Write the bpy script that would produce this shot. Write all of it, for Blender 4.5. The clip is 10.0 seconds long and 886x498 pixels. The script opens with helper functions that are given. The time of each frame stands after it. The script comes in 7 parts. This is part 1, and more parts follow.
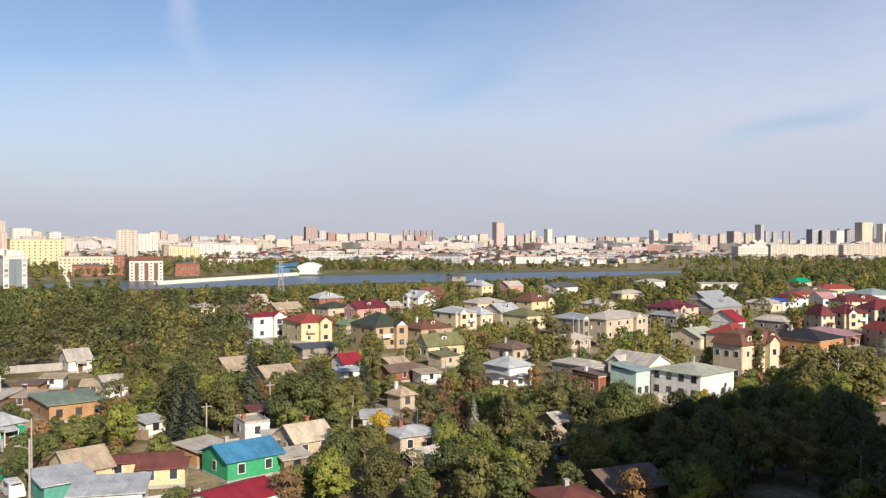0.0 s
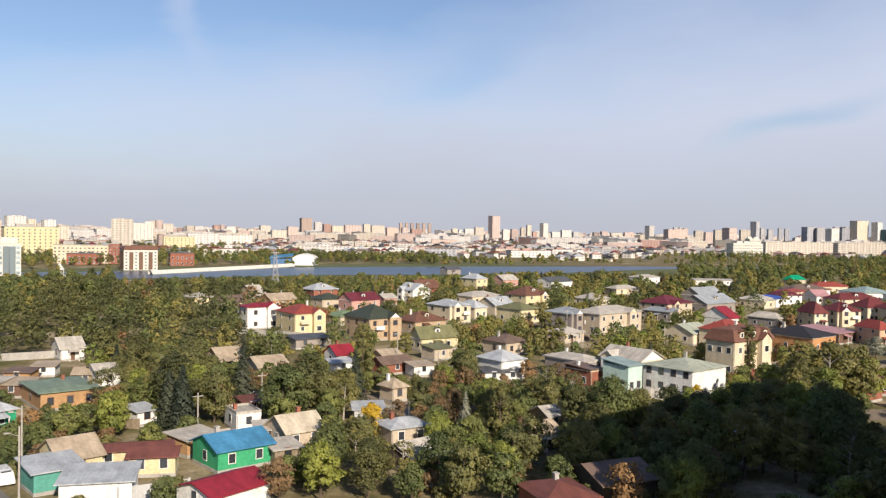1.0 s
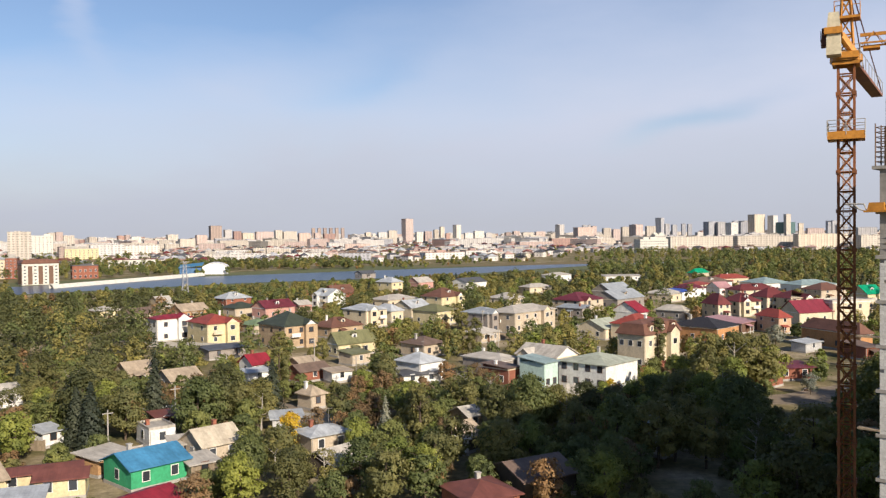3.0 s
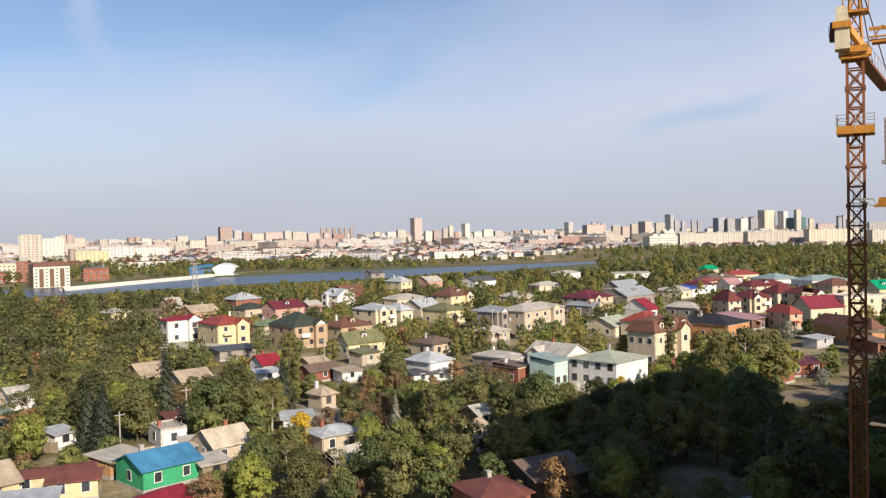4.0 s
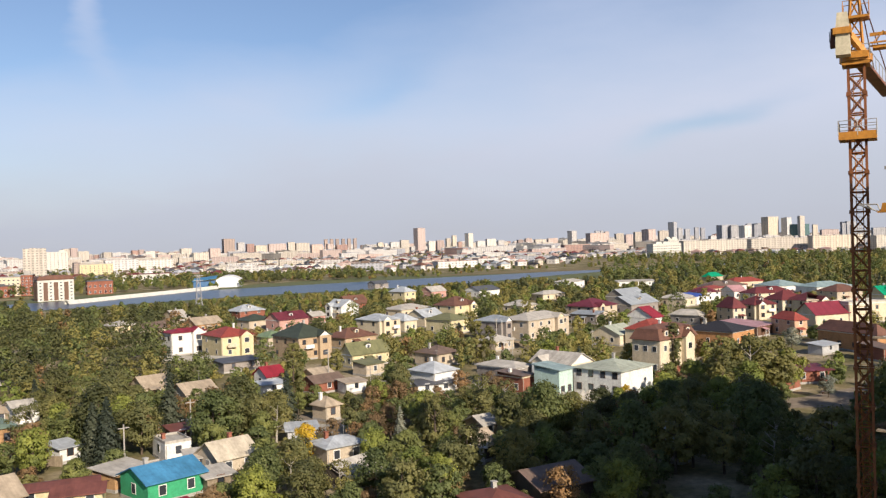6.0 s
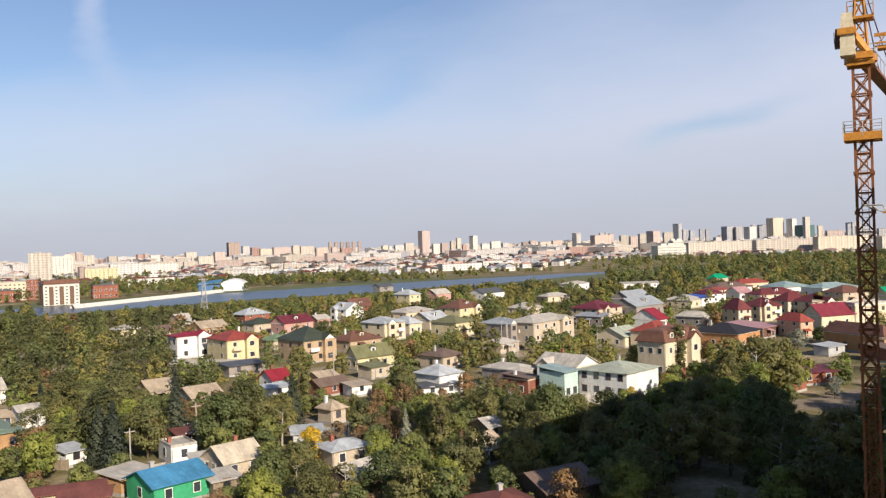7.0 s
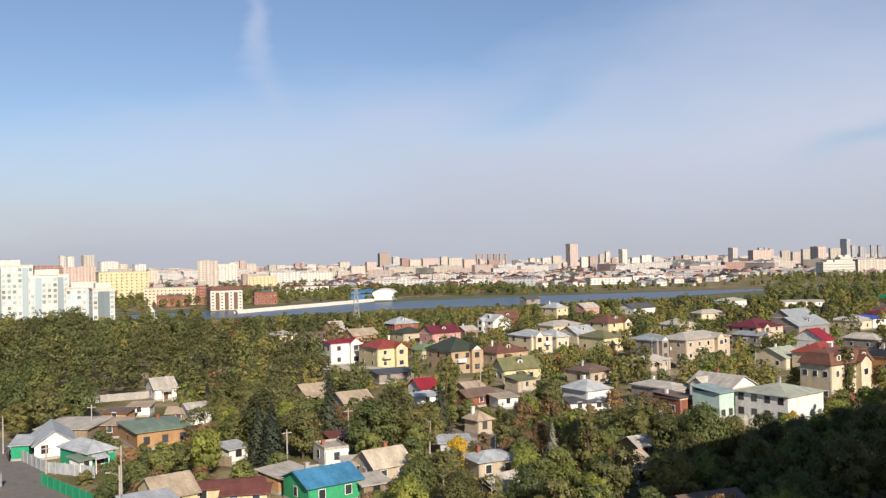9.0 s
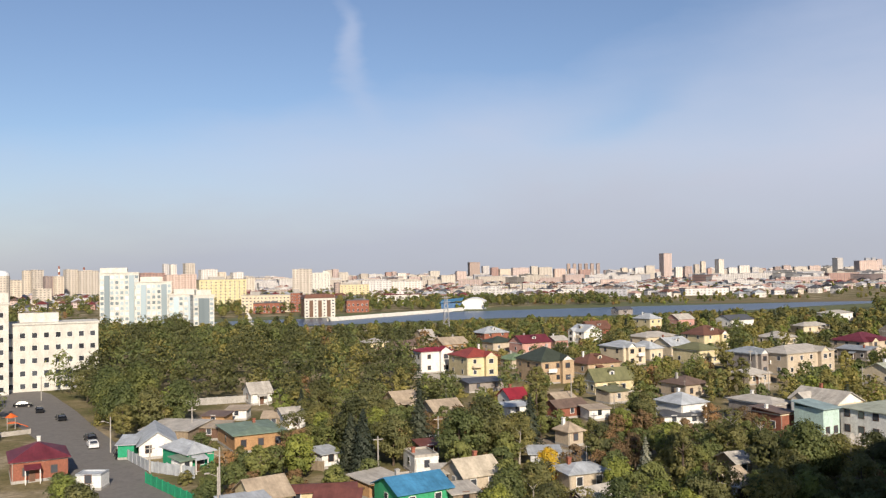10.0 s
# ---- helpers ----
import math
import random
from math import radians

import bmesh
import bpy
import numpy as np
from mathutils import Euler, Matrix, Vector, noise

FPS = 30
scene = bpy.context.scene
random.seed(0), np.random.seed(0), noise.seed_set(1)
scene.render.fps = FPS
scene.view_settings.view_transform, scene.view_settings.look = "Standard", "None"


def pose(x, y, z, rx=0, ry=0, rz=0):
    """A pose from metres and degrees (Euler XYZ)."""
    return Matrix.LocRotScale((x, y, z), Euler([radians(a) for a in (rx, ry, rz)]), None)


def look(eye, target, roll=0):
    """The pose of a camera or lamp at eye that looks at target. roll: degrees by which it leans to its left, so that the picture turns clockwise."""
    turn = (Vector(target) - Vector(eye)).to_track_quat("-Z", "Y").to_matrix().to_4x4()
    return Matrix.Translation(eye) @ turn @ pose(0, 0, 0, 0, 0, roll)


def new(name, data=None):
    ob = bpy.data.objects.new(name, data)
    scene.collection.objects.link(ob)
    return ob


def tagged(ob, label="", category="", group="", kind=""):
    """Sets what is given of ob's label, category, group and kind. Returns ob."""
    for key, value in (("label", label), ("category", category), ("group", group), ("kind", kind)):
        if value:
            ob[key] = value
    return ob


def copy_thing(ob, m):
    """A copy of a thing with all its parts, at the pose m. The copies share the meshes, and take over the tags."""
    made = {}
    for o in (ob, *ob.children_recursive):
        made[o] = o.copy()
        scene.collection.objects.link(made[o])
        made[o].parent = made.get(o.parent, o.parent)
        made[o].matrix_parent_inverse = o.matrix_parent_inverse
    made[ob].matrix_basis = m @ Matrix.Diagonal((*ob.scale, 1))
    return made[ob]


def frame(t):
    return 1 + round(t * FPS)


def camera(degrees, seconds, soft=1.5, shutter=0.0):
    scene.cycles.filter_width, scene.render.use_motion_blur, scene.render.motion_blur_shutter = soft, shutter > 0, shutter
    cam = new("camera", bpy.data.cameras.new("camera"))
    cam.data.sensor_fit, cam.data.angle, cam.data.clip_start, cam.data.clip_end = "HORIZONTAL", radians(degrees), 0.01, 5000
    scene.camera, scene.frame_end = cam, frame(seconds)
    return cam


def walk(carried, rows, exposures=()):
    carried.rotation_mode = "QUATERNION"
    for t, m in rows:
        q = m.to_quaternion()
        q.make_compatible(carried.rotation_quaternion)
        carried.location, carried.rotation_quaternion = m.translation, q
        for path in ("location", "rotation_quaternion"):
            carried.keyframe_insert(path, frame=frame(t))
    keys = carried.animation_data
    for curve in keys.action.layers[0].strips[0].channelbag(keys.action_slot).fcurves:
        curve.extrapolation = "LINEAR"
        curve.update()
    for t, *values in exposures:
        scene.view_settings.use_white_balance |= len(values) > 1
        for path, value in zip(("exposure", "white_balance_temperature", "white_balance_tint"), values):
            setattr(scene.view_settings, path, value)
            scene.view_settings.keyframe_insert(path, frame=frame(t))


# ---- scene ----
LENS = 55.36
cam = camera(LENS, 10.0, soft=1.3)
EYE = 32.0
# seconds, yaw, pitch, roll, sway x, y, z
PATH = [
    (0.0, 0.000, -0.875, -0.203, -0.11, -0.09, 0.01),
    (0.5, 2.597, 0.016, -1.389, 0.00, -0.08, -0.01),
    (1.0, -0.272, -1.346, -0.941, 0.21, 0.02, -0.05),
    (1.5, -5.284, -1.633, -0.636, 0.13, 0.23, -0.01),
    (2.0, -7.660, -1.486, -0.163, 0.05, 0.17, -0.01),
    (2.5, -6.710, -1.092, 0.138, -0.01, 0.04, -0.01),
    (4.0, -5.541, -1.191, 1.191, 0.05, 0.02, 0.01),
    (4.5, -5.228, -0.990, 1.635, 0.06, 0.05, 0.00),
    (5.0, -5.284, -0.825, 1.616, 0.09, 0.07, 0.00),
    (5.5, -5.384, -0.684, 1.674, 0.12, 0.08, 0.01),
    (7.0, -5.014, -0.329, 1.991, 0.08, 0.06, 0.00),
    (7.5, -4.711, -0.392, 1.943, 0.07, -0.01, 0.00),
    (8.0, -3.302, -0.292, 1.823, -0.06, -0.07, -0.01),
    (8.5, 0.798, -0.223, 1.531, -0.17, -0.09, 0.02),
    (9.0, 4.943, 0.786, 1.219, -0.16, -0.13, 0.04),
    (9.5, 8.605, 1.241, 1.069, -0.15, -0.12, -0.00),
    (10.0, 11.032, 1.527, 0.959, -0.21, -0.13, -0.01),
]
walk(cam, [(t, pose(x, y, EYE + z, 90 + p, r, a)) for t, a, p, r, x, y, z in PATH], exposures=[(0.0, 0.56), (7.5, 0.57), (10.0, 0.44)])

# ---------------------------------------------------------------- light
SUN_TURN, SUN_RISE = -25.0, 28.0      # degrees: sun behind the viewer, to the right


def nodes_of(owner):
    owner.use_nodes = True
    tree = owner.node_tree
    tree.nodes.clear()
    return tree


class Net:
    """Small helper to write node trees."""

    def __init__(self, owner):
        self.tree = nodes_of(owner)

    def add(self, kind, **sets):
        n = self.tree.nodes.new(kind)
        for k, v in sets.items():
            if k == "op":
                n.operation = v
            elif k == "blend":
                n.data_type, n.blend_type = "RGBA", v
            elif k == "clamp":
                n.use_clamp = v
        return n

    def link(self, a, b):
        self.tree.links.new(a, b)

    def put(self, socket, v):
        if isinstance(v, bpy.types.NodeSocket):
            self.link(v, socket)
        else:
            socket.default_value = v

    def math(self, op, a, b=0.0, c=0.0, clamp=False):
        n = self.add("ShaderNodeMath", op=op, clamp=clamp)
        for s, v in zip(n.inputs, (a, b, c)):
            self.put(s, v)
        return n.outputs[0]

    def mix(self, f, a, b, blend="MIX"):
        n = self.add("ShaderNodeMix", blend=blend)
        self.put(n.inputs[0], f)
        self.put(n.inputs[6], a)
        self.put(n.inputs[7], b)
        return n.outputs[2]

    def noise(self, vec, scale, detail=3.0, rough=0.55):
        n = self.add("ShaderNodeTexNoise")
        if vec is not None:
            self.link(vec, n.inputs["Vector"])
        n.inputs["Scale"].default_value, n.inputs["Detail"].default_value, n.inputs["Roughness"].default_value = scale, detail, rough
        return n.outputs["Fac"]

    def ramp(self, f, stops):
        n = self.add("ShaderNodeValToRGB")
        self.link(f, n.inputs[0])
        e = n.color_ramp.elements
        while len(e) < len(stops):
            e.new(0.5)
        for el, (p, c) in zip(e, stops):
            el.position, el.color = p, (*c, 1) if len(c) == 3 else c
        return n.outputs[0]

    def stretch(self, vec, scale, turn=(0, 0, 0)):
        n = self.add("ShaderNodeMapping")
        self.link(vec, n.inputs[0])
        n.inputs["Scale"].default_value = scale
        n.inputs["Rotation"].default_value = [radians(a) for a in turn]
        return n.outputs[0]


def make_sky():
    """Clear blue above, a thin veil of high cloud that thickens towards the horizon and the right, with a few gaps and wisps."""
    world = bpy.data.worlds.new("sky")
    scene.world = world
    w = Net(world)
    sky = w.add("ShaderNodeTexSky")
    sky.sky_type, sky.sun_disc = "NISHITA", False
    sky.sun_elevation, sky.sun_rotation = radians(SUN_RISE), radians(180 + SUN_TURN)
    sky.dust_density, sky.air_density, sky.ozone_density = 0.6, 1.0, 3.0
    base = w.mix(1.0, sky.outputs[0], (0.096, 0.093, 0.098, 1), "MULTIPLY")
    co = w.add("ShaderNodeTexCoord").outputs["Generated"]
    warp = w.add("ShaderNodeVectorMath", op="ADD")
    nz = w.add("ShaderNodeTexNoise")
    w.link(w.stretch(co, (1, 1, 2.4)), nz.inputs["Vector"])
    nz.inputs["Scale"].default_value, nz.inputs["Detail"].default_value = 4.0, 5.0
    sc = w.add("ShaderNodeVectorMath", op="MULTIPLY_ADD")
    w.link(nz.outputs["Color"], sc.inputs[0])
    sc.inputs[1].default_value, sc.inputs[2].default_value = (0.16, 0.16, 0.07), (-0.08, -0.08, -0.035)
    w.link(co, warp.inputs[0])
    w.link(sc.outputs[0], warp.inputs[1])
    sep = w.add("ShaderNodeSeparateXYZ")
    w.link(warp.outputs[0], sep.inputs[0])
    x, y, up = sep.outputs
    az = w.math("MULTIPLY", w.math("ARCTAN2", w.math("MULTIPLY", x, -1.0), y), 57.3)
    el = w.math("MULTIPLY", w.math("ARCSINE", up), 57.3)

    def patch(a, e, sa, se, tilt):
        c, s = math.cos(radians(tilt)), math.sin(radians(tilt))
        da, de = w.math("SUBTRACT", az, a), w.math("SUBTRACT", el, e)
        u = w.math("DIVIDE", w.math("ADD", w.math("MULTIPLY", da, c), w.math("MULTIPLY", de, s)), sa)
        v = w.math("DIVIDE", w.math("SUBTRACT", w.math("MULTIPLY", de, c), w.math("MULTIPLY", da, s)), se)
        return w.math("EXPONENT", w.math("MULTIPLY", w.math("ADD", w.math("MULTIPLY", u, u), w.math("MULTIPLY", v, v)), -1.0))

    edge = w.math("SUBTRACT", w.math("ADD", el, w.math("MULTIPLY", az, 0.16)), 10.5)      # the veil's slanting upper edge
    veil = w.math("SUBTRACT", 0.5, w.math("MULTIPLY", edge, 0.085), clamp=True)
    fine = w.noise(w.stretch(co, (6, 6, 20)), 1.6, 6.0, 0.6)
    veil = w.math("ADD", veil, w.math("MULTIPLY", w.math("SUBTRACT", fine, 0.5), 0.22))
    wisps = ((17.0, 15.0, 3.6, 0.8, 66, 0.5), (-14, 15.5, 6, 2.2, 12, 0.16), (20, 8.5, 9, 2.0, 8, 0.2), (8, 9.5, 4, 1.2, 20, 0.15),
             (-23.0, 7.2, 4.2, 0.75, -14, -0.6), (-1.5, 10.0, 4.0, 1.7, -24, -0.3), (6, 15.5, 6, 2.2, 0, -0.25), (24, 13.0, 7, 2.0, 0, -0.2))
    for a, e, sa, se, tilt, k in wisps:
        veil = w.math("ADD", veil, w.math("MULTIPLY", patch(a, e, sa, se, tilt), k))
    cloud = w.ramp(up, [(0.0, (0.435, 0.452, 0.515)), (0.06, (0.472, 0.503, 0.585)), (0.14, (0.52, 0.56, 0.68)), (0.3, (0.515, 0.57, 0.73)), (0.55, (0.26, 0.33, 0.48)), (1.0, (0.17, 0.23, 0.38))])
    out = w.add("ShaderNodeOutputWorld")
    bg = w.add("ShaderNodeBackground")
    f = w.math("MINIMUM", w.math("MAXIMUM", veil, 0.05), 1.0)
    w.link(w.mix(f, base, cloud), bg.inputs[0])
    bg.inputs[1].default_value = 0.81
    w.link(bg.outputs[0], out.inputs[0])


make_sky()
sun = new("sun", bpy.data.lights.new("sun", "SUN"))
sun.data.energy, sun.data.angle, sun.data.color = 5.0, radians(0.53), (1.0, 0.87, 0.71)
_a, _e = radians(SUN_TURN), radians(SUN_RISE)
sun.matrix_world = look((-math.sin(_a) * math.cos(_e) * 200, -math.cos(_a) * math.cos(_e) * 200, math.sin(_e) * 200), (0, 0, 0))

# ---------------------------------------------------------------- materials
MATS = {}


def surface(name, colour, rough=0.85, metal=0.0, spread=0.25, grain=3.0, stain=0.25, bump=0.15, spec=0.3, kind="plain", extra=()):
    """A weathered surface: fine grain and broad stains round one base colour.  kind adds courses, ribs, tiles or far windows."""
    colour = tuple(c * 0.88 for c in colour)
    m = bpy.data.materials.new(name)
    n = Net(m)
    co = n.add("ShaderNodeTexCoord").outputs["Object"]
    rnd = n.add("ShaderNodeObjectInfo").outputs["Random"]
    off = n.add("ShaderNodeVectorMath", op="ADD")
    n.link(co, off.inputs[0])
    cx = n.add("ShaderNodeCombineXYZ")
    n.put(cx.inputs[0], n.math("MULTIPLY", rnd, 37.0))
    n.put(cx.inputs[1], n.math("MULTIPLY", rnd, 91.0))
    n.link(cx.outputs[0], off.inputs[1])
    v = off.outputs[0]
    dark = tuple(c * (1 - spread) for c in colour)
    light = tuple(min(1, c * (1 + spread * 0.6)) for c in colour)
    g = n.noise(v, grain, 5.0, 0.65)
    col = n.ramp(g, [(0.3, dark), (0.55, colour), (0.75, light)])
    s = n.noise(n.stretch(v, (0.5, 0.5, 0.22)), 1.1, 4.0, 0.6)
    sm = n.ramp(s, [(0.42, (1, 1, 1)), (0.75, (1 - stain,) * 3)])
    col = n.mix(1.0, col, sm, "MULTIPLY")
    height = g
    if kind == "brick":
        b = n.add("ShaderNodeTexBrick")
        n.link(n.stretch(v, (1, 1, 1), (90, 0, 0)), b.inputs["Vector"])
        b.inputs["Scale"].default_value = 1.0
        b.inputs["Brick Width"].default_value, b.inputs["Row Height"].default_value = 0.26, 0.085
        b.inputs["Mortar Size"].default_value = 0.008
        b.inputs["Color1"].default_value, b.inputs["Color2"].default_value, b.inputs["Mortar"].default_value = (1, 1, 1, 1), (0.8, 0.8, 0.8, 1), (0.7, 0.7, 0.7, 1)
        col = n.mix(0.8, col, b.outputs["Color"], "MULTIPLY")
    if kind in ("ribs", "tile"):
        sx = n.add("ShaderNodeSeparateXYZ")
        n.link(co, sx.inputs[0])
        step = 0.5 if kind == "ribs" else 0.32
        wave = n.math("FRACT", n.math("DIVIDE", sx.outputs[0], step))
        rib = n.math("GREATER_THAN", wave, 0.86)
        if kind == "tile":
            row = n.math("FRACT", n.math("DIVIDE", sx.outputs[1], 0.35))
            rib = n.math("MAXIMUM", rib, n.math("GREATER_THAN", row, 0.82))
        col = n.mix(n.math("MULTIPLY", rib, 0.22), col, (*[c * 0.55 for c in colour], 1))
        sheet = n.noise(n.stretch(v, (0.9, 0.16, 0.3)), 1.0, 3.0, 0.7)
        col = n.mix(1.0, col, n.ramp(sheet, [(0.35, (0.78, 0.78, 0.78)), (0.7, (1.12, 1.12, 1.12))]), "MULTIPLY")
        height = n.math("ADD", n.math("MULTIPLY", g, 0.3), rib)
    if kind == "far":
        # rows of small distant windows
        sx = n.add("ShaderNodeSeparateXYZ")
        n.link(co, sx.inputs[0])
        gx = n.add("ShaderNodeNewGeometry")
        nx = n.add("ShaderNodeSeparateXYZ")
        n.link(gx.outputs["Normal"], nx.inputs[0])
        along = n.math("ADD", sx.outputs[0], n.math("MULTIPLY", sx.outputs[1], 0.93))
        wx = n.math("GREATER_THAN", n.math("FRACT", n.math("DIVIDE", along, extra[0] if extra else 4.6)), 0.5)
        wz = n.math("GREATER_THAN", n.math("FRACT", n.math("DIVIDE", sx.outputs[2], 3.0)), 0.52)
        side = n.math("LESS_THAN", n.math("ABSOLUTE", nx.outputs[2]), 0.5)
        win = n.math("MULTIPLY", n.math("MULTIPLY", wx, wz), side)
        col = n.mix(n.math("MULTIPLY", win, 0.6), col, (0.10, 0.11, 0.13, 1))
        strip = n.math("MULTIPLY", n.math("GREATER_THAN", n.math("FRACT", n.math("DIVIDE", along, 9.5)), 0.6), side)
        col = n.mix(n.math("MULTIPLY", strip, 0.25), col, (*[c * 0.45 for c in colour], 1))
        tint = n.ramp(rnd, [(0.0, (0.80, 0.78, 0.78)), (0.5, (1, 1, 1)), (1.0, (1.1, 1.04, 0.96))])
        col = n.mix(1.0, col, tint, "MULTIPLY")
    p = n.add("ShaderNodeBsdfPrincipled")
    n.link(col, p.inputs["Base Color"])
    p.inputs["Metallic"].default_value = metal
    p.inputs["Specular IOR Level"].default_value = spec
    n.put(p.inputs["Roughness"], n.math("ADD", n.math("MULTIPLY", g, 0.25), rough - 0.12))
    if bump:
        bp = n.add("ShaderNodeBump")
        bp.inputs["Strength"].default_value, bp.inputs["Distance"].default_value = bump, 0.05
        n.link(height, bp.inputs["Height"])
        n.link(bp.outputs[0], p.inputs["Normal"])
    o = n.add("ShaderNodeOutputMaterial")
    n.link(p.outputs[0], o.inputs[0])
    MATS[name] = m
    return m


for _n, _c in dict(green_paint=(0.05, 0.36, 0.17), white_wash=(0.80, 0.79, 0.76), beige_plaster=(0.56, 0.47, 0.36), yellow_plaster=(0.68, 0.58, 0.36),
                   teal_paint=(0.10, 0.33, 0.27), emerald_paint=(0.03, 0.33, 0.17), mint_plaster=(0.52, 0.68, 0.62), cream_plaster=(0.70, 0.60, 0.44),
                   orange_plaster=(0.52, 0.27, 0.12), lemon_plaster=(0.70, 0.60, 0.37), pink_plaster=(0.58, 0.33, 0.28), peach_plaster=(0.66, 0.42, 0.28),
                   concrete=(0.42, 0.40, 0.37), render_white=(0.66, 0.64, 0.58), office_yellow=(0.68, 0.60, 0.36), plaster_grey=(0.50, 0.50, 0.50)).items():
    surface(_n, _c)
for _n, _c in dict(ochre_brick=(0.50, 0.30, 0.15), grey_brick=(0.36, 0.32, 0.29), brick_red=(0.34, 0.13, 0.085), sand_brick=(0.54, 0.40, 0.26)).items():
    surface(_n, _c, kind="brick")
for _n, _c in dict(dark_board=(0.10, 0.08, 0.06), brown_board=(0.17, 0.10, 0.07), tan_board=(0.34, 0.27, 0.19)).items():
    surface(_n, _c, kind="ribs", spread=0.35)
for _n, _c in dict(blue_sheet=(0.07, 0.25, 0.44), crimson_sheet=(0.30, 0.028, 0.045), rust_sheet=(0.20, 0.075, 0.06), tan_sheet=(0.47, 0.38, 0.28),
                   grey_sheet=(0.49, 0.52, 0.55), green_sheet=(0.23, 0.30, 0.22), brown_sheet=(0.20, 0.14, 0.11), pink_sheet=(0.50, 0.28, 0.29),
                   pine_sheet=(0.065, 0.078, 0.056), olive_sheet=(0.20, 0.20, 0.10), moss_sheet=(0.22, 0.30, 0.17), maroon_sheet=(0.17, 0.035, 0.05),
                   slate_blue=(0.36, 0.39, 0.42), royal_sheet=(0.05, 0.11, 0.45), emerald_sheet=(0.0, 0.32, 0.16), pale_slate=(0.54, 0.50, 0.44), cream_slate=(0.62, 0.54, 0.42),
                   lichen_slate=(0.44, 0.47, 0.38), slate_dark=(0.11, 0.115, 0.13), teal_slate=(0.32, 0.42, 0.42)).items():
    surface(_n, _c, rough=0.55, metal=0.0, kind="ribs", spec=0.28, spread=0.2, grain=2.0, stain=0.3)
for _n, _c in dict(red_tile=(0.34, 0.07, 0.05), brown_tile=(0.19, 0.09, 0.06), dark_tile=(0.035, 0.032, 0.035), maroon_tile=(0.17, 0.036, 0.036), crimson_tile=(0.24, 0.03, 0.05)).items():
    surface(_n, _c, rough=0.6, kind="tile", spec=0.4, spread=0.2)
# distant walls: the haze of the far town is put into these pale colours
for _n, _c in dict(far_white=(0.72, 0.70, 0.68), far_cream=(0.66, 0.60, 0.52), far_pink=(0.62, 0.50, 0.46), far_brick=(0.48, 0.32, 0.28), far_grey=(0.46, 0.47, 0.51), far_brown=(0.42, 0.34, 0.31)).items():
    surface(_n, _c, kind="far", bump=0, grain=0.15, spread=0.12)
surface("frame_white", (0.75, 0.74, 0.72), rough=0.5, bump=0, stain=0.1)
surface("frame_brown", (0.16, 0.09, 0.06), rough=0.5, bump=0, stain=0.1)
surface("white_metal", (0.80, 0.80, 0.80), rough=0.45, bump=0.03, stain=0.15)
surface("pole_grey", (0.42, 0.39, 0.35), rough=0.8)
surface("crane_rust", (0.25, 0.092, 0.034), rough=0.55, spread=0.35, stain=0.4, bump=0.05)
surface("crane_yellow", (0.50, 0.22, 0.035), rough=0.5, spread=0.3, stain=0.35, bump=0.05)
surface("crane_dark", (0.115, 0.038, 0.022), rough=0.6, spread=0.3, stain=0.3, bump=0.05)
surface("crane_cream", (0.60, 0.53, 0.38), rough=0.55, stain=0.3)
surface("gas_block", (0.66, 0.65, 0.62), rough=0.9, grain=5.0, stain=0.3, spread=0.18)
surface("mortar", (0.42, 0.41, 0.39), rough=0.95)
surface("slab_concrete", (0.36, 0.34, 0.31), rough=0.9, stain=0.35)
surface("rust_steel", (0.16, 0.10, 0.07), rough=0.7)
surface("bark", (0.12, 0.09, 0.065), rough=0.95, spread=0.4, grain=6.0)
surface("birch_bark", (0.46, 0.42, 0.37), rough=0.9, spread=0.5, grain=7.0)
surface("asphalt", (0.19, 0.178, 0.165), rough=0.92, spread=0.2, grain=1.5, stain=0.2, bump=0.1)
surface("lane_dirt", (0.26, 0.21, 0.16), rough=0.95, spread=0.3, grain=0.8)
surface("kerb_stone", (0.45, 0.44, 0.42), rough=0.9)
surface("car_dark", (0.012, 0.013, 0.016), rough=0.2, spec=0.6, bump=0, stain=0.05)
surface("car_white", (0.74, 0.74, 0.74), rough=0.25, spec=0.6, bump=0, stain=0.05)
surface("rubber", (0.02, 0.02, 0.02), rough=0.9)
surface("orange_plastic", (0.80, 0.16, 0.03), rough=0.5)
surface("pylon_paint", (0.48, 0.47, 0.48), rough=0.6)
surface("hall_blue", (0.09, 0.19, 0.36), rough=0.5, bump=0.05)
surface("net_teal", (0.10, 0.19, 0.20), rough=0.9, kind="far")


def glass(name, colour, rough=0.08):
    m = bpy.data.materials.new(name)
    n = Net(m)
    p = n.add("ShaderNodeBsdfPrincipled")
    r = n.add("ShaderNodeObjectInfo").outputs["Random"]
    n.link(n.ramp(r, [(0.0, tuple(c * 0.5 for c in colour)), (1.0, tuple(c * 1.8 for c in colour))]), p.inputs["Base Color"])
    p.inputs["Roughness"].default_value, p.inputs["Specular IOR Level"].default_value = rough, 0.6
    n.link(p.outputs[0], n.add("ShaderNodeOutputMaterial").inputs[0])
    MATS[name] = m


glass("pane_dark", (0.045, 0.05, 0.06))
glass("pane_blue", (0.28, 0.34, 0.37))


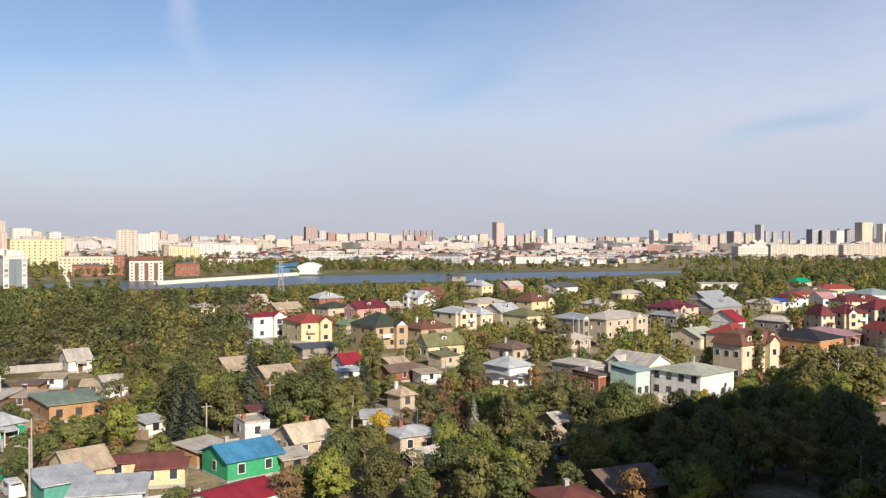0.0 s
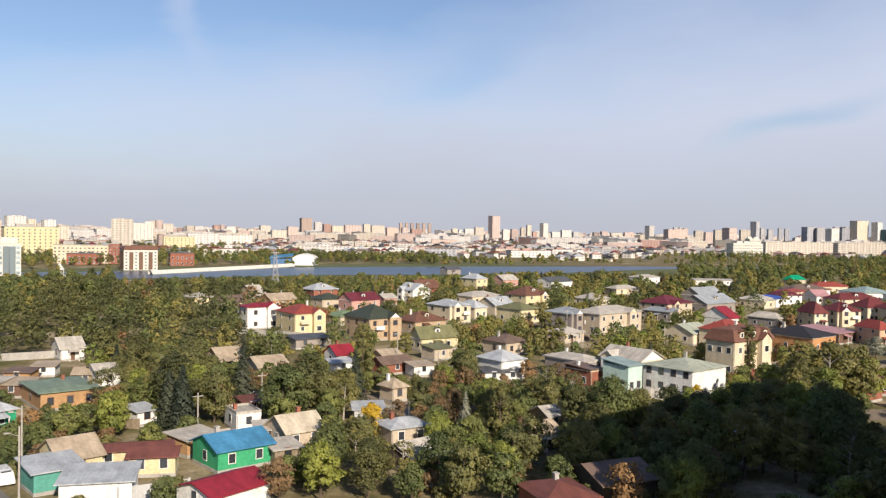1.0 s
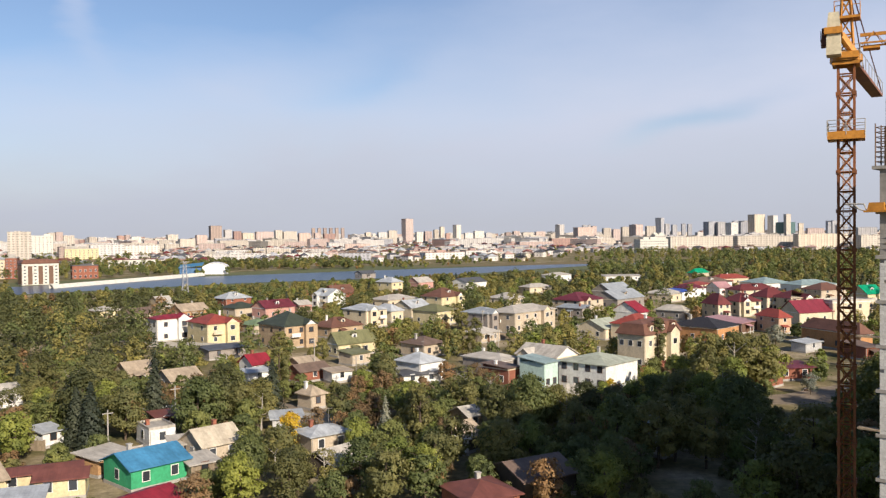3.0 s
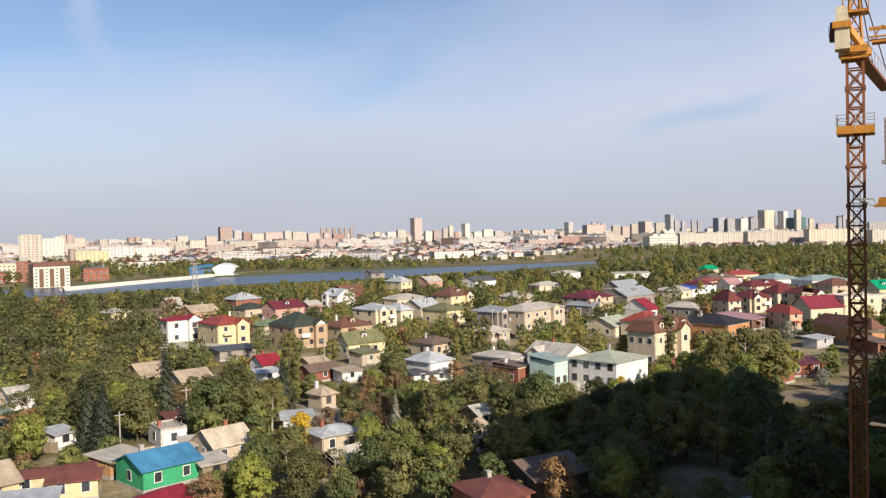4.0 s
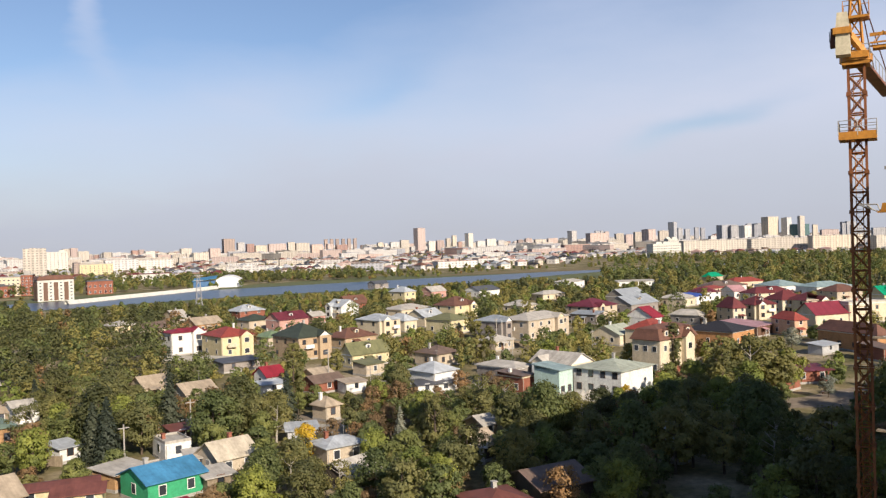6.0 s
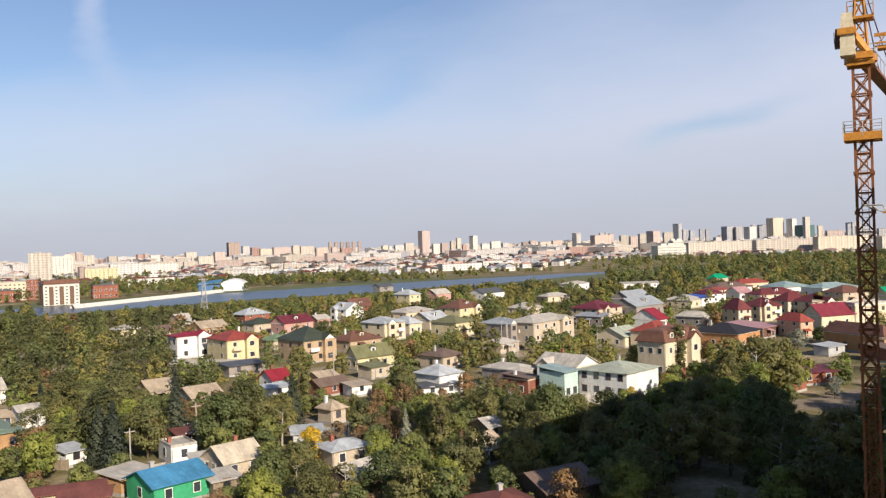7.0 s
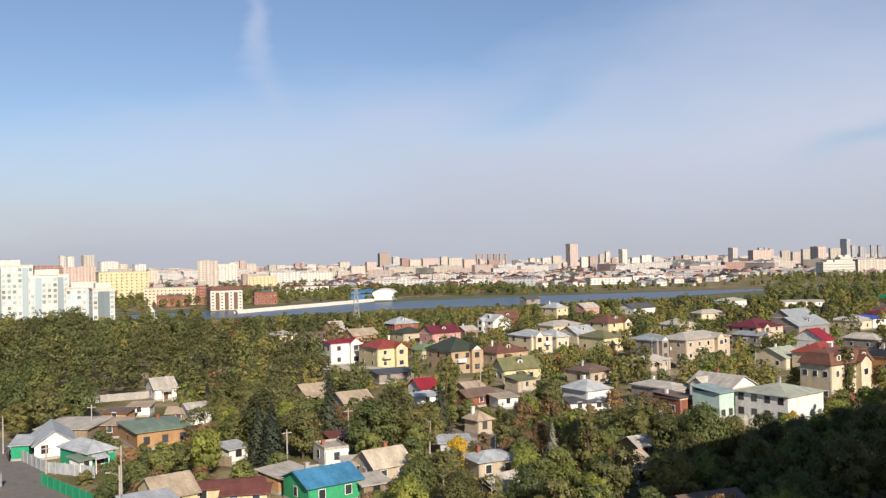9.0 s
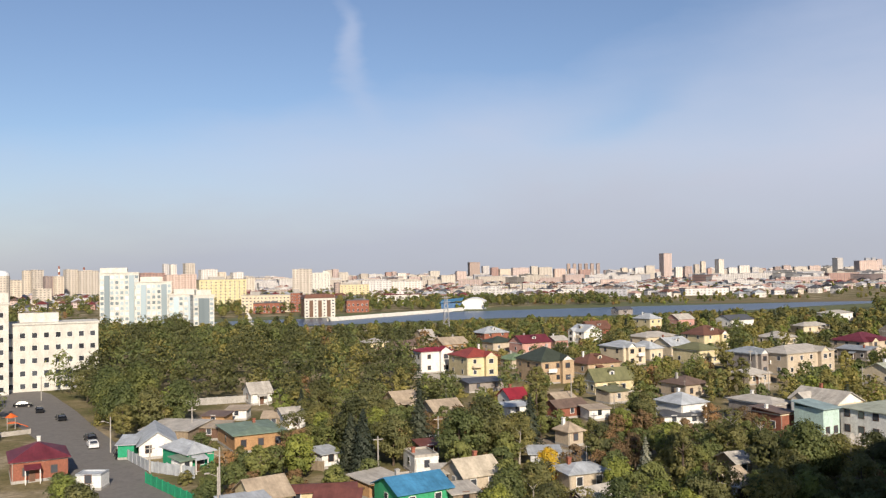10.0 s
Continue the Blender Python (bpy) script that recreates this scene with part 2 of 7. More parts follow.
def leaf(name, a, b, c):
    m = bpy.data.materials.new(name)
    n = Net(m)
    geo = n.add("ShaderNodeNewGeometry")
    r = geo.outputs["Random Per Island"]
    orn = n.add("ShaderNodeObjectInfo").outputs["Random"]
    a, c = [tuple((p + 1.2 * q) / 2.2 for p, q in zip(e, b)) for e in (a, c)]
    col = n.ramp(r, [(0.0, a), (0.5, b), (1.0, c)])
    tone = n.ramp(orn, [(0.0, (0.66, 0.72, 0.74)), (0.35, (0.9, 0.93, 0.92)), (0.7, (1.05, 1.03, 0.95)), (1.0, (1.24, 1.17, 1.0))])
    col = n.mix(1.0, col, tone, "MULTIPLY")
    co = n.add("ShaderNodeTexCoord").outputs["Object"]
    col = n.mix(1.0, col, n.ramp(n.noise(co, 0.7, 2.0), [(0.3, (0.75, 0.78, 0.75)), (0.7, (1.2, 1.15, 1.1))]), "MULTIPLY")
    col = n.mix(1.0, col, n.ramp(n.noise(co, 0.16, 2.0), [(0.34, (0.66, 0.70, 0.72)), (0.5, (1, 1, 1)), (0.66, (1.22, 1.18, 1.05))]), "MULTIPLY")
    col = n.mix(1.0, col, (1.47, 1.355, 1.52, 1), "MULTIPLY")
    d = n.add("ShaderNodeBsdfPrincipled")
    n.link(col, d.inputs["Base Color"])
    d.inputs["Roughness"].default_value, d.inputs["Specular IOR Level"].default_value = 0.6, 0.25
    tr = n.add("ShaderNodeBsdfTranslucent")
    n.link(n.mix(1.0, col, (1.15, 1.1, 0.5, 1), "MULTIPLY"), tr.inputs[0])
    mx = n.add("ShaderNodeMixShader")
    mx.inputs[0].default_value = 0.33
    n.link(d.outputs[0], mx.inputs[1])
    n.link(tr.outputs[0], mx.inputs[2])
    n.link(mx.outputs[0], n.add("ShaderNodeOutputMaterial").inputs[0])
    MATS[name] = m


leaf("leaf_green", (0.072, 0.095, 0.034), (0.104, 0.130, 0.044), (0.150, 0.175, 0.060))
leaf("leaf_olive", (0.092, 0.103, 0.040), (0.130, 0.137, 0.050), (0.180, 0.178, 0.068))
leaf("leaf_bright", (0.105, 0.135, 0.034), (0.150, 0.187, 0.045), (0.205, 0.240, 0.062))
leaf("leaf_autumn", (0.13, 0.088, 0.045), (0.18, 0.125, 0.062), (0.235, 0.165, 0.085))
leaf("leaf_deep", (0.052, 0.062, 0.026), (0.078, 0.088, 0.034), (0.115, 0.120, 0.048))
leaf("leaf_yellow", (0.24, 0.18, 0.02), (0.36, 0.28, 0.03), (0.44, 0.36, 0.05))
leaf("leaf_fir", (0.034, 0.046, 0.030), (0.056, 0.070, 0.044), (0.085, 0.10, 0.065))
leaf("leaf_silver", (0.10, 0.125, 0.10), (0.18, 0.205, 0.165), (0.26, 0.285, 0.23))


def ground_material():
    m = bpy.data.materials.new("earth_and_grass")
    n = Net(m)
    co = n.add("ShaderNodeTexCoord").outputs["Object"]
    g = n.ramp(n.noise(co, 0.06, 6.0, 0.6), [(0.36, (0.10, 0.10, 0.042)), (0.5, (0.18, 0.15, 0.08)), (0.62, (0.31, 0.255, 0.175)), (0.75, (0.38, 0.325, 0.245))])
    f = n.ramp(n.noise(co, 0.9, 6.0, 0.7), [(0.3, (0.6, 0.6, 0.6)), (0.7, (1.25, 1.25, 1.2))])
    p = n.add("ShaderNodeBsdfPrincipled")
    n.link(n.mix(1.0, g, f, "MULTIPLY"), p.inputs["Base Color"])
    p.inputs["Roughness"].default_value, p.inputs["Specular IOR Level"].default_value = 0.95, 0.1
    n.link(p.outputs[0], n.add("ShaderNodeOutputMaterial").inputs[0])
    MATS["ground"] = m


def water_material():
    m = bpy.data.materials.new("river_water")
    n = Net(m)
    co = n.add("ShaderNodeTexCoord").outputs["Object"]
    p = n.add("ShaderNodeBsdfPrincipled")
    p.inputs["Base Color"].default_value = (0.03, 0.05, 0.085, 1)
    p.inputs["Roughness"].default_value, p.inputs["Specular IOR Level"].default_value = 0.3, 0.3
    bp = n.add("ShaderNodeBump")
    bp.inputs["Strength"].default_value, bp.inputs["Distance"].default_value = 0.8, 0.25
    n.link(n.noise(n.stretch(co, (1, 0.5, 1)), 0.6, 4.0, 0.6), bp.inputs["Height"])
    n.link(bp.outputs[0], p.inputs["Normal"])
    n.link(p.outputs[0], n.add("ShaderNodeOutputMaterial").inputs[0])
    MATS["water"] = m


ground_material()
water_material()
surface("bank_reed", (0.20, 0.155, 0.075), rough=0.95, grain=0.3, spread=0.3)
surface("bank_grass", (0.13, 0.145, 0.06), rough=0.95, grain=0.3, spread=0.3)

# ---------------------------------------------------------------- mesh helpers


class Bits:
    """Gathers boxes, bars and faces into one mesh."""

    def __init__(self):
        self.v, self.f = [], []

    def face(self, *pts):
        k = len(self.v)
        self.v += [tuple(p) for p in pts]
        self.f.append(tuple(range(k, k + len(pts))))

    def box(self, x0, x1, y0, y1, z0, z1, taper=0.0):
        k, s = len(self.v), taper
        self.v += [(x0, y0, z0), (x1, y0, z0), (x1, y1, z0), (x0, y1, z0), (x0 + s, y0 + s, z1), (x1 - s, y0 + s, z1), (x1 - s, y1 - s, z1), (x0 + s, y1 - s, z1)]
        self.f += [tuple(k + i for i in q) for q in ((0, 3, 2, 1), (4, 5, 6, 7), (0, 1, 5, 4), (1, 2, 6, 5), (2, 3, 7, 6), (3, 0, 4, 7))]
        return self

    def bar(self, a, b, r, sides=4, r2=None):
        a, b = Vector(a), Vector(b)
        ax = (b - a).normalized()
        u = ax.orthogonal().normalized()
        w = ax.cross(u)
        k, r2 = len(self.v), r if r2 is None else r2
        for p, q in ((a, r), (b, r2)):
            for i in range(sides):
                t = 2 * math.pi * (i + 0.5) / sides
                self.v.append(tuple(p + (u * math.cos(t) + w * math.sin(t)) * q))
        for i in range(sides):
            j = (i + 1) % sides
            self.f.append((k + i, k + j, k + sides + j, k + sides + i))
        self.f.append(tuple(k + i for i in range(sides))[::-1])
        self.f.append(tuple(k + sides + i for i in range(sides)))
        return self

    def solid(self, pts, thick):
        """A sheet given by its rim, with thickness downwards."""
        k, n = len(self.v), len(pts)
        self.v += [tuple(p) for p in pts] + [(p[0], p[1], p[2] - thick) for p in pts]
        self.f.append(tuple(range(k, k + n)))
        self.f.append(tuple(range(k + 2 * n - 1, k + n - 1, -1)))
        for i in range(n):
            j = (i + 1) % n
            self.f.append((k + j, k + i, k + n + i, k + n + j))
        return self

    def mesh(self, name):
        seen, back, pts = {}, [], []
        for p in self.v:
            key = (round(p[0], 3), round(p[1], 3), round(p[2], 3))
            if key not in seen:
                seen[key] = len(pts)
                pts.append(p)
            back.append(seen[key])
        faces = [tuple(back[i] for i in f) for f in self.f]
        me = bpy.data.meshes.new(name)
        me.from_pydata(pts, [], [f for f in faces if len(set(f)) == len(f)])
        me.update()
        return me


def part(name, shape, material, parent, label="", at=None):
    me = shape.mesh(name) if isinstance(shape, Bits) else shape
    if material and not me.materials:
        me.materials.append(MATS[material])
    ob = new(name, me)
    ob.parent = parent
    if at is not None:
        ob.matrix_basis = at
    if label:
        ob["label"] = label
    return ob


def thing(name, label, category, x, y, z=0.0, turn=0.0, group="", kind=""):
    ob = new(name)
    ob.empty_display_size = 0.5
    ob.matrix_basis = pose(x, y, z, 0, 0, turn)
    return tagged(ob, label, category, group, kind)


def setting(name, shape, material, label, category):
    me = shape.mesh(name)
    me.materials.append(MATS[material])
    return tagged(new(name, me), label, category, "", "structure")


# ---------------------------------------------------------------- ground, river, street
g = Bits()
g.face((-4800, -400, 0), (4800, -400, 0), (4800, 4900, 0), (-4800, 4900, 0))
setting("ground", g, "ground", "dry earth and worn grass of the town", "ground")


def ribbon(name, line, material, label, category, z, thick=0.0):
    """A strip of ground along a line of (x, y, half width)."""
    b = Bits()
    left, right = [], []
    for i, (x, y, w) in enumerate(line):
        x0, y0, _ = line[max(0, i - 1)]
        x1, y1, _ = line[min(len(line) - 1, i + 1)]
        d = Vector((x1 - x0, y1 - y0)).normalized()
        left.append((x - d.y * w, y + d.x * w, z))
        right.append((x + d.y * w, y - d.x * w, z))
    for i in range(len(line) - 1):
        q = (right[i], right[i + 1], left[i + 1], left[i])
        b.solid(q, thick) if thick else b.face(*q)
    return setting(name, b, material, label, category)


ribbon("river_bank", [(-420, 430, 60), (-250, 520, 66), (-100, 615, 88), (60, 690, 140), (230, 745, 105), (420, 800, 60)], "bank_grass", "grassy river bank", "ground", 0.02)
ribbon("river", [(-420, 430, 40), (-260, 490, 44), (-190, 535, 40), (-100, 610, 52), (0, 650, 58), (70, 690, 52), (140, 735, 34), (230, 790, 20), (420, 850, 12)], "water", "wind-ruffled blue river", "water", 0.08)
ribbon("reed_bank", [(60, 790, 10), (150, 810, 26), (240, 820, 24), (330, 835, 16)], "bank_reed", "dry brown reeds along the river", "ground", 0.12)
ribbon("street", [(-46, 86, 5.2), (-69, 112, 5.4), (-93, 139.5, 5.5), (-112, 158, 6.3), (-131, 177, 7.5), (-158, 201, 10.0), (-180, 214, 11.0)], "asphalt", "worn grey asphalt street", "road", 0.05, 0.04)
ribbon("shaded_path", [(40, 92, 0.7), (52, 98, 0.7), (66, 106, 0.7), (80, 112, 0.7)], "kerb_stone", "pale concrete path in the shade", "path", 0.06, 0.05)
ribbon("side_lane", [(36, 135, 2.2), (60, 150, 3.0), (84, 150, 5.0), (100, 160, 3.0), (125, 185, 2.2)], "lane_dirt", "dusty lane beside garages", "road", 0.03)
ribbon("lane", [(-40, 160, 1.8), (-22, 168, 1.8), (0, 148, 1.8), (20, 160, 1.8), (46, 196, 1.8)], "lane_dirt", "dusty lane between gardens", "road", 0.03)

HOUSES = []      # x, y, radius, height: kept clear of trees


# ---------------------------------------------------------------- houses
_unit = {}


def window_meshes(w, h):
    key = (w, h)
    if key not in _unit:
        f, p = Bits(), Bits()
        t = 0.10
        f.box(-w / 2, w / 2, -0.05, 0.02, -t, h)
        p.box(-w / 2 + t, w / 2 - t, -0.06, -0.03, 0, h - t)
        _unit[key] = f.mesh("window_frame"), p.mesh("pane")
    return _unit[key]


def window(parent, x, y, z, turn, w=1.1, h=1.3, frame_mat="frame_white", pane="pane_dark"):
    f, p = window_meshes(w, h)
    key = (w, h, frame_mat, pane)
    if key not in _unit:
        f, p = f.copy(), p.copy()
        f.materials.append(MATS[frame_mat])
        p.materials.append(MATS[pane])
        _unit[key] = f, p
    f, p = _unit[key]
    ob = part("window", f, None, parent, at=pose(x, y, z, 0, 0, turn))
    part("pane", p, None, ob)
    return ob


def roof_bits(kind, w, d, h, rh, o):
    """Roof sheets over a body w by d, eaves at h, overhang o."""
    b = Bits()
    X, Y, t = w / 2 + o, d / 2 + o, 0.14
    drop = rh * o / (d / 2)
    z0, z1 = h - min(drop, 0.35) + 0.1, h + rh
    if kind == "gable":
        b.solid([(-X, -Y, z0), (X, -Y, z0), (X, 0, z1), (-X, 0, z1)], t)
        b.solid([(X, Y, z0), (-X, Y, z0), (-X, 0, z1), (X, 0, z1)], t)
    elif kind in ("hip", "mansard"):
        if kind == "mansard":
            s, zm = 1.2, h + rh * 0.72
            for q in ([(-X, -Y, z0), (X, -Y, z0), (X - s, -Y + s, zm), (-X + s, -Y + s, zm)], [(X, Y, z0), (-X, Y, z0), (-X + s, Y - s, zm), (X - s, Y - s, zm)],
                      [(X, -Y, z0), (X, Y, z0), (X - s, Y - s, zm), (X - s, -Y + s, zm)], [(-X, Y, z0), (-X, -Y, z0), (-X + s, -Y + s, zm), (-X + s, Y - s, zm)]):
                b.solid(q, t)
            X, Y, z0 = X - s, Y - s, zm
        r = max(0.0, X - Y)
        q = max(0.0, Y - X)
        A, B = (-r, -q, z1), (r, q, z1)
        if r > 0 or q == 0:
            b.solid([(-X, -Y, z0), (X, -Y, z0), (r, 0, z1), (-r, 0, z1)], t)
            b.solid([(X, Y, z0), (-X, Y, z0), (-r, 0, z1), (r, 0, z1)], t)
            b.solid([(X, -Y, z0), (X, Y, z0), (r, 0, z1)], t)
            b.solid([(-X, Y, z0), (-X, -Y, z0), (-r, 0, z1)], t)
        else:
            b.solid([(X, -Y, z0), (X, Y, z0), (0, q, z1), (0, -q, z1)], t)
            b.solid([(-X, Y, z0), (-X, -Y, z0), (0, -q, z1), (0, q, z1)], t)
            b.solid([(-X, -Y, z0), (X, -Y, z0), (0, -q, z1)], t)
            b.solid([(X, Y, z0), (-X, Y, z0), (0, q, z1)], t)
    elif kind == "shed":
        b.solid([(-X, -Y, h + 0.12), (X, -Y, h + 0.12), (X, Y, h + rh + 0.12), (-X, Y, h + rh + 0.12)], t)
    else:
        for q in ((-w / 2, w / 2, -d / 2, -d / 2 + 0.2), (-w / 2, w / 2, d / 2 - 0.2, d / 2), (-w / 2, -w / 2 + 0.2, -d / 2 + 0.2, d / 2 - 0.2), (w / 2 - 0.2, w / 2, -d / 2 + 0.2, d / 2 - 0.2)):
            b.box(*q, h + 0.12, h + rh + 0.12)
        b.box(-w / 2, w / 2, -d / 2, d / 2, h + 0.004, h + 0.12)
    return b


def trims(ob, rng, w, d, h, roof, rh, wall_mat, roof_mat, fm):
    """Cornice, downpipe and, by the house's size, a porch, a front bay, dormers or a dish."""
    pale = rng.choice(("frame_white", "white_wash", "cream_plaster"))
    if h > 3.4:
        part("cornice", Bits().box(-w / 2 - 0.12, w / 2 + 0.12, -d / 2 - 0.12, d / 2 + 0.12, h - 0.42, h - 0.2), pale, ob)
    part("downpipe", Bits().bar((-w / 2 + 0.15, -d / 2 - 0.1, 0.1), (-w / 2 + 0.15, -d / 2 - 0.1, h - 0.2), 0.06, 6), "pole_grey", ob)
    if h > 5 and w > 8 and roof != "flat":
        bx, bw, bd = rng.choice((-0.22, 0.22)) * w, min(3.4, w * 0.34), 1.3
        bay = part("bay", Bits().box(bx - bw / 2, bx + bw / 2, -d / 2 - bd, -d / 2 + 0.1, -0.1, h - 0.05), wall_mat, ob)
        X, y0, y1, z0, z1 = bw / 2 + 0.3, -d / 2 - bd - 0.3, -d / 2 + 2.2, h - 0.05, h + 1.4
        r = Bits()
        r.solid([(bx - X, y0, z0), (bx, y0, z1), (bx, y1, z1), (bx - X, y1, z0)], 0.13)
        r.solid([(bx, y0, z1), (bx + X, y0, z0), (bx + X, y1, z0), (bx, y1, z1)], 0.13)
        part("bay_roof", r, roof_mat, ob)
        g = Bits()
        g.v += [(bx - bw / 2, y0 + 0.3, h - 0.05), (bx + bw / 2, y0 + 0.3, h - 0.05), (bx, y0 + 0.3, h + 1.2), (bx - bw / 2, y0 + 0.5, h - 0.05), (bx + bw / 2, y0 + 0.5, h - 0.05), (bx, y0 + 0.5, h + 1.2)]
        g.f += [(0, 1, 2), (5, 4, 3), (0, 2, 5, 3), (1, 4, 5, 2), (0, 3, 4, 1)]
        part("bay_gable", g, pale, ob)
        for z in (1.1, 1.1 + h / 2):
            window(ob, bx, -d / 2 - bd, z, 0, 1.6, 1.4, fm)
        if rng.random() < 0.6:
            z = h / 2 + 0.1
            part("balcony", Bits().box(-bx - 1.4, -bx + 1.4, -d / 2 - 1.2, -d / 2, z - 0.15, z).box(-bx - 1.4, -bx + 1.4, -d / 2 - 1.2, -d / 2 - 1.1, z, z + 0.95), pale, ob)
    elif w > 4.5 and rng.random() < 0.6:
        bx, pw, pd, ph = rng.uniform(-0.25, 0.25) * w, 2.4, 1.7, 2.35
        part("porch_roof", Bits().solid([(bx - pw / 2, -d / 2 - pd, ph), (bx + pw / 2, -d / 2 - pd, ph), (bx + pw / 2, -d / 2, ph + 0.5), (bx - pw / 2, -d / 2, ph + 0.5)], 0.1), roof_mat, ob)
        for sx in (-pw / 2 + 0.15, pw / 2 - 0.15):
            part("porch_post", Bits().box(bx + sx - 0.07, bx + sx + 0.07, -d / 2 - pd + 0.1, -d / 2 - pd + 0.24, -0.05, ph - 0.08), pale, ob)
        part("door", Bits().box(bx - 0.45, bx + 0.45, -d / 2 - 0.07, -d / 2 + 0.02, 0.15, 2.2), "frame_brown", ob)
    if (rh > 2.3 and roof in ("hip", "gable") and rng.random() < 0.5) or roof == "mansard":
        for dx in ((0,) if roof != "mansard" else (-0.3 * w, 0, 0.3 * w)):
            zb = h + (rh * 0.25 if roof != "mansard" else 0.35)
            y0 = -d / 2 * 0.62 if roof != "mansard" else -d / 2 - 0.05
            dm = part("dormer", Bits().box(dx - 0.75, dx + 0.75, y0, y0 + 1.9, zb, zb + 1.35), pale, ob)
            q = Bits()
            q.solid([(dx - 1.0, y0 - 0.25, zb + 1.3), (dx, y0 - 0.25, zb + 1.95), (dx, y0 + 2.4, zb + 1.95), (dx - 1.0, y0 + 2.4, zb + 1.3)], 0.1)
            q.solid([(dx, y0 - 0.25, zb + 1.95), (dx + 1.0, y0 - 0.25, zb + 1.3), (dx + 1.0, y0 + 2.4, zb + 1.3), (dx, y0 + 2.4, zb + 1.95)], 0.1)
            part("dormer_roof", q, roof_mat, dm)
            window(ob, dx, y0, zb + 0.25, 0, 0.9, 1.0, fm)
    if rng.random() < 0.35:
        part("antenna", Bits().bar((w * 0.2, 0.3, h + rh * 0.4), (w * 0.2, 0.3, h + rh + 2.2), 0.025).bar((w * 0.2 - 0.5, 0.3, h + rh + 2.0), (w * 0.2 + 0.5, 0.3, h + rh + 2.0), 0.02), "pole_grey", ob)


def house(name, label, x, y, turn, w, d, h, roof, rh, wall_mat, roof_mat, wins, over=0.45, chimney=None, category=""):
    rng = random.Random(int(x * 13 + y * 7))
    ob = thing(name, label, category or name, x, y, 0, turn, group="houses of the town" if name == "house" else "")
    b = Bits()
    b.box(-w / 2, w / 2, -d / 2, d / 2, -0.1, h)
    if roof == "gable":
        for sx in (-w / 2, w / 2 - 0.2):
            k = len(b.v)
            b.v += [(sx, -d / 2, h), (sx, d / 2, h), (sx, 0, h + rh - 0.1), (sx + 0.2, -d / 2, h), (sx + 0.2, d / 2, h), (sx + 0.2, 0, h + rh - 0.1)]
            b.f += [(k, k + 2, k + 1), (k + 3, k + 4, k + 5), (k, k + 3, k + 5, k + 2), (k + 1, k + 2, k + 5, k + 4)]
    if roof == "shed":
        b.box(-w / 2, w / 2, d / 2 - 0.25, d / 2, h, h + rh)
    part("wall", b, wall_mat, ob)
    f = Bits()
    f.box(-w / 2 - 0.06, w / 2 + 0.06, -d / 2 - 0.06, d / 2 + 0.06, -0.1, 0.45)
    part("plinth", f, "concrete", ob)
    r = part("roof", roof_bits(roof, w, d, h, rh, over if roof != "flat" else 0), roof_mat, ob)
    if name == "house" and rng.random() < 0.45:
        c = Bits()
        cx, cy = rng.uniform(-w * 0.3, w * 0.3), rng.uniform(0.02, 0.22) * d
        c.box(cx - 0.26, cx + 0.26, cy - 0.26, cy + 0.26, h + rh * 0.25, h + rh + 0.55)
        c.box(cx - 0.33, cx + 0.33, cy - 0.33, cy + 0.33, h + rh + 0.55, h + rh + 0.68)
        part("chimney", c, rng.choice(("brick_red", "concrete", "white_wash")), r)
    front, side, rows = wins
    fm = rng.choice(("frame_white", "frame_white", "frame_brown"))
    ww = 1.1 if h < 5 else 1.2
    for k in range(rows):
        z = 1.15 + k * (h / rows if rows > 1 else 0)
        hh = 1.3
        for i in range(front):
            window(ob, -w / 2 + w * (i + 0.5) / front, -d / 2, z, 0, ww, hh, fm)
        for i in range(side):
            u = -d / 2 + d * (i + 0.5) / side
            window(ob, -w / 2, u, z, -90, ww, hh, fm)
            if math.sin(radians(turn)) > 0.3 and side > 1 and x < -60:
                window(ob, w / 2, u, z, 90, ww, hh, fm)
    if name == "house" and not any(q in label for q in ("large white", "mint", "bright green", "beige plastered", "ochre", "pale yellow cottage")):
        trims(ob, rng, w, d, h, roof, rh, wall_mat, roof_mat, fm)
    HOUSES.append((x, y, turn, w, d, 99.0 if "shade" in label else h * (1.7 if "weathered tan" in label else 0.5 if name == "house" else 0.9)))
    return ob


house('house', 'bright green plastered house with a blue sheet-metal gable roof', -27.1, 113.2, 41, 7.9, 7.4, 3.0, 'gable', 1.5, 'green_paint', 'blue_sheet', (2, 1, 1))
house('house', 'low whitewashed house with a crimson sheet-metal roof', -24.1, 96.8, 52, 8.1, 6.5, 2.3, 'gable', 1.1, 'white_wash', 'crimson_sheet', (0, 1, 1))
house('house', 'beige plastered house with a pale weathered gable roof', -20.3, 122.6, 39, 6.0, 6.0, 3.0, 'gable', 1.9, 'beige_plaster', 'cream_slate', (2, 1, 1))
house('house', 'pale yellow cottage with a rusty brown sheet roof', -36.0, 108.4, 12, 5.6, 4.6, 2.7, 'gable', 0.7, 'yellow_plaster', 'rust_sheet', (2, 1, 1))
house('house', 'cottage with a tan weathered gable roof', -46.8, 108.5, 44, 5.3, 7.0, 2.6, 'gable', 2.0, 'yellow_plaster', 'tan_sheet', (1, 0, 1))
house('garage', 'low teal garage with a grey metal shed roof', -46.2, 101.8, 41, 5.7, 6.0, 2.7, 'shed', 0.6, 'teal_paint', 'grey_sheet', (0, 0, 1))
house('garage', 'low outbuilding under patched grey metal roofing', -39.0, 98.4, 13, 7.8, 6.0, 2.5, 'shed', 0.5, 'white_wash', 'grey_sheet', (0, 0, 1))
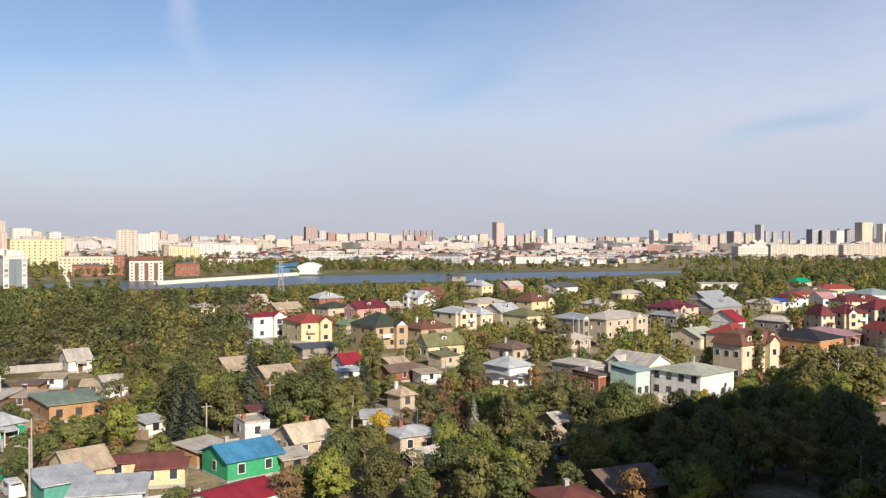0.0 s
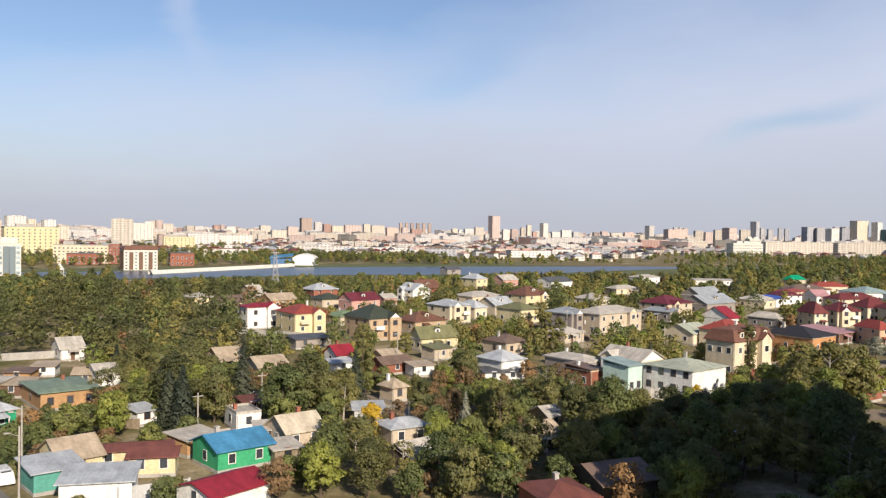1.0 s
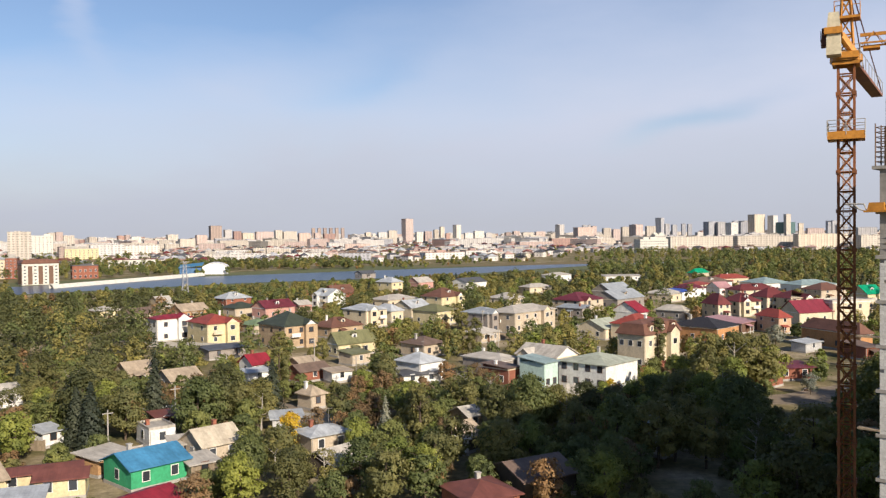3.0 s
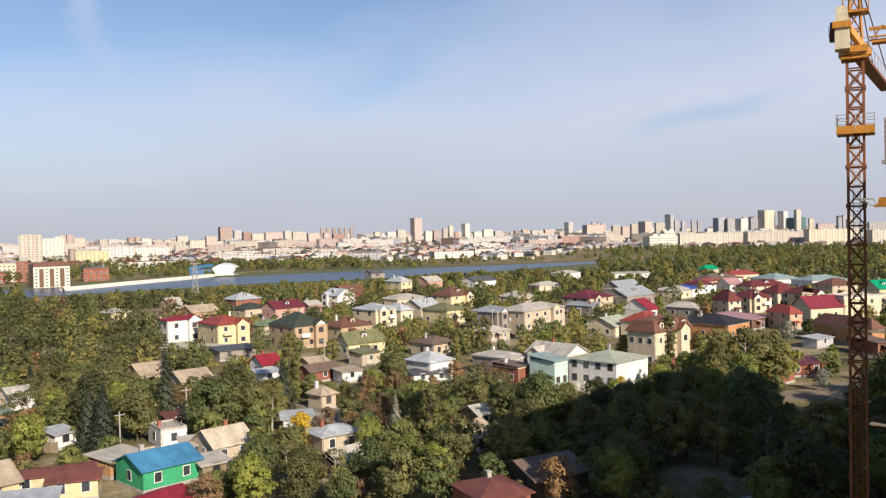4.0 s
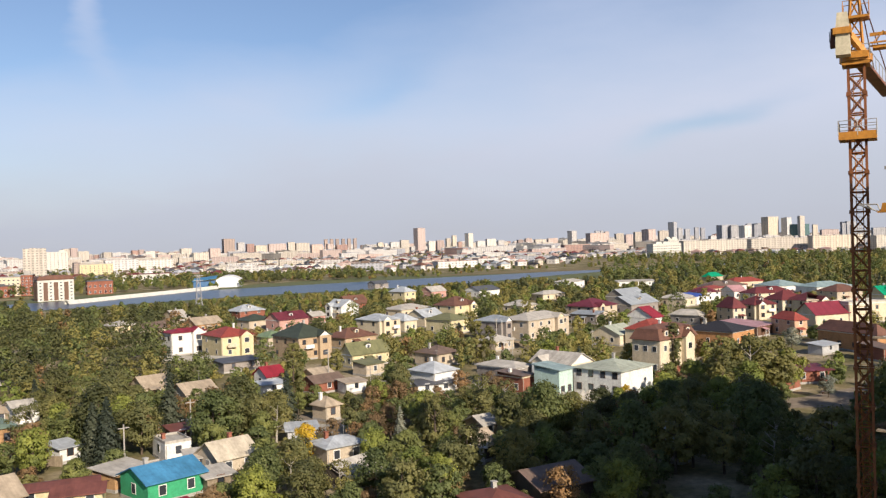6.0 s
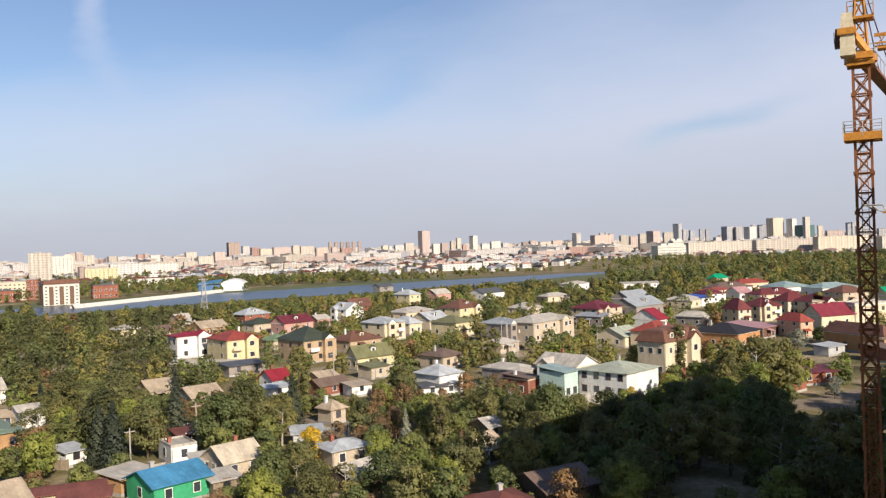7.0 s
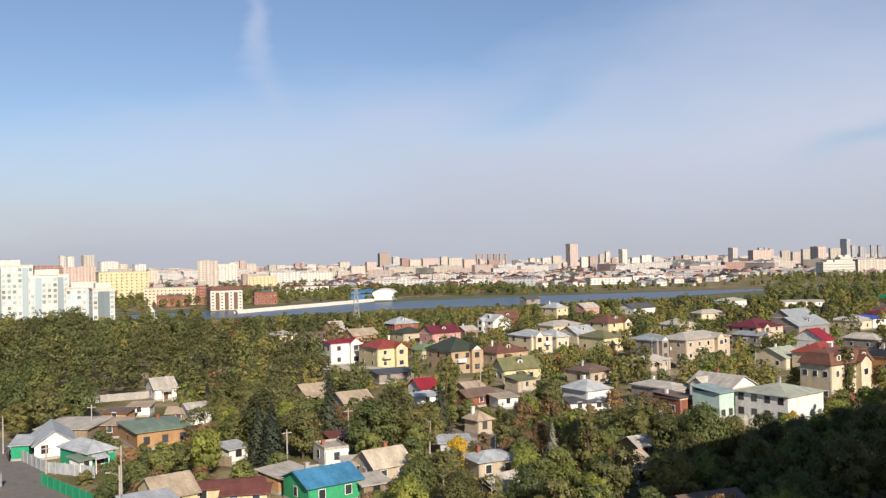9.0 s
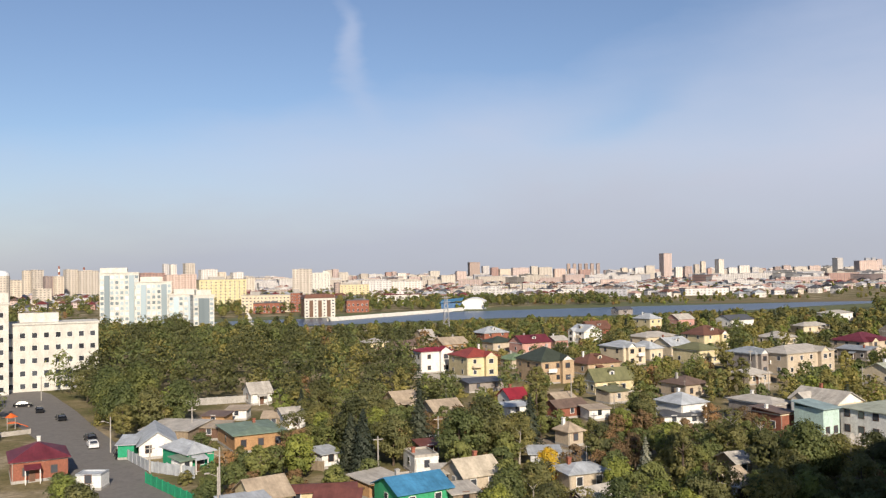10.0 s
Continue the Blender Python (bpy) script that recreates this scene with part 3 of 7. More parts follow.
house('house', 'small white house with a flat roof', -30.4, 133.4, 31, 4.0, 6.0, 2.8, 'flat', 0.3, 'white_wash', 'pale_slate', (1, 1, 1))
house('shed', 'white lean-to shed beside the beige house', -24.2, 124.1, 20, 4.2, 4.0, 2.4, 'shed', 0.5, 'white_wash', 'pale_slate', (1, 0, 1))
house('house', 'beige house with a blue-grey metal roof', -4.8, 125.6, 31, 6.4, 5.4, 3.0, 'hip', 0.9, 'beige_plaster', 'grey_sheet', (2, 0, 1))
house('shed', 'dark boarded shed with a pale slate roof', -2.8, 112.9, 44, 5.7, 6.0, 2.2, 'gable', 1.5, 'dark_board', 'pale_slate', (0, 0, 1))
house('house', 'dark boarded cottage with a tan gable roof', 15.5, 122.8, 42, 4.0, 5.0, 2.6, 'gable', 1.7, 'dark_board', 'tan_sheet', (0, 1, 1))
house('house', 'small beige cottage with a hipped roof', -7.8, 156.4, 40, 3.3, 4.0, 3.0, 'hip', 1.3, 'beige_plaster', 'tan_sheet', (1, 0, 1))
house('house', 'ochre brick house with a faded green metal roof', -66.6, 149.5, 39, 9.5, 13.0, 3.3, 'hip', 0.7, 'ochre_brick', 'green_sheet', (3, 1, 1))
house('house', 'small white cottage with a pale slate roof', -65.9, 167.2, 38, 4.2, 8.0, 2.8, 'gable', 1.6, 'white_wash', 'pale_slate', (1, 0, 1))
house('shed', 'long low white shed with a tan roof', -81.3, 176.1, 10, 4.4, 4.0, 2.3, 'shed', 0.4, 'white_wash', 'tan_sheet', (1, 0, 1))
house('house', 'white house with a pale grey gable roof among trees', -86.9, 199.2, 38, 5.2, 8.0, 3.0, 'gable', 2.2, 'white_wash', 'pale_slate', (1, 1, 1))
house('house', 'white cottage with a crimson metal roof', -22.4, 195.6, 38, 4.8, 5.6, 3.0, 'gable', 1.9, 'white_wash', 'crimson_sheet', (2, 1, 1))
house('house', 'cottage with a weathered tan roof', -47.5, 189.6, 38, 5.6, 7.0, 2.8, 'gable', 2.0, 'beige_plaster', 'tan_sheet', (1, 1, 1))
house('house', 'cottage with a weathered tan roof', -36.2, 179.8, 38, 6.8, 7.0, 2.7, 'gable', 1.8, 'beige_plaster', 'tan_sheet', (1, 1, 1))
house('house', 'white house with a blue-grey metal roof', 14.2, 183.0, 38, 6.9, 7.7, 4.4, 'hip', 1.7, 'white_wash', 'grey_sheet', (2, 2, 1))
house('house', 'house with a brown hipped roof', 18.2, 219.9, 38, 8.0, 8.7, 3.4, 'hip', 1.6, 'beige_plaster', 'brown_sheet', (2, 1, 1))
house('house', 'long grey brick house with a pale flat-pitched roof', 30.1, 183.9, 40, 6.2, 11.2, 4.5, 'hip', 1.0, 'grey_brick', 'pale_slate', (1, 3, 1))
house('house', 'dark brick annex between two houses', 30.6, 173.6, 38, 3.7, 7.0, 4.0, 'shed', 0.5, 'brick_red', 'brown_sheet', (0, 2, 1))
house('house', 'two-storey mint and white house with stepped corner quoins', 37.5, 168.8, 40, 4.5, 6.3, 5.6, 'shed', 0.8, 'mint_plaster', 'teal_slate', (2, 0, 1))
house('house', 'white two-storey house with a pale gable roof', 41.6, 179.0, -50, 10.5, 7.6, 5.6, 'gable', 2.0, 'white_wash', 'pale_slate', (2, 1, 2))
house('house', 'large white two-storey house with a grey-green hipped roof', 50.1, 169.3, 40, 11.7, 11.4, 5.5, 'hip', 1.5, 'white_wash', 'lichen_slate', (0, 4, 2))
house('house', 'cream townhouse with a brown tiled mansard roof and dormers', 70.0, 194.3, 36, 14.8, 7.4, 8.2, 'mansard', 2.9, 'cream_plaster', 'brown_tile', (3, 3, 2))
house('house', 'orange house with a nearly black hipped roof', 101.2, 235.3, 38, 12.8, 15.0, 4.5, 'hip', 2.2, 'orange_plaster', 'dark_tile', (2, 3, 1))
house('house', 'low building with a faded pink sheet roof', 118.3, 255.1, 38, 13.1, 14.0, 3.2, 'shed', 0.8, 'brown_board', 'pink_sheet', (1, 2, 1))
house('house', 'long cottage with a rust-red sheet roof', -40.3, 111.7, 18, 10.4, 4.0, 2.5, 'gable', 0.5, 'yellow_plaster', 'rust_sheet', (2, 0, 1))
house('shed', 'low brick shed with a pale roof', -33.9, 118.5, 54, 5.5, 4.5, 2.4, 'shed', 0.5, 'ochre_brick', 'pale_slate', (1, 0, 1))
house('shed', 'small shed with a blue-grey metal roof', -47.0, 134.7, 48, 3.3, 4.0, 2.4, 'shed', 0.5, 'white_wash', 'grey_sheet', (1, 0, 1))
house('shed', 'grey garden shed with a metal roof', -11.1, 139.8, 10, 4.8, 4.0, 2.2, 'shed', 0.5, 'plaster_grey', 'grey_sheet', (1, 0, 1))
house('shed', 'small brick shed with a brown roof', -9.9, 186.2, 38, 7.6, 5.0, 2.6, 'gable', 1.3, 'brick_red', 'brown_sheet', (1, 0, 1))
house('shed', 'white garage row with a dark flat roof', 13.7, 178.5, 12, 8.1, 5.0, 2.2, 'shed', 0.4, 'white_wash', 'slate_dark', (2, 0, 1))
house('shed', 'boarded shed with a pale roof', -20.6, 114.2, 33, 3.7, 4.0, 2.2, 'shed', 0.5, 'tan_board', 'pale_slate', (1, 0, 1))
house('shed', 'small white outhouse with a flat roof', -30.0, 120.5, 38, 3.2, 3.0, 2.2, 'flat', 0.2, 'white_wash', 'pale_slate', (1, 0, 1))
house('shed', 'brown boarded barn with a tan roof', -76.9, 155.4, 0, 5.3, 5.0, 2.4, 'shed', 0.5, 'brown_board', 'tan_sheet', (1, 0, 1))
house('shed', 'low brick shed in the yard', -82.8, 168.7, 0, 5.1, 4.0, 2.2, 'shed', 0.4, 'ochre_brick', 'brown_sheet', (1, 0, 1))
house('shed', 'weathered shed with a tan roof', -69.3, 168.3, 10, 4.6, 5.0, 2.4, 'gable', 1.0, 'tan_board', 'tan_sheet', (1, 0, 1))
house('shed', 'weathered shed with a pale roof', 18.2, 137.0, 30, 2.8, 5.0, 2.4, 'gable', 1.2, 'tan_board', 'pale_slate', (1, 0, 1))
house('shed', 'small white shed with a tan roof', -3.5, 183.5, 30, 4.9, 4.0, 2.4, 'shed', 0.4, 'white_wash', 'tan_sheet', (1, 0, 1))
house('shed', 'boarded shed with a rusty roof', -31.6, 143.8, 30, 3.2, 4.0, 2.2, 'shed', 0.4, 'brown_board', 'rust_sheet', (1, 0, 1))
house('shed', 'small white annex of the cottage', -21.1, 185.7, 30, 5.4, 4.0, 2.4, 'shed', 0.4, 'white_wash', 'grey_sheet', (1, 0, 1))
house('shed', 'grey open garage beside the yellow house', -33.8, 224.5, 35, 10.7, 6.0, 2.6, 'shed', 0.5, 'grey_brick', 'slate_dark', (2, 0, 1))
house('shed', 'peach plastered annex of the villa', -11.7, 197.2, 40, 5.2, 5.0, 2.6, 'gable', 1.2, 'peach_plaster', 'tan_sheet', (1, 0, 1))
house('house', 'low cottage with a pale roof', 37.3, 243.9, 38, 8.2, 7.0, 3.0, 'hip', 1.4, 'beige_plaster', 'pale_slate', (2, 0, 1))
house('house', 'small pinkish cottage among trees', -21.5, 352.0, 38, 6.3, 7.0, 3.2, 'gable', 1.6, 'pink_plaster', 'pale_slate', (1, 0, 1))
house('house', 'distant cottage by the river bank', 8.9, 602.9, 38, 12.4, 8.0, 3.6, 'gable', 2.0, 'grey_brick', 'slate_dark', (1, 1, 1))
house('house', 'pale low house among trees', 94.6, 432.1, 30, 15.2, 8.0, 3.4, 'hip', 1.6, 'cream_plaster', 'pale_slate', (2, 1, 1))
house('house', 'white two-storey house with a red metal roof', -55.9, 265.4, 36, 11.2, 7.4, 7.0, 'hip', 0.9, 'white_wash', 'crimson_sheet', (2, 2, 2))
house('house', 'lemon-yellow two-storey house with a red hipped roof', -41.4, 256.7, 36, 10.3, 12.7, 6.4, 'hip', 2.2, 'lemon_plaster', 'red_tile', (2, 2, 2))
house('house', 'large sand-brick villa with a dark green hipped roof', -18.6, 245.2, 38, 11.1, 13.2, 6.6, 'hip', 3.2, 'sand_brick', 'pine_sheet', (3, 3, 2))
house('house', 'pale yellow house with an olive green gable roof', -0.6, 223.9, 34, 11.7, 5.2, 3.6, 'gable', 2.8, 'lemon_plaster', 'olive_sheet', (2, 2, 1))
house('house', 'low annex with an olive roof', 0.2, 207.6, 40, 5.8, 5.0, 2.8, 'shed', 0.6, 'beige_plaster', 'olive_sheet', (1, 0, 1))
house('house', 'low house with a light green metal roof', -31.1, 280.3, 40, 8.5, 9.0, 3.0, 'hip', 1.6, 'beige_plaster', 'moss_sheet', (1, 1, 1))
house('house', 'house with a rust-brown hipped roof', -5.1, 266.7, 40, 12.6, 10.0, 3.5, 'hip', 2.4, 'sand_brick', 'brown_tile', (2, 2, 1))
house('house', 'pink house with a maroon roof and a white dormer', -30.6, 330.9, 40, 13.4, 9.0, 4.2, 'gable', 2.6, 'pink_plaster', 'maroon_sheet', (2, 1, 1))
house('house', 'white house with a grey gable roof', -10.4, 373.8, -48, 10.1, 10.0, 5.2, 'gable', 2.8, 'white_wash', 'grey_sheet', (2, 2, 2))
house('house', 'brick house with a steep rust-brown roof', -6.5, 406.0, 40, 12.6, 9.0, 4.0, 'gable', 3.6, 'brick_red', 'brown_tile', (1, 1, 1))
house('house', 'red brick house with a grey-brown hipped roof', -51.8, 372.0, 40, 12.5, 10.0, 5.0, 'hip', 2.4, 'brick_red', 'grey_sheet', (2, 2, 2))
house('house', 'low house with a dull green roof', -44.2, 339.1, 40, 11.2, 10.0, 3.6, 'hip', 2.0, 'beige_plaster', 'pine_sheet', (2, 1, 1))
house('house', 'beige house with a pale slate roof', -80.5, 366.5, 40, 6.2, 11.0, 3.5, 'gable', 3.0, 'beige_plaster', 'pale_slate', (1, 1, 1))
house('house', 'house with a sunlit tan roof', -62.8, 333.7, 40, 11.3, 9.0, 3.4, 'gable', 2.4, 'ochre_brick', 'tan_sheet', (2, 1, 1))
house('house', 'low house with a brown roof', -80.9, 327.5, 40, 10.4, 9.0, 3.0, 'gable', 2.0, 'beige_plaster', 'brown_sheet', (1, 1, 1))
house('house', 'pale yellow house beside the river', -95.7, 339.3, 40, 9.5, 10.0, 3.4, 'hip', 1.6, 'yellow_plaster', 'pale_slate', (2, 2, 1))
house('house', 'tall pale yellow house with a grey roof', 19.1, 442.9, 40, 8.0, 12.0, 6.6, 'hip', 2.4, 'lemon_plaster', 'grey_sheet', (2, 2, 2))
house('house', 'pink house with a pale gable roof', 37.8, 473.5, 40, 11.5, 9.0, 4.5, 'gable', 2.6, 'pink_plaster', 'pale_slate', (2, 1, 1))
house('house', 'cream house with a pale hipped roof', 17.6, 367.0, 40, 17.7, 12.0, 3.6, 'hip', 1.8, 'cream_plaster', 'pale_slate', (3, 2, 1))
house('house', 'yellow house with a brown tiled roof', 37.3, 350.2, 40, 14.1, 12.0, 5.8, 'hip', 3.2, 'lemon_plaster', 'brown_tile', (2, 2, 2))
house('house', 'yellow house with an olive hipped roof', 28.2, 294.1, 40, 9.2, 12.0, 5.0, 'hip', 2.0, 'lemon_plaster', 'olive_sheet', (2, 2, 1))
house('house', 'cream two-storey house with a grey roof', 4.0, 290.6, 40, 9.5, 12.0, 6.2, 'hip', 1.8, 'cream_plaster', 'grey_sheet', (2, 2, 2))
house('house', 'cream house with a blue-grey roof', 12.5, 306.6, 40, 6.1, 10.0, 4.2, 'hip', 2.2, 'cream_plaster', 'grey_sheet', (2, 1, 1))
house('house', 'house with a blue-grey gable roof', 22.3, 322.0, 40, 10.1, 10.0, 4.0, 'gable', 2.6, 'cream_plaster', 'grey_sheet', (1, 1, 1))
house('house', 'white house with a dark slate roof', 65.8, 477.6, 40, 17.5, 12.0, 3.8, 'gable', 2.4, 'white_wash', 'slate_dark', (1, 2, 1))
house('house', 'white house with arched openings', 127.7, 522.0, 40, 18.4, 10.0, 4.6, 'hip', 1.5, 'white_wash', 'pale_slate', (3, 2, 1))
house('house', 'house with a pale hipped roof', 67.3, 366.6, 40, 11.4, 12.0, 3.2, 'hip', 2.2, 'cream_plaster', 'pale_slate', (2, 2, 1))
house('house', 'large cream villa with grey-blue hipped roofs', 54.6, 270.1, 40, 21.1, 11.0, 6.6, 'hip', 1.8, 'beige_plaster', 'pale_slate', (5, 2, 2))
house('house', 'grey villa wing with an open loggia', 41.5, 267.9, 40, 8.6, 11.0, 6.4, 'hip', 1.6, 'grey_brick', 'slate_blue', (1, 3, 2))
house('house', 'beige house with a grey and maroon roof', 87.3, 322.1, 40, 16.1, 13.0, 5.6, 'hip', 2.6, 'beige_plaster', 'maroon_sheet', (2, 3, 2))
house('house', 'grey veranda wing with a blue-grey roof', 81.8, 307.8, -50, 11.2, 5.0, 3.4, 'shed', 1.0, 'grey_brick', 'slate_blue', (3, 0, 1))
house('house', 'house with broad blue-grey metal roofs', 110.5, 343.4, 40, 20.7, 12.0, 4.2, 'gable', 3.2, 'grey_brick', 'slate_blue', (3, 1, 1))
house('house', 'house with a light grey-blue gable roof', 120.6, 383.7, 40, 18.3, 10.0, 4.5, 'gable', 3.2, 'grey_brick', 'slate_blue', (2, 1, 1))
house('house', 'white house with a bright red gable roof', 96.0, 285.7, 40, 6.3, 11.0, 4.0, 'gable', 3.4, 'white_wash', 'crimson_sheet', (1, 1, 1))
house('house', 'house with an orange-red tiled roof', 82.5, 240.3, 40, 12.5, 9.0, 5.2, 'hip', 2.4, 'cream_plaster', 'red_tile', (2, 1, 1))
house('house', 'cream cottage with a lichen-grey slate roof', 73.4, 246.1, 40, 9.8, 10.0, 3.4, 'gable', 2.4, 'cream_plaster', 'lichen_slate', (1, 2, 1))
house('house', 'house with a pale grey roof', 113.7, 290.3, 40, 5.3, 11.0, 3.6, 'hip', 1.8, 'grey_brick', 'pale_slate', (1, 2, 1))
house('house', 'house with a pale hipped roof', 139.4, 367.2, 40, 12.3, 13.0, 3.8, 'hip', 2.2, 'cream_plaster', 'pale_slate', (1, 2, 1))
house('house', 'white building with a royal blue sheet roof', 147.7, 371.7, 40, 11.8, 10.0, 4.0, 'shed', 0.9, 'white_wash', 'royal_sheet', (1, 1, 1))
house('house', 'cream two-storey house with a thin red roof', 169.8, 404.5, 40, 15.9, 9.0, 5.0, 'hip', 1.2, 'cream_plaster', 'red_tile', (3, 2, 2))
house('pavilion', 'pavilion with a bright emerald pyramid roof', 232.9, 550.1, 30, 14.6, 6.0, 3.2, 'hip', 2.6, 'beige_plaster', 'emerald_sheet', (1, 1, 1))
house('house', 'long low white building with pale roof', 170.4, 522.2, -2, 24.0, 9.0, 3.2, 'shed', 0.6, 'white_wash', 'pale_slate', (3, 0, 1))
house('house', 'cream townhouse with a steep dark red roof', 130.9, 293.5, 14, 5.5, 9.0, 5.4, 'hip', 3.6, 'cream_plaster', 'maroon_tile', (2, 2, 2))
house('house', 'cream townhouse with a dark red tiled roof', 144.0, 301.2, 14, 9.9, 10.0, 5.6, 'hip', 2.8, 'cream_plaster', 'maroon_tile', (3, 2, 2))
house('house', 'cream townhouse with a dark red tiled roof', 163.2, 316.5, 14, 11.7, 10.0, 5.8, 'hip', 3.2, 'cream_plaster', 'maroon_tile', (3, 2, 2))
house('house', 'terrace of cream townhouses with dark red roofs', 179.5, 364.9, 14, 21.0, 10.0, 5.0, 'hip', 2.4, 'cream_plaster', 'maroon_tile', (4, 2, 2))
house('house', 'cream townhouse with a dark red tiled roof', 167.9, 308.4, 14, 11.0, 11.0, 5.8, 'hip', 2.6, 'cream_plaster', 'maroon_tile', (3, 2, 2))
house('house', 'peach house with an orange-red roof', 129.0, 248.1, 14, 4.8, 10.0, 5.2, 'hip', 2.2, 'peach_plaster', 'red_tile', (1, 2, 2))
house('house', 'cream house with a crimson gable roof', 153.3, 272.1, 14, 14.3, 9.0, 4.2, 'gable', 3.6, 'cream_plaster', 'crimson_tile', (2, 1, 1))
house('house', 'house with a dark brown roof', 209.9, 357.7, 14, 15.1, 12.0, 5.0, 'hip', 2.8, 'beige_plaster', 'brown_tile', (2, 2, 2))
house('house', 'house with a brownish roof and white wall', 186.7, 429.1, 14, 21.8, 12.0, 4.6, 'hip', 2.4, 'white_wash', 'brown_sheet', (3, 2, 1))
house('house', 'wide house with an orange-red roof', 216.9, 469.4, 14, 21.0, 10.0, 4.0, 'hip', 2.2, 'cream_plaster', 'red_tile', (4, 2, 1))
house('house', 'white building with a long grey-teal roof', 211.7, 415.8, 14, 17.1, 18.0, 4.6, 'hip', 2.6, 'white_wash', 'teal_slate', (3, 2, 1))
house('house', 'white building with a grey-teal roof', 225.1, 397.4, 14, 22.3, 14.0, 4.6, 'hip', 2.2, 'white_wash', 'teal_slate', (4, 2, 1))
house('house', 'white house with a dull red roof', 159.6, 387.4, 14, 11.3, 10.0, 4.6, 'hip', 2.0, 'white_wash', 'maroon_sheet', (3, 2, 2))
house('house', 'white house with a pinkish red roof', 177.4, 394.4, 14, 7.4, 10.0, 4.0, 'gable', 2.6, 'white_wash', 'pink_sheet', (2, 1, 1))
house('house', 'cream three-storey block behind the crane', 169.4, 275.9, 14, 19.5, 9.0, 7.0, 'flat', 0.5, 'cream_plaster', 'pale_slate', (4, 2, 2))
house('house', 'yellow house with an emerald roof', 209.4, 325.4, 14, 8.6, 9.0, 5.5, 'gable', 3.2, 'lemon_plaster', 'emerald_sheet', (2, 1, 1))
house('house', 'peach-orange house with a brown hipped roof', 127.7, 212.0, 14, 4.2, 20.0, 5.0, 'hip', 2.6, 'orange_plaster', 'brown_tile', (1, 4, 1))
house('house', 'low brick outbuilding with a brown roof', 123.5, 194.6, 14, 4.8, 8.0, 3.2, 'shed', 0.8, 'brick_red', 'brown_sheet', (1, 1, 1))
house('shed', 'brick garage with a brown shed roof', 83.0, 163.5, 35, 6.1, 5.0, 2.7, 'shed', 0.5, 'brick_red', 'brown_sheet', (1, 0, 1))
house('shed', 'long low brick garage with a maroon roof', 92.2, 170.9, 0, 8.3, 6.0, 2.7, 'shed', 0.5, 'brick_red', 'maroon_sheet', (2, 0, 1))
house('shed', 'low outbuilding with a grey roof', 117.4, 208.3, 30, 7.6, 4.0, 2.4, 'shed', 0.5, 'plaster_grey', 'grey_sheet', (1, 0, 1))
house('house', 'brick house with white upper band and maroon metal roof', -91.6, 122.6, 40, 8.1, 9.0, 3.6, 'hip', 1.9, 'brick_red', 'maroon_sheet', (2, 2, 1))
house('house', 'white-gabled brick house with grey metal roofs', -81.6, 141.7, 122, 12.0, 6.2, 2.6, 'gable', 2.2, 'white_wash', 'grey_sheet', (0, 2, 1))
house('shed', 'emerald green outbuilding with a grey roof', -84.6, 137.8, 20, 2.7, 6.0, 2.6, 'shed', 0.6, 'emerald_paint', 'grey_sheet', (0, 0, 1))
house('house', 'emerald green house with a grey metal roof', -69.8, 131.2, 55, 4.6, 9.0, 3.2, 'hip', 1.4, 'emerald_paint', 'grey_sheet', (1, 0, 1))
house('shed', 'small white porch with a green roof', -68.3, 126.3, 59, 2.0, 3.0, 2.4, 'shed', 0.4, 'white_wash', 'green_sheet', (1, 0, 1))
house('shed', 'long low shed with a pale weathered roof', -83.8, 152.9, 0, 9.8, 9.0, 2.6, 'shed', 0.5, 'tan_board', 'pale_slate', (0, 0, 1))
house('kiosk', 'small grey-white metal kiosk beside the street', -77.6, 116.2, 10, 3.9, 3.0, 2.2, 'flat', 0.2, 'white_wash', 'grey_sheet', (1, 0, 1))
house('shed', 'white lean-to beside the dark cottage', 15.0, 121.7, 0, 2.4, 5.0, 2.4, 'shed', 0.4, 'white_wash', 'pale_slate', (1, 0, 1))
house('house', 'white house with a grey roof in deep shade', 42.5, 116.0, 38, 2.9, 4.6, 4.0, 'hip', 1.6, 'white_wash', 'grey_sheet', (1, 1, 1))
house('house', 'house with a rusty brown hipped roof', 14.1, 94.8, 20, 6.3, 7.0, 2.8, 'hip', 1.1, 'brick_red', 'rust_sheet', (1, 0, 1))
house('shed', 'dark house in the shade with a brown roof', 21.5, 101.8, 25, 7.8, 8.0, 2.8, 'gable', 1.5, 'dark_board', 'brown_sheet', (1, 0, 1))


# ---------------------------------------------------------------- large blocks of the town
PLAIN = {"far_white", "far_cream", "far_pink", "far_brick", "far_grey", "far_brown", "net_teal"}


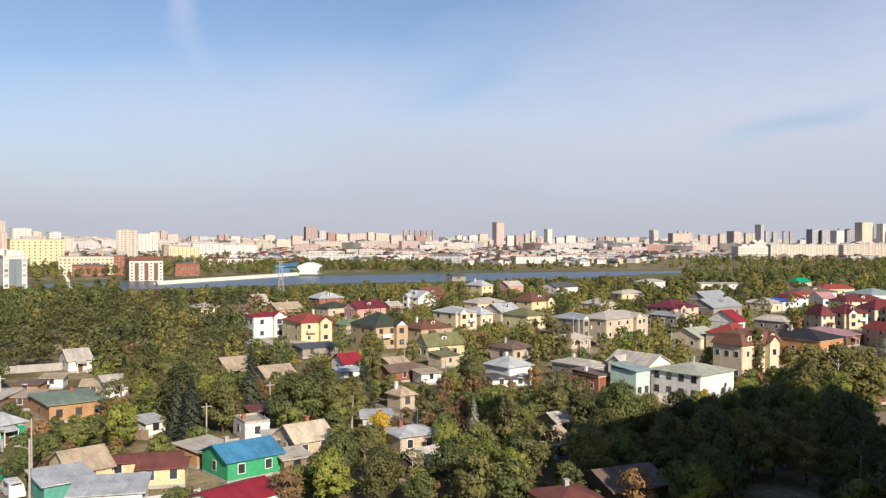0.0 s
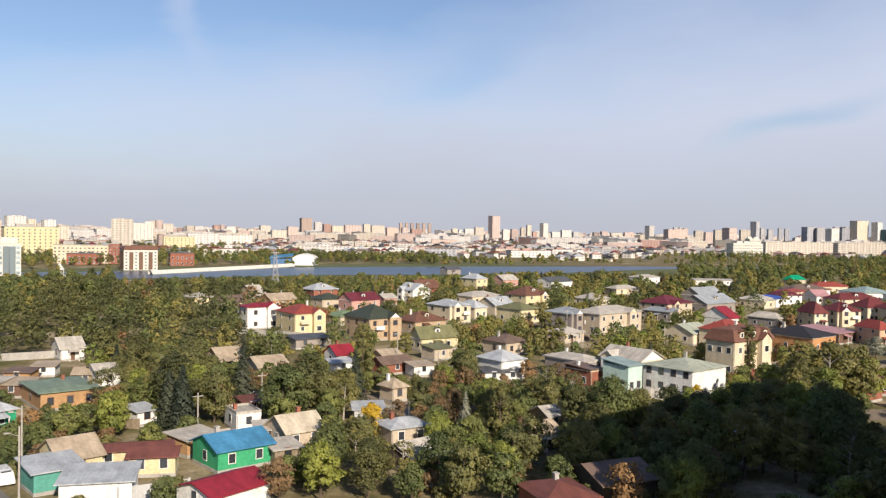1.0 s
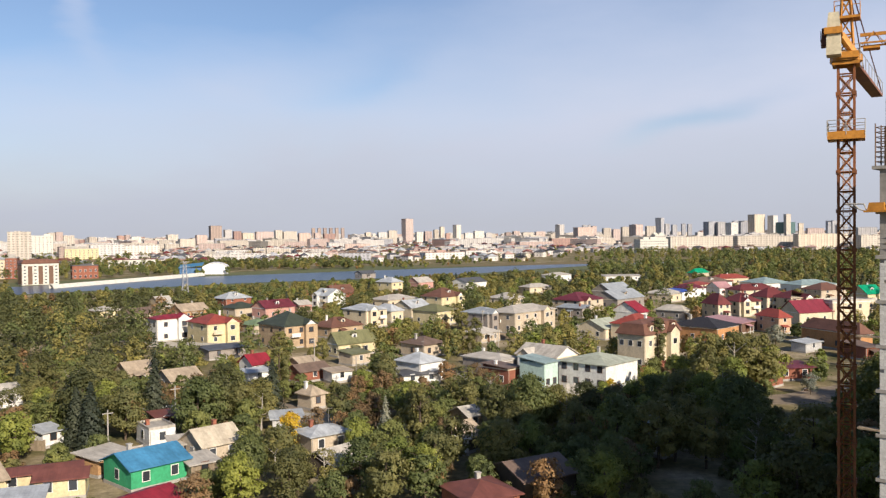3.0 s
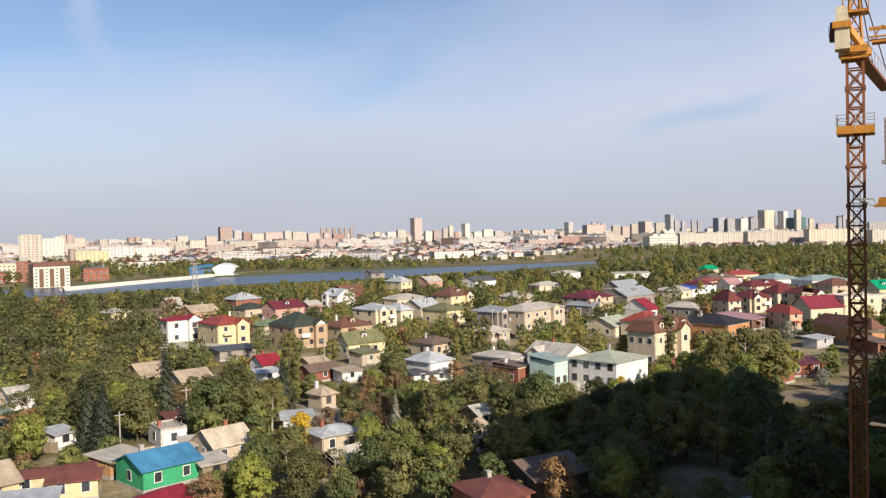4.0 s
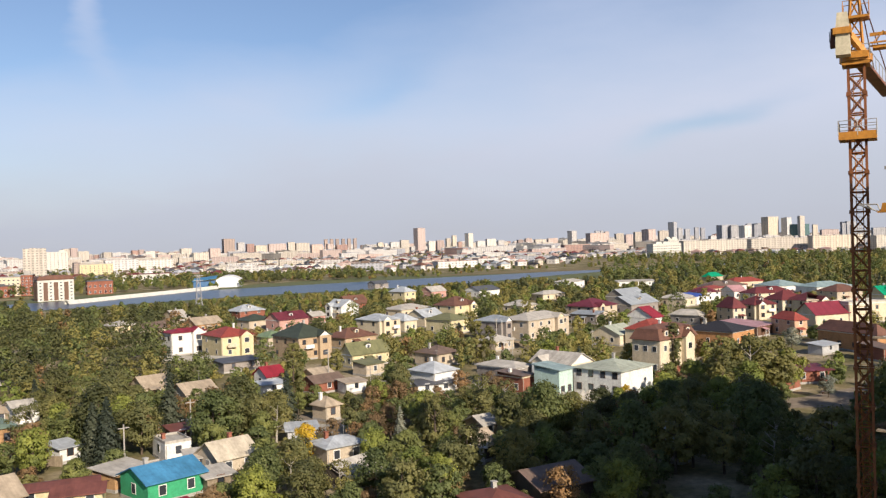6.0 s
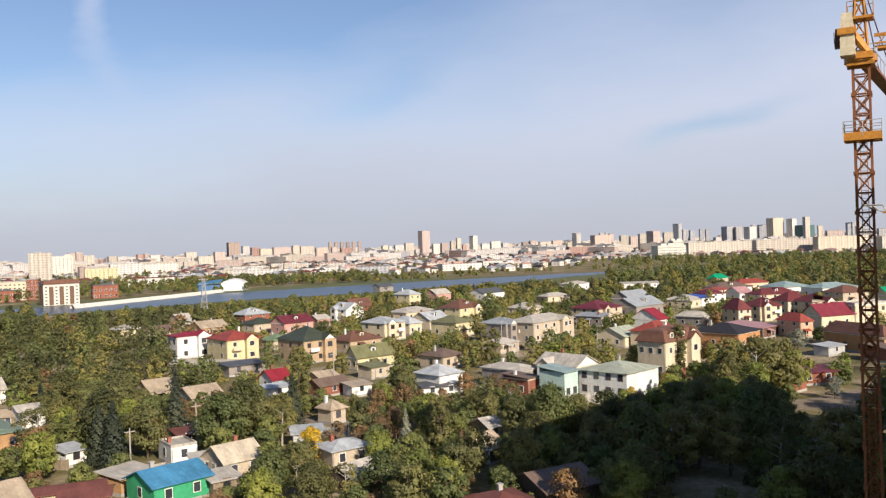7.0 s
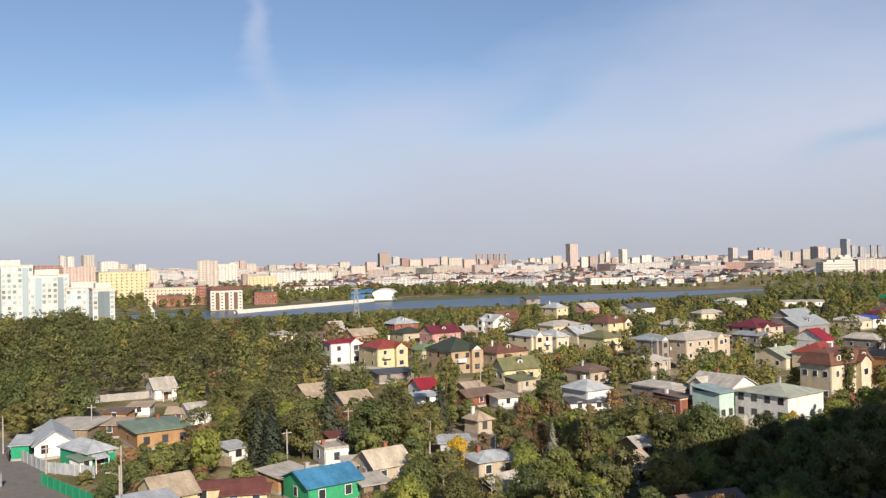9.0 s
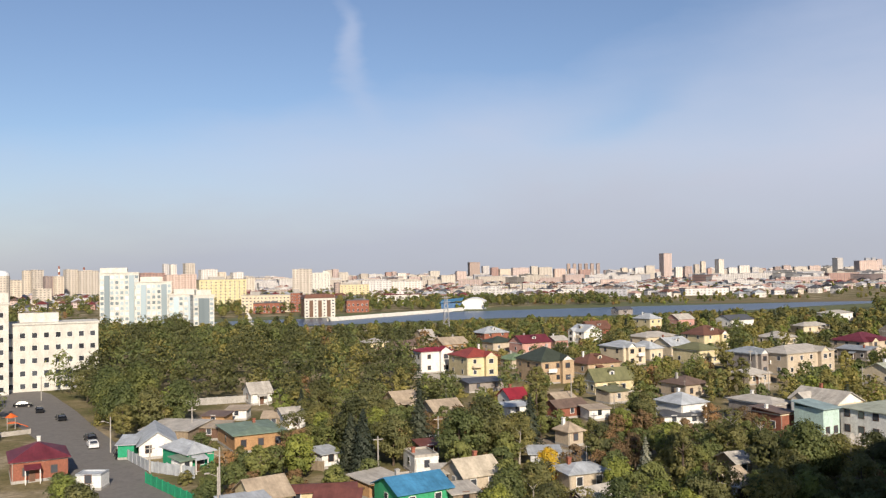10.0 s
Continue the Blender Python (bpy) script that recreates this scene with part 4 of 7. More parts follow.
def block(name, label, x, y, turn, w, d, h, floors, bays, side_bays, wall):
    """A flat-roofed building; the near ones carry their windows one by one."""
    cat = name.replace("_", " ")
    ob = thing(name, label, cat, x, y, 0, turn, group="blocks of the town")
    b = Bits()
    b.box(-w / 2, w / 2, -d / 2, d / 2, -0.1, h)
    if wall in PLAIN:
        part("wall", b, wall, ob)
    else:
        part("wall", b, wall, ob)
        glassy = name == "glass_office"
        fh = (h - 1.0) / floors
        for k in range(floors):
            for i in range(bays):
                wx = -w / 2 + w * (i + 0.5) / bays
                if name == "striped_block" and i % 2:
                    continue
                window(ob, wx, -d / 2, k * fh + 0.9, 0, round(min(2.4 if glassy else 1.5, w / bays * (0.7 if glassy else 0.5)), 1), round(fh * (0.62 if glassy else 0.42), 1), "frame_white", "pane_blue" if glassy else "pane_dark")
            for i in range(side_bays):
                for sx, tn in ((-w / 2, -90), (w / 2, 90)):
                    window(ob, sx, -d / 2 + d * (i + 0.5) / side_bays, k * fh + 0.9, tn, round(min(1.5, d / side_bays * 0.45), 1), round(fh * 0.42, 1), "frame_white", "pane_blue" if glassy else "pane_dark")
        if glassy:
            for i in (1, bays - 2):
                wx = -w / 2 + w * (i + 0.5) / bays
                part("glass_bay", Bits().box(wx - w / bays * 0.55, wx + w / bays * 0.55, -d / 2 - 0.7, -d / 2 + 0.1, 3.0, h - 1.2), "pane_blue", ob, "pale blue glazed bay")
            part("penthouse", Bits().box(-w * 0.32, w * 0.2, -d * 0.25, d * 0.3, h + 0.5, h + 3.2), wall, ob)
        if name == "striped_block":
            for i in range(1, bays, 2):
                s = Bits()
                wx = -w / 2 + w * (i + 0.5) / bays
                s.box(wx - w / bays * 0.42, wx + w / bays * 0.42, -d / 2 - 0.25, -d / 2, 0.5, h - 1.5)
                part("dark_bay", s, "frame_brown", ob)
            for sy in (-0.3, 0.0, 0.3):
                s = Bits()
                s.box(-w / 2 - 0.25, -w / 2, d * sy - 1.7, d * sy + 1.7, 0.5, h - 0.6)
                part("dark_bay", s, "frame_brown", ob)
    r = Bits()
    r.box(-w / 2 - 0.3, w / 2 + 0.3, -d / 2 - 0.3, d / 2 + 0.3, h, h + 0.5)
    q = random.Random(int(x))
    for i in range(2):
        px, py = q.uniform(-0.3, 0.3) * w, q.uniform(-0.2, 0.2) * d
        s = min(w, d) * 0.14
        r.box(px - s * 1.5, px + s * 1.5, py - s, py + s, h + 0.5, h + 0.5 + (0.6 if wall in PLAIN else 2.6 if h > 12 else 1.0))
    if name == "striped_block":
        r.box(-w / 2 - 0.5, w / 2 + 0.5, -d / 2 - 0.5, d / 2 + 0.5, h + 0.5, h + 2.6, 1.8)
    roof = {"long_house": "maroon_sheet", "brick_house": "slate_dark", "striped_block": "brown_tile"}.get(name, "render_white" if wall == "render_white" else "concrete" if wall not in PLAIN else wall)
    part("roof", r, roof, ob)
    return ob


block('office_block', 'large cream-white office block with rows of windows', -161.6, 220.5, 36, 27.4, 14, 18.8, 5, 9, 3, 'render_white')
block('office_block', 'taller cream-white stair block of the office building', -171.4, 207.5, 39, 11.6, 14, 24.9, 7, 3, 2, 'render_white')
block('glass_office', 'white office tower with pale blue glazing', -281, 450, 30, 21.2, 22, 34.1, 11, 8, 5, 'render_white')
block('glass_office', 'white stepped office building with glass bays', -260, 451, 30, 19.4, 20, 28.6, 9, 7, 4, 'render_white')
block('glass_office', 'white stepped office building with glass bays', -240, 448, 30, 15.9, 16, 21.3, 7, 6, 3, 'render_white')
block('glass_office', 'white office end block with tall glass strips', -216, 424, 36, 10.8, 12, 21.1, 8, 4, 3, 'render_white')
block('apartment_block', 'pale yellow nine-storey apartment block', -375, 777, 34, 44.9, 24, 27.7, 9, 10, 4, 'office_yellow')
block('apartment_block', 'cream five-storey apartment house', -284, 679, 12, 44.1, 14, 14.4, 5, 14, 3, 'cream_plaster')
block('apartment_block', 'red brick stair wing of an apartment house', -260, 681, 12, 8.1, 14, 15.8, 6, 3, 3, 'brick_red')
block('brick_house', 'low red brick house with a grey roof', -276, 660, 20, 25.1, 12, 8.3, 2, 7, 3, 'brick_red')
block('striped_block', 'white and dark brown striped apartment block', -210, 593, 30, 22.4, 16, 14.1, 6, 7, 4, 'render_white')
block('tower_block', 'bright white slab tower across the river', -472, 1347, 20, 32.1, 14, 33.2, 12, 6, 3, 'render_white')
block('apartment_block', 'pale yellow apartment block across the river', -325, 1060, 20, 37.5, 16, 16.9, 6, 8, 3, 'yellow_plaster')
block('long_house', 'long white building with a dull red roof', -213, 843, 25, 43.2, 14, 9.0, 2, 14, 3, 'render_white')
block('brick_house', 'brick house beside the river', -202, 665, 25, 18.2, 10, 9.7, 2, 5, 3, 'brick_red')
block('tower_block', 'row of tall cream apartment towers', -406, 1086, 20, 26.0, 18, 37.9, 14, 10, 3, 'far_cream')
block('tower_block', 'brown apartment tower of the far town', -405, 2574, 25, 32.8, 24, 58.3, 18, 6, 5, 'far_brown')
block('tower_block', 'pale twin apartment tower', 170, 2606, 30, 27.9, 24, 74.5, 20, 5, 4, 'far_pink')
block('tower_block', 'white apartment tower of the far town', 322, 2590, 30, 17.6, 20, 54.1, 14, 4, 4, 'far_white')
block('tower_block', 'white apartment tower of the far town', 632, 2532, 30, 19.4, 20, 51.4, 10, 5, 4, 'far_white')
block('tower_block', 'grey apartment tower of the far town', 916, 2445, 30, 14.3, 22, 68.1, 18, 4, 4, 'far_grey')
block('white_office', 'white office with a grid of dark windows', 419, 1154, 8, 42.9, 20, 19.0, 5, 16, 3, 'render_white')
block('white_office', 'white rooftop block of the office', 450, 1209, 8, 15.9, 14, 25.0, 7, 5, 3, 'render_white')
block('apartment_block', 'long cream apartment terrace beyond the woods', 554, 1294, 4, 114.0, 16, 20.7, 7, 20, 3, 'far_cream')
block('apartment_block', 'long cream apartment terrace beyond the woods', 641, 1254, 0, 100.2, 16, 20.7, 7, 20, 3, 'far_cream')
block('apartment_block', 'long cream apartment terrace beyond the woods', 709, 1217, 0, 79.6, 16, 23.4, 7, 16, 3, 'far_cream')
block('apartment_block', 'long cream apartment terrace beyond the woods', 767, 1181, 0, 39.9, 16, 20.9, 6, 8, 3, 'far_cream')
block('tower_block', 'cream apartment tower of the far town', 1166, 2339, 20, 40.9, 26, 73.3, 20, 6, 5, 'far_cream')
block('tower_block', 'grey apartment tower of the far town', 1135, 2352, 20, 22.3, 22, 55.5, 16, 4, 4, 'far_grey')
block('tower_block', 'pale apartment tower with a pointed roof', 1204, 2317, 20, 17.2, 22, 69.6, 20, 4, 4, 'far_white')
block('tower_block', 'tower under teal scaffold netting', 1236, 2302, 20, 46.7, 26, 49.9, 16, 6, 5, 'net_teal')
block('tower_block', 'cream apartment tower of the far town', 1093, 2029, 20, 16.0, 8.5, 67.9, 18, 3, 4, 'far_cream')
block('tower_block', 'pair of grey apartment towers', 935, 2112, 20, 49.1, 20, 51.7, 14, 6, 4, 'far_grey')
block('tower_block', 'white apartment tower of the far town', 934, 2003, 20, 21.7, 20, 47.8, 14, 4, 4, 'far_white')
block('tower_block', 'salmon apartment tower of the far town', 623, 1808, 20, 19.8, 24, 44.1, 12, 5, 5, 'far_pink')
block('tower_block', 'pinkish apartment block of the far town', 566, 2033, 20, 44.5, 20, 40.3, 10, 8, 5, 'far_pink')
block('tower_block', 'grey apartment block of the far town', 1188, 1981, 20, 31.5, 20, 50.1, 12, 6, 5, 'far_grey')
block('tower_block', 'cream apartment block of the far town', -676, 1776, 41, 9.3, 8.0, 40.3, 13, 4, 3, 'far_cream')
block('tower_block', 'cream apartment block of the far town', -666, 1780, 41, 10.3, 8.9, 39.2, 13, 4, 3, 'far_cream')
block('tower_block', 'cream apartment block of the far town', -654, 1784, 40, 10.3, 8.9, 38.0, 12, 4, 3, 'far_cream')
block('tower_block', 'cream apartment block of the far town', -740, 2178, 39, 14.9, 12.9, 40.6, 13, 4, 3, 'far_cream')
block('tower_block', 'pinkish apartment block of the far town', -723, 2183, 38, 16.2, 14.0, 42.0, 14, 4, 3, 'far_pink')
block('tower_block', 'cream apartment block of the far town', -703, 2190, 38, 26.0, 14.0, 33.6, 11, 4, 3, 'far_cream')
block('tower_block', 'brown apartment block of the far town', -390, 1187, 38, 8.1, 7.0, 17.7, 5, 4, 3, 'far_brown')
block('tower_block', 'cream apartment block of the far town', -650, 2206, 36, 19.5, 14.0, 29.2, 9, 4, 3, 'far_cream')
block('tower_block', 'white apartment block of the far town', -629, 2212, 36, 21.1, 14.0, 27.7, 9, 4, 3, 'far_white')
block('tower_block', 'red brick apartment block of the far town', -637, 2418, 35, 16.3, 14.0, 31.9, 10, 4, 3, 'far_brick')
block('tower_block', 'pinkish apartment block of the far town', -620, 2422, 34, 13.5, 11.7, 33.4, 11, 4, 3, 'far_pink')
block('tower_block', 'white apartment block of the far town', -575, 2330, 34, 25.7, 14.0, 28.8, 9, 4, 3, 'far_white')
block('tower_block', 'cream apartment block of the far town', -477, 2148, 33, 18.4, 14.0, 23.3, 7, 4, 3, 'far_cream')
block('tower_block', 'cream apartment block of the far town', -444, 2155, 32, 26.2, 14.0, 33.0, 10, 4, 3, 'far_cream')
block('tower_block', 'cream apartment block of the far town', -373, 1965, 31, 34.8, 14.0, 22.6, 7, 4, 3, 'far_cream')
block('tower_block', 'pinkish apartment block of the far town', -410, 2365, 30, 29.1, 14.0, 31.3, 10, 4, 3, 'far_pink')
block('tower_block', 'white apartment block of the far town', -369, 2574, 28, 20.8, 14.0, 46.2, 15, 4, 3, 'far_white')
block('tower_block', 'red brick apartment block of the far town', -329, 2478, 28, 21.6, 14.0, 40.8, 13, 4, 3, 'far_brick')
block('tower_block', 'cream apartment block of the far town', -299, 2482, 27, 34.1, 14.0, 35.9, 11, 4, 3, 'far_cream')
block('tower_block', 'pinkish apartment block of the far town', -253, 2487, 26, 51.9, 14.0, 39.0, 13, 4, 3, 'far_pink')
block('tower_block', 'cream apartment block of the far town', -222, 2591, 25, 20.8, 14.0, 42.6, 14, 4, 3, 'far_cream')
block('tower_block', 'cream apartment block of the far town', -188, 2593, 24, 41.2, 14.0, 39.2, 13, 4, 3, 'far_cream')
block('tower_block', 'pinkish apartment block of the far town', -134, 2396, 23, 32.5, 14.0, 33.8, 11, 4, 3, 'far_pink')
block('tower_block', 'pinkish apartment block of the far town', -94, 2298, 22, 14.9, 12.9, 33.6, 11, 4, 3, 'far_pink')
block('tower_block', 'red brick apartment block of the far town', -62, 2299, 22, 30.9, 14.0, 30.5, 10, 4, 3, 'far_brick')
block('tower_block', 'cream apartment block of the far town', 46, 2500, 19, 16.3, 14.0, 33.4, 11, 4, 3, 'far_cream')
block('tower_block', 'white apartment block of the far town', 63, 2499, 19, 9.5, 8.2, 30.1, 10, 4, 3, 'far_white')
block('tower_block', 'white apartment block of the far town', 88, 2499, 18, 26.9, 14.0, 33.3, 11, 4, 3, 'far_white')
block('tower_block', 'cream apartment block of the far town', 118, 2497, 17, 25.2, 14.0, 38.3, 12, 4, 3, 'far_cream')
block('tower_block', 'white apartment block of the far town', 189, 2393, 15, 18.8, 14.0, 33.0, 11, 4, 3, 'far_white')
block('tower_block', 'pinkish apartment block of the far town', 223, 2490, 15, 21.6, 14.0, 34.7, 11, 4, 3, 'far_pink')
block('tower_block', 'cream apartment block of the far town', 237, 2388, 14, 13.0, 11.2, 39.3, 13, 4, 3, 'far_cream')
block('tower_block', 'cream apartment block of the far town', 254, 2387, 14, 11.7, 10.1, 47.3, 15, 4, 3, 'far_cream')
block('tower_block', 'red brick apartment block of the far town', 247, 2186, 14, 9.5, 8.2, 28.4, 9, 4, 3, 'far_brick')
block('tower_block', 'white apartment block of the far town', 328, 2377, 12, 22.2, 14.0, 29.5, 9, 4, 3, 'far_white')
block('tower_block', 'white apartment block of the far town', 372, 2472, 11, 28.7, 14.0, 34.3, 11, 4, 3, 'far_white')
block('tower_block', 'white apartment block of the far town', 384, 2369, 11, 17.1, 14.0, 29.3, 9, 4, 3, 'far_white')
block('tower_block', 'brown apartment block of the far town', 402, 2163, 9, 14.3, 12.4, 29.5, 9, 4, 3, 'far_brown')
block('tower_block', 'pinkish apartment block of the far town', 442, 2257, 9, 17.8, 14.0, 32.4, 10, 4, 3, 'far_pink')
block('tower_block', 'cream apartment block of the far town', 473, 2251, 8, 30.9, 14.0, 29.2, 9, 4, 3, 'far_cream')
block('tower_block', 'pinkish apartment block of the far town', 527, 2341, 7, 27.4, 14.0, 30.6, 10, 4, 3, 'far_pink')
block('tower_block', 'pinkish apartment block of the far town', 554, 2026, 5, 13.6, 11.8, 37.5, 12, 4, 3, 'far_pink')
block('tower_block', 'grey apartment block of the far town', 621, 2215, 4, 11.2, 9.7, 47.1, 15, 4, 3, 'far_grey')
block('tower_block', 'grey apartment block of the far town', 633, 2211, 4, 7.5, 6.5, 47.1, 15, 4, 3, 'far_grey')
block('tower_block', 'pinkish apartment block of the far town', 645, 2208, 4, 11.2, 9.7, 44.0, 14, 4, 3, 'far_pink')
block('tower_block', 'cream apartment block of the far town', 647, 2103, 3, 20.0, 14.0, 37.6, 12, 4, 3, 'far_cream')
block('tower_block', 'pinkish apartment block of the far town', 639, 2001, 2, 17.3, 14.0, 34.5, 11, 4, 3, 'far_pink')
block('tower_block', 'cream apartment block of the far town', 691, 2089, 2, 18.4, 14.0, 40.3, 13, 4, 3, 'far_cream')
block('tower_block', 'cream apartment block of the far town', 750, 2068, 0, 23.1, 14.0, 41.5, 13, 4, 3, 'far_cream')
block('tower_block', 'grey apartment block of the far town', 860, 2241, -1, 11.7, 10.1, 48.5, 16, 4, 3, 'far_grey')
block('tower_block', 'grey apartment block of the far town', 841, 2141, -1, 12.5, 10.8, 44.7, 14, 4, 3, 'far_grey')
block('tower_block', 'grey apartment block of the far town', 863, 2132, -2, 10.0, 8.6, 47.6, 15, 4, 3, 'far_grey')
block('tower_block', 'grey apartment block of the far town', 877, 2126, -2, 10.0, 8.6, 46.1, 15, 4, 3, 'far_grey')
block('tower_block', 'grey apartment block of the far town', 949, 2095, -4, 21.1, 14.0, 50.1, 16, 4, 3, 'far_grey')
block('tower_block', 'cream apartment block of the far town', 967, 2087, -5, 11.2, 9.7, 44.2, 14, 4, 3, 'far_cream')
block('tower_block', 'grey apartment block of the far town', 1023, 2171, -5, 13.0, 11.2, 53.8, 17, 4, 3, 'far_grey')
block('tower_block', 'grey apartment block of the far town', 998, 2072, -6, 17.8, 14.0, 49.8, 16, 4, 3, 'far_grey')
block('tower_block', 'cream apartment block of the far town', 1070, 1923, -9, 10.7, 9.3, 44.3, 14, 4, 3, 'far_cream')
block('tower_block', 'pinkish apartment block of the far town', 997, 1734, -10, 34.8, 14.0, 32.0, 10, 4, 3, 'far_pink')
block('tower_block', 'grey apartment block of the far town', 1178, 1976, -11, 19.5, 14.0, 47.3, 15, 4, 3, 'far_grey')
block('tower_block', 'grey apartment block of the far town', 1146, 1878, -11, 23.1, 14.0, 39.8, 13, 4, 3, 'far_grey')
block('tower_block', 'grey apartment block of the far town', 1137, 1766, -13, 39.8, 14.0, 32.9, 10, 4, 3, 'far_grey')
block('tower_block', 'brown apartment block in a row of six', -118, 2617, 13, 9.5, 12.0, 48.6, 16, 4, 3, 'far_brown')
block('tower_block', 'brown apartment block in a row of six', -100, 2618, 12, 9.5, 12.0, 48.6, 16, 4, 3, 'far_brown')
block('tower_block', 'brown apartment block in a row of six', -83, 2619, 12, 9.5, 12.0, 48.5, 16, 4, 3, 'far_brown')
block('tower_block', 'brown apartment block in a row of six', -65, 2619, 11, 9.5, 12.0, 48.5, 16, 4, 3, 'far_brown')
block('tower_block', 'brown apartment block in a row of six', -47, 2620, 11, 9.5, 12.0, 48.5, 16, 4, 3, 'far_brown')
block('tower_block', 'brown apartment block in a row of six', -29, 2620, 11, 9.5, 12.0, 48.5, 16, 4, 3, 'far_brown')
block('long_hall', 'long white hall with a pale roof', -336, 1204, 22, 42.9, 16.0, 19.6, 6, 4, 3, 'far_white')
block('long_hall', 'long white hall with a pale roof', -306, 1264, 20, 52.5, 16.0, 17.2, 5, 4, 3, 'far_white')
block('long_hall', 'long low hall of the far town', -147, 1493, 12, 48.8, 16.0, 7.8, 3, 4, 3, 'far_cream')
block('long_hall', 'long white shed by the river woods', -78, 1077, 10, 77.5, 16.0, 6.6, 3, 4, 3, 'far_white')
block('long_hall', 'long low hall of the far town', -19, 1120, 7, 39.8, 16.0, 6.7, 3, 4, 3, 'far_pink')
block('long_hall', 'long low hall of the far town', 10, 1700, 6, 49.8, 16.0, 10.4, 3, 4, 3, 'far_pink')
block('long_hall', 'large grey hall of the far town', 79, 1998, 4, 32.0, 16.0, 17.0, 5, 4, 3, 'far_grey')
block('long_hall', 'long white hall of the far town', 467, 1842, -8, 77.6, 16.0, 14.4, 4, 4, 3, 'far_white')
block('long_hall', 'long grey hall of the far town', 452, 1430, -12, 58.9, 16.0, 6.2, 3, 4, 3, 'far_grey')
block('long_hall', 'long white hall of the far town', 264, 1882, -2, 55.8, 16.0, 16.0, 5, 4, 3, 'far_white')
block('tower_block', 'cream apartment block of the far town', -909, 1193, 57, 9.7, 8.4, 43.9, 14, 4, 3, 'far_cream')
block('tower_block', 'cream apartment block of the far town', -897, 1202, 57, 17.3, 14.0, 44.5, 14, 4, 3, 'far_cream')
block('tower_block', 'brown apartment block of the far town', -825, 1131, 56, 11.4, 9.8, 34.2, 11, 4, 3, 'far_brown')
block('tower_block', 'cream apartment block of the far town', -814, 1139, 56, 13.6, 11.8, 33.9, 11, 4, 3, 'far_cream')
block('tower_block', 'cream apartment block of the far town', -828, 1190, 55, 17.6, 14.0, 44.3, 14, 4, 3, 'far_cream')
block('tower_block', 'cream apartment block of the far town', -808, 1204, 54, 30.0, 14.0, 42.2, 14, 4, 3, 'far_cream')
block('tower_block', 'red brick apartment block of the far town', -652, 1125, 50, 36.6, 14.0, 36.5, 12, 4, 3, 'far_brick')
block('tower_block', 'pinkish apartment block of the far town', -617, 1144, 48, 44.9, 14.0, 33.4, 11, 4, 3, 'far_pink')
block('tower_block', 'white apartment block of the far town', -830, 1484, 49, 9.2, 8.0, 54.7, 18, 4, 3, 'far_white')
block('tower_block', 'white apartment block of the far town', -818, 1490, 49, 11.0, 9.6, 53.5, 17, 4, 3, 'far_white')
block('tower_block', 'cream apartment block of the far town', -792, 1504, 48, 19.1, 14.0, 55.2, 18, 4, 3, 'far_cream')
block('tower_block', 'white apartment block of the far town', -671, 1341, 47, 29.1, 14.0, 41.5, 13, 4, 3, 'far_white')
block('tower_block', 'cream apartment block of the far town', -651, 1351, 46, 12.2, 10.5, 36.3, 12, 4, 3, 'far_cream')
block('tower_block', 'white apartment block of the far town', -628, 1362, 45, 18.4, 14.0, 35.8, 11, 4, 3, 'far_white')
block('tower_block', 'cream apartment block of the far town', -569, 1279, 44, 14.4, 12.5, 27.1, 9, 4, 3, 'far_cream')
block('tower_block', 'cream apartment block of the far town', -801, 1024, 58, 19.0, 14.0, 29.3, 9, 4, 3, 'far_cream')
block('tower_block', 'cream apartment block of the far town', -683, 925, 56, 17.8, 14.0, 18.6, 6, 4, 3, 'far_cream')

# ---------------------------------------------------------------- far town
rng = random.Random(11)
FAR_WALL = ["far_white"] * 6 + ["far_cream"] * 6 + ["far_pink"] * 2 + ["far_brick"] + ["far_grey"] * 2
FAR_ROOF = ["pale_slate", "grey_sheet", "slate_dark", "maroon_tile", "far_brick", "brown_tile", "brown_sheet", "brown_sheet", "slate_blue", "slate_dark", "far_grey", "dark_tile", "far_brick"]


FAR = []


def far_building(*spec):
    FAR.append(spec)


def far_shape(x, y, turn, w, d, h, pitched, wall, roof, word):
    b = Bits()
    b.box(-w / 2, w / 2, -d / 2, d / 2, 0, h)
    n = len(b.f)
    if pitched:
        X, Y, z = w / 2 + 0.5, d / 2 + 0.5, h + d * 0.32
        r = max(0.2, X - Y)
        b.solid([(-X, -Y, h), (X, -Y, h), (r, 0, z), (-r, 0, z)], 0.2)
        b.solid([(X, Y, h), (-X, Y, h), (-r, 0, z), (r, 0, z)], 0.2)
        b.solid([(X, -Y, h), (X, Y, h), (r, 0, z)], 0.2)
        b.solid([(-X, Y, h), (-X, -Y, h), (-r, 0, z)], 0.2)
    else:
        b.box(-w / 2 - 0.3, w / 2 + 0.3, -d / 2 - 0.3, d / 2 + 0.3, h, h + 0.6)
        b.box(-w * 0.18, w * 0.05, -d * 0.2, d * 0.2, h + 0.6, h + 2.8)
    return b, n


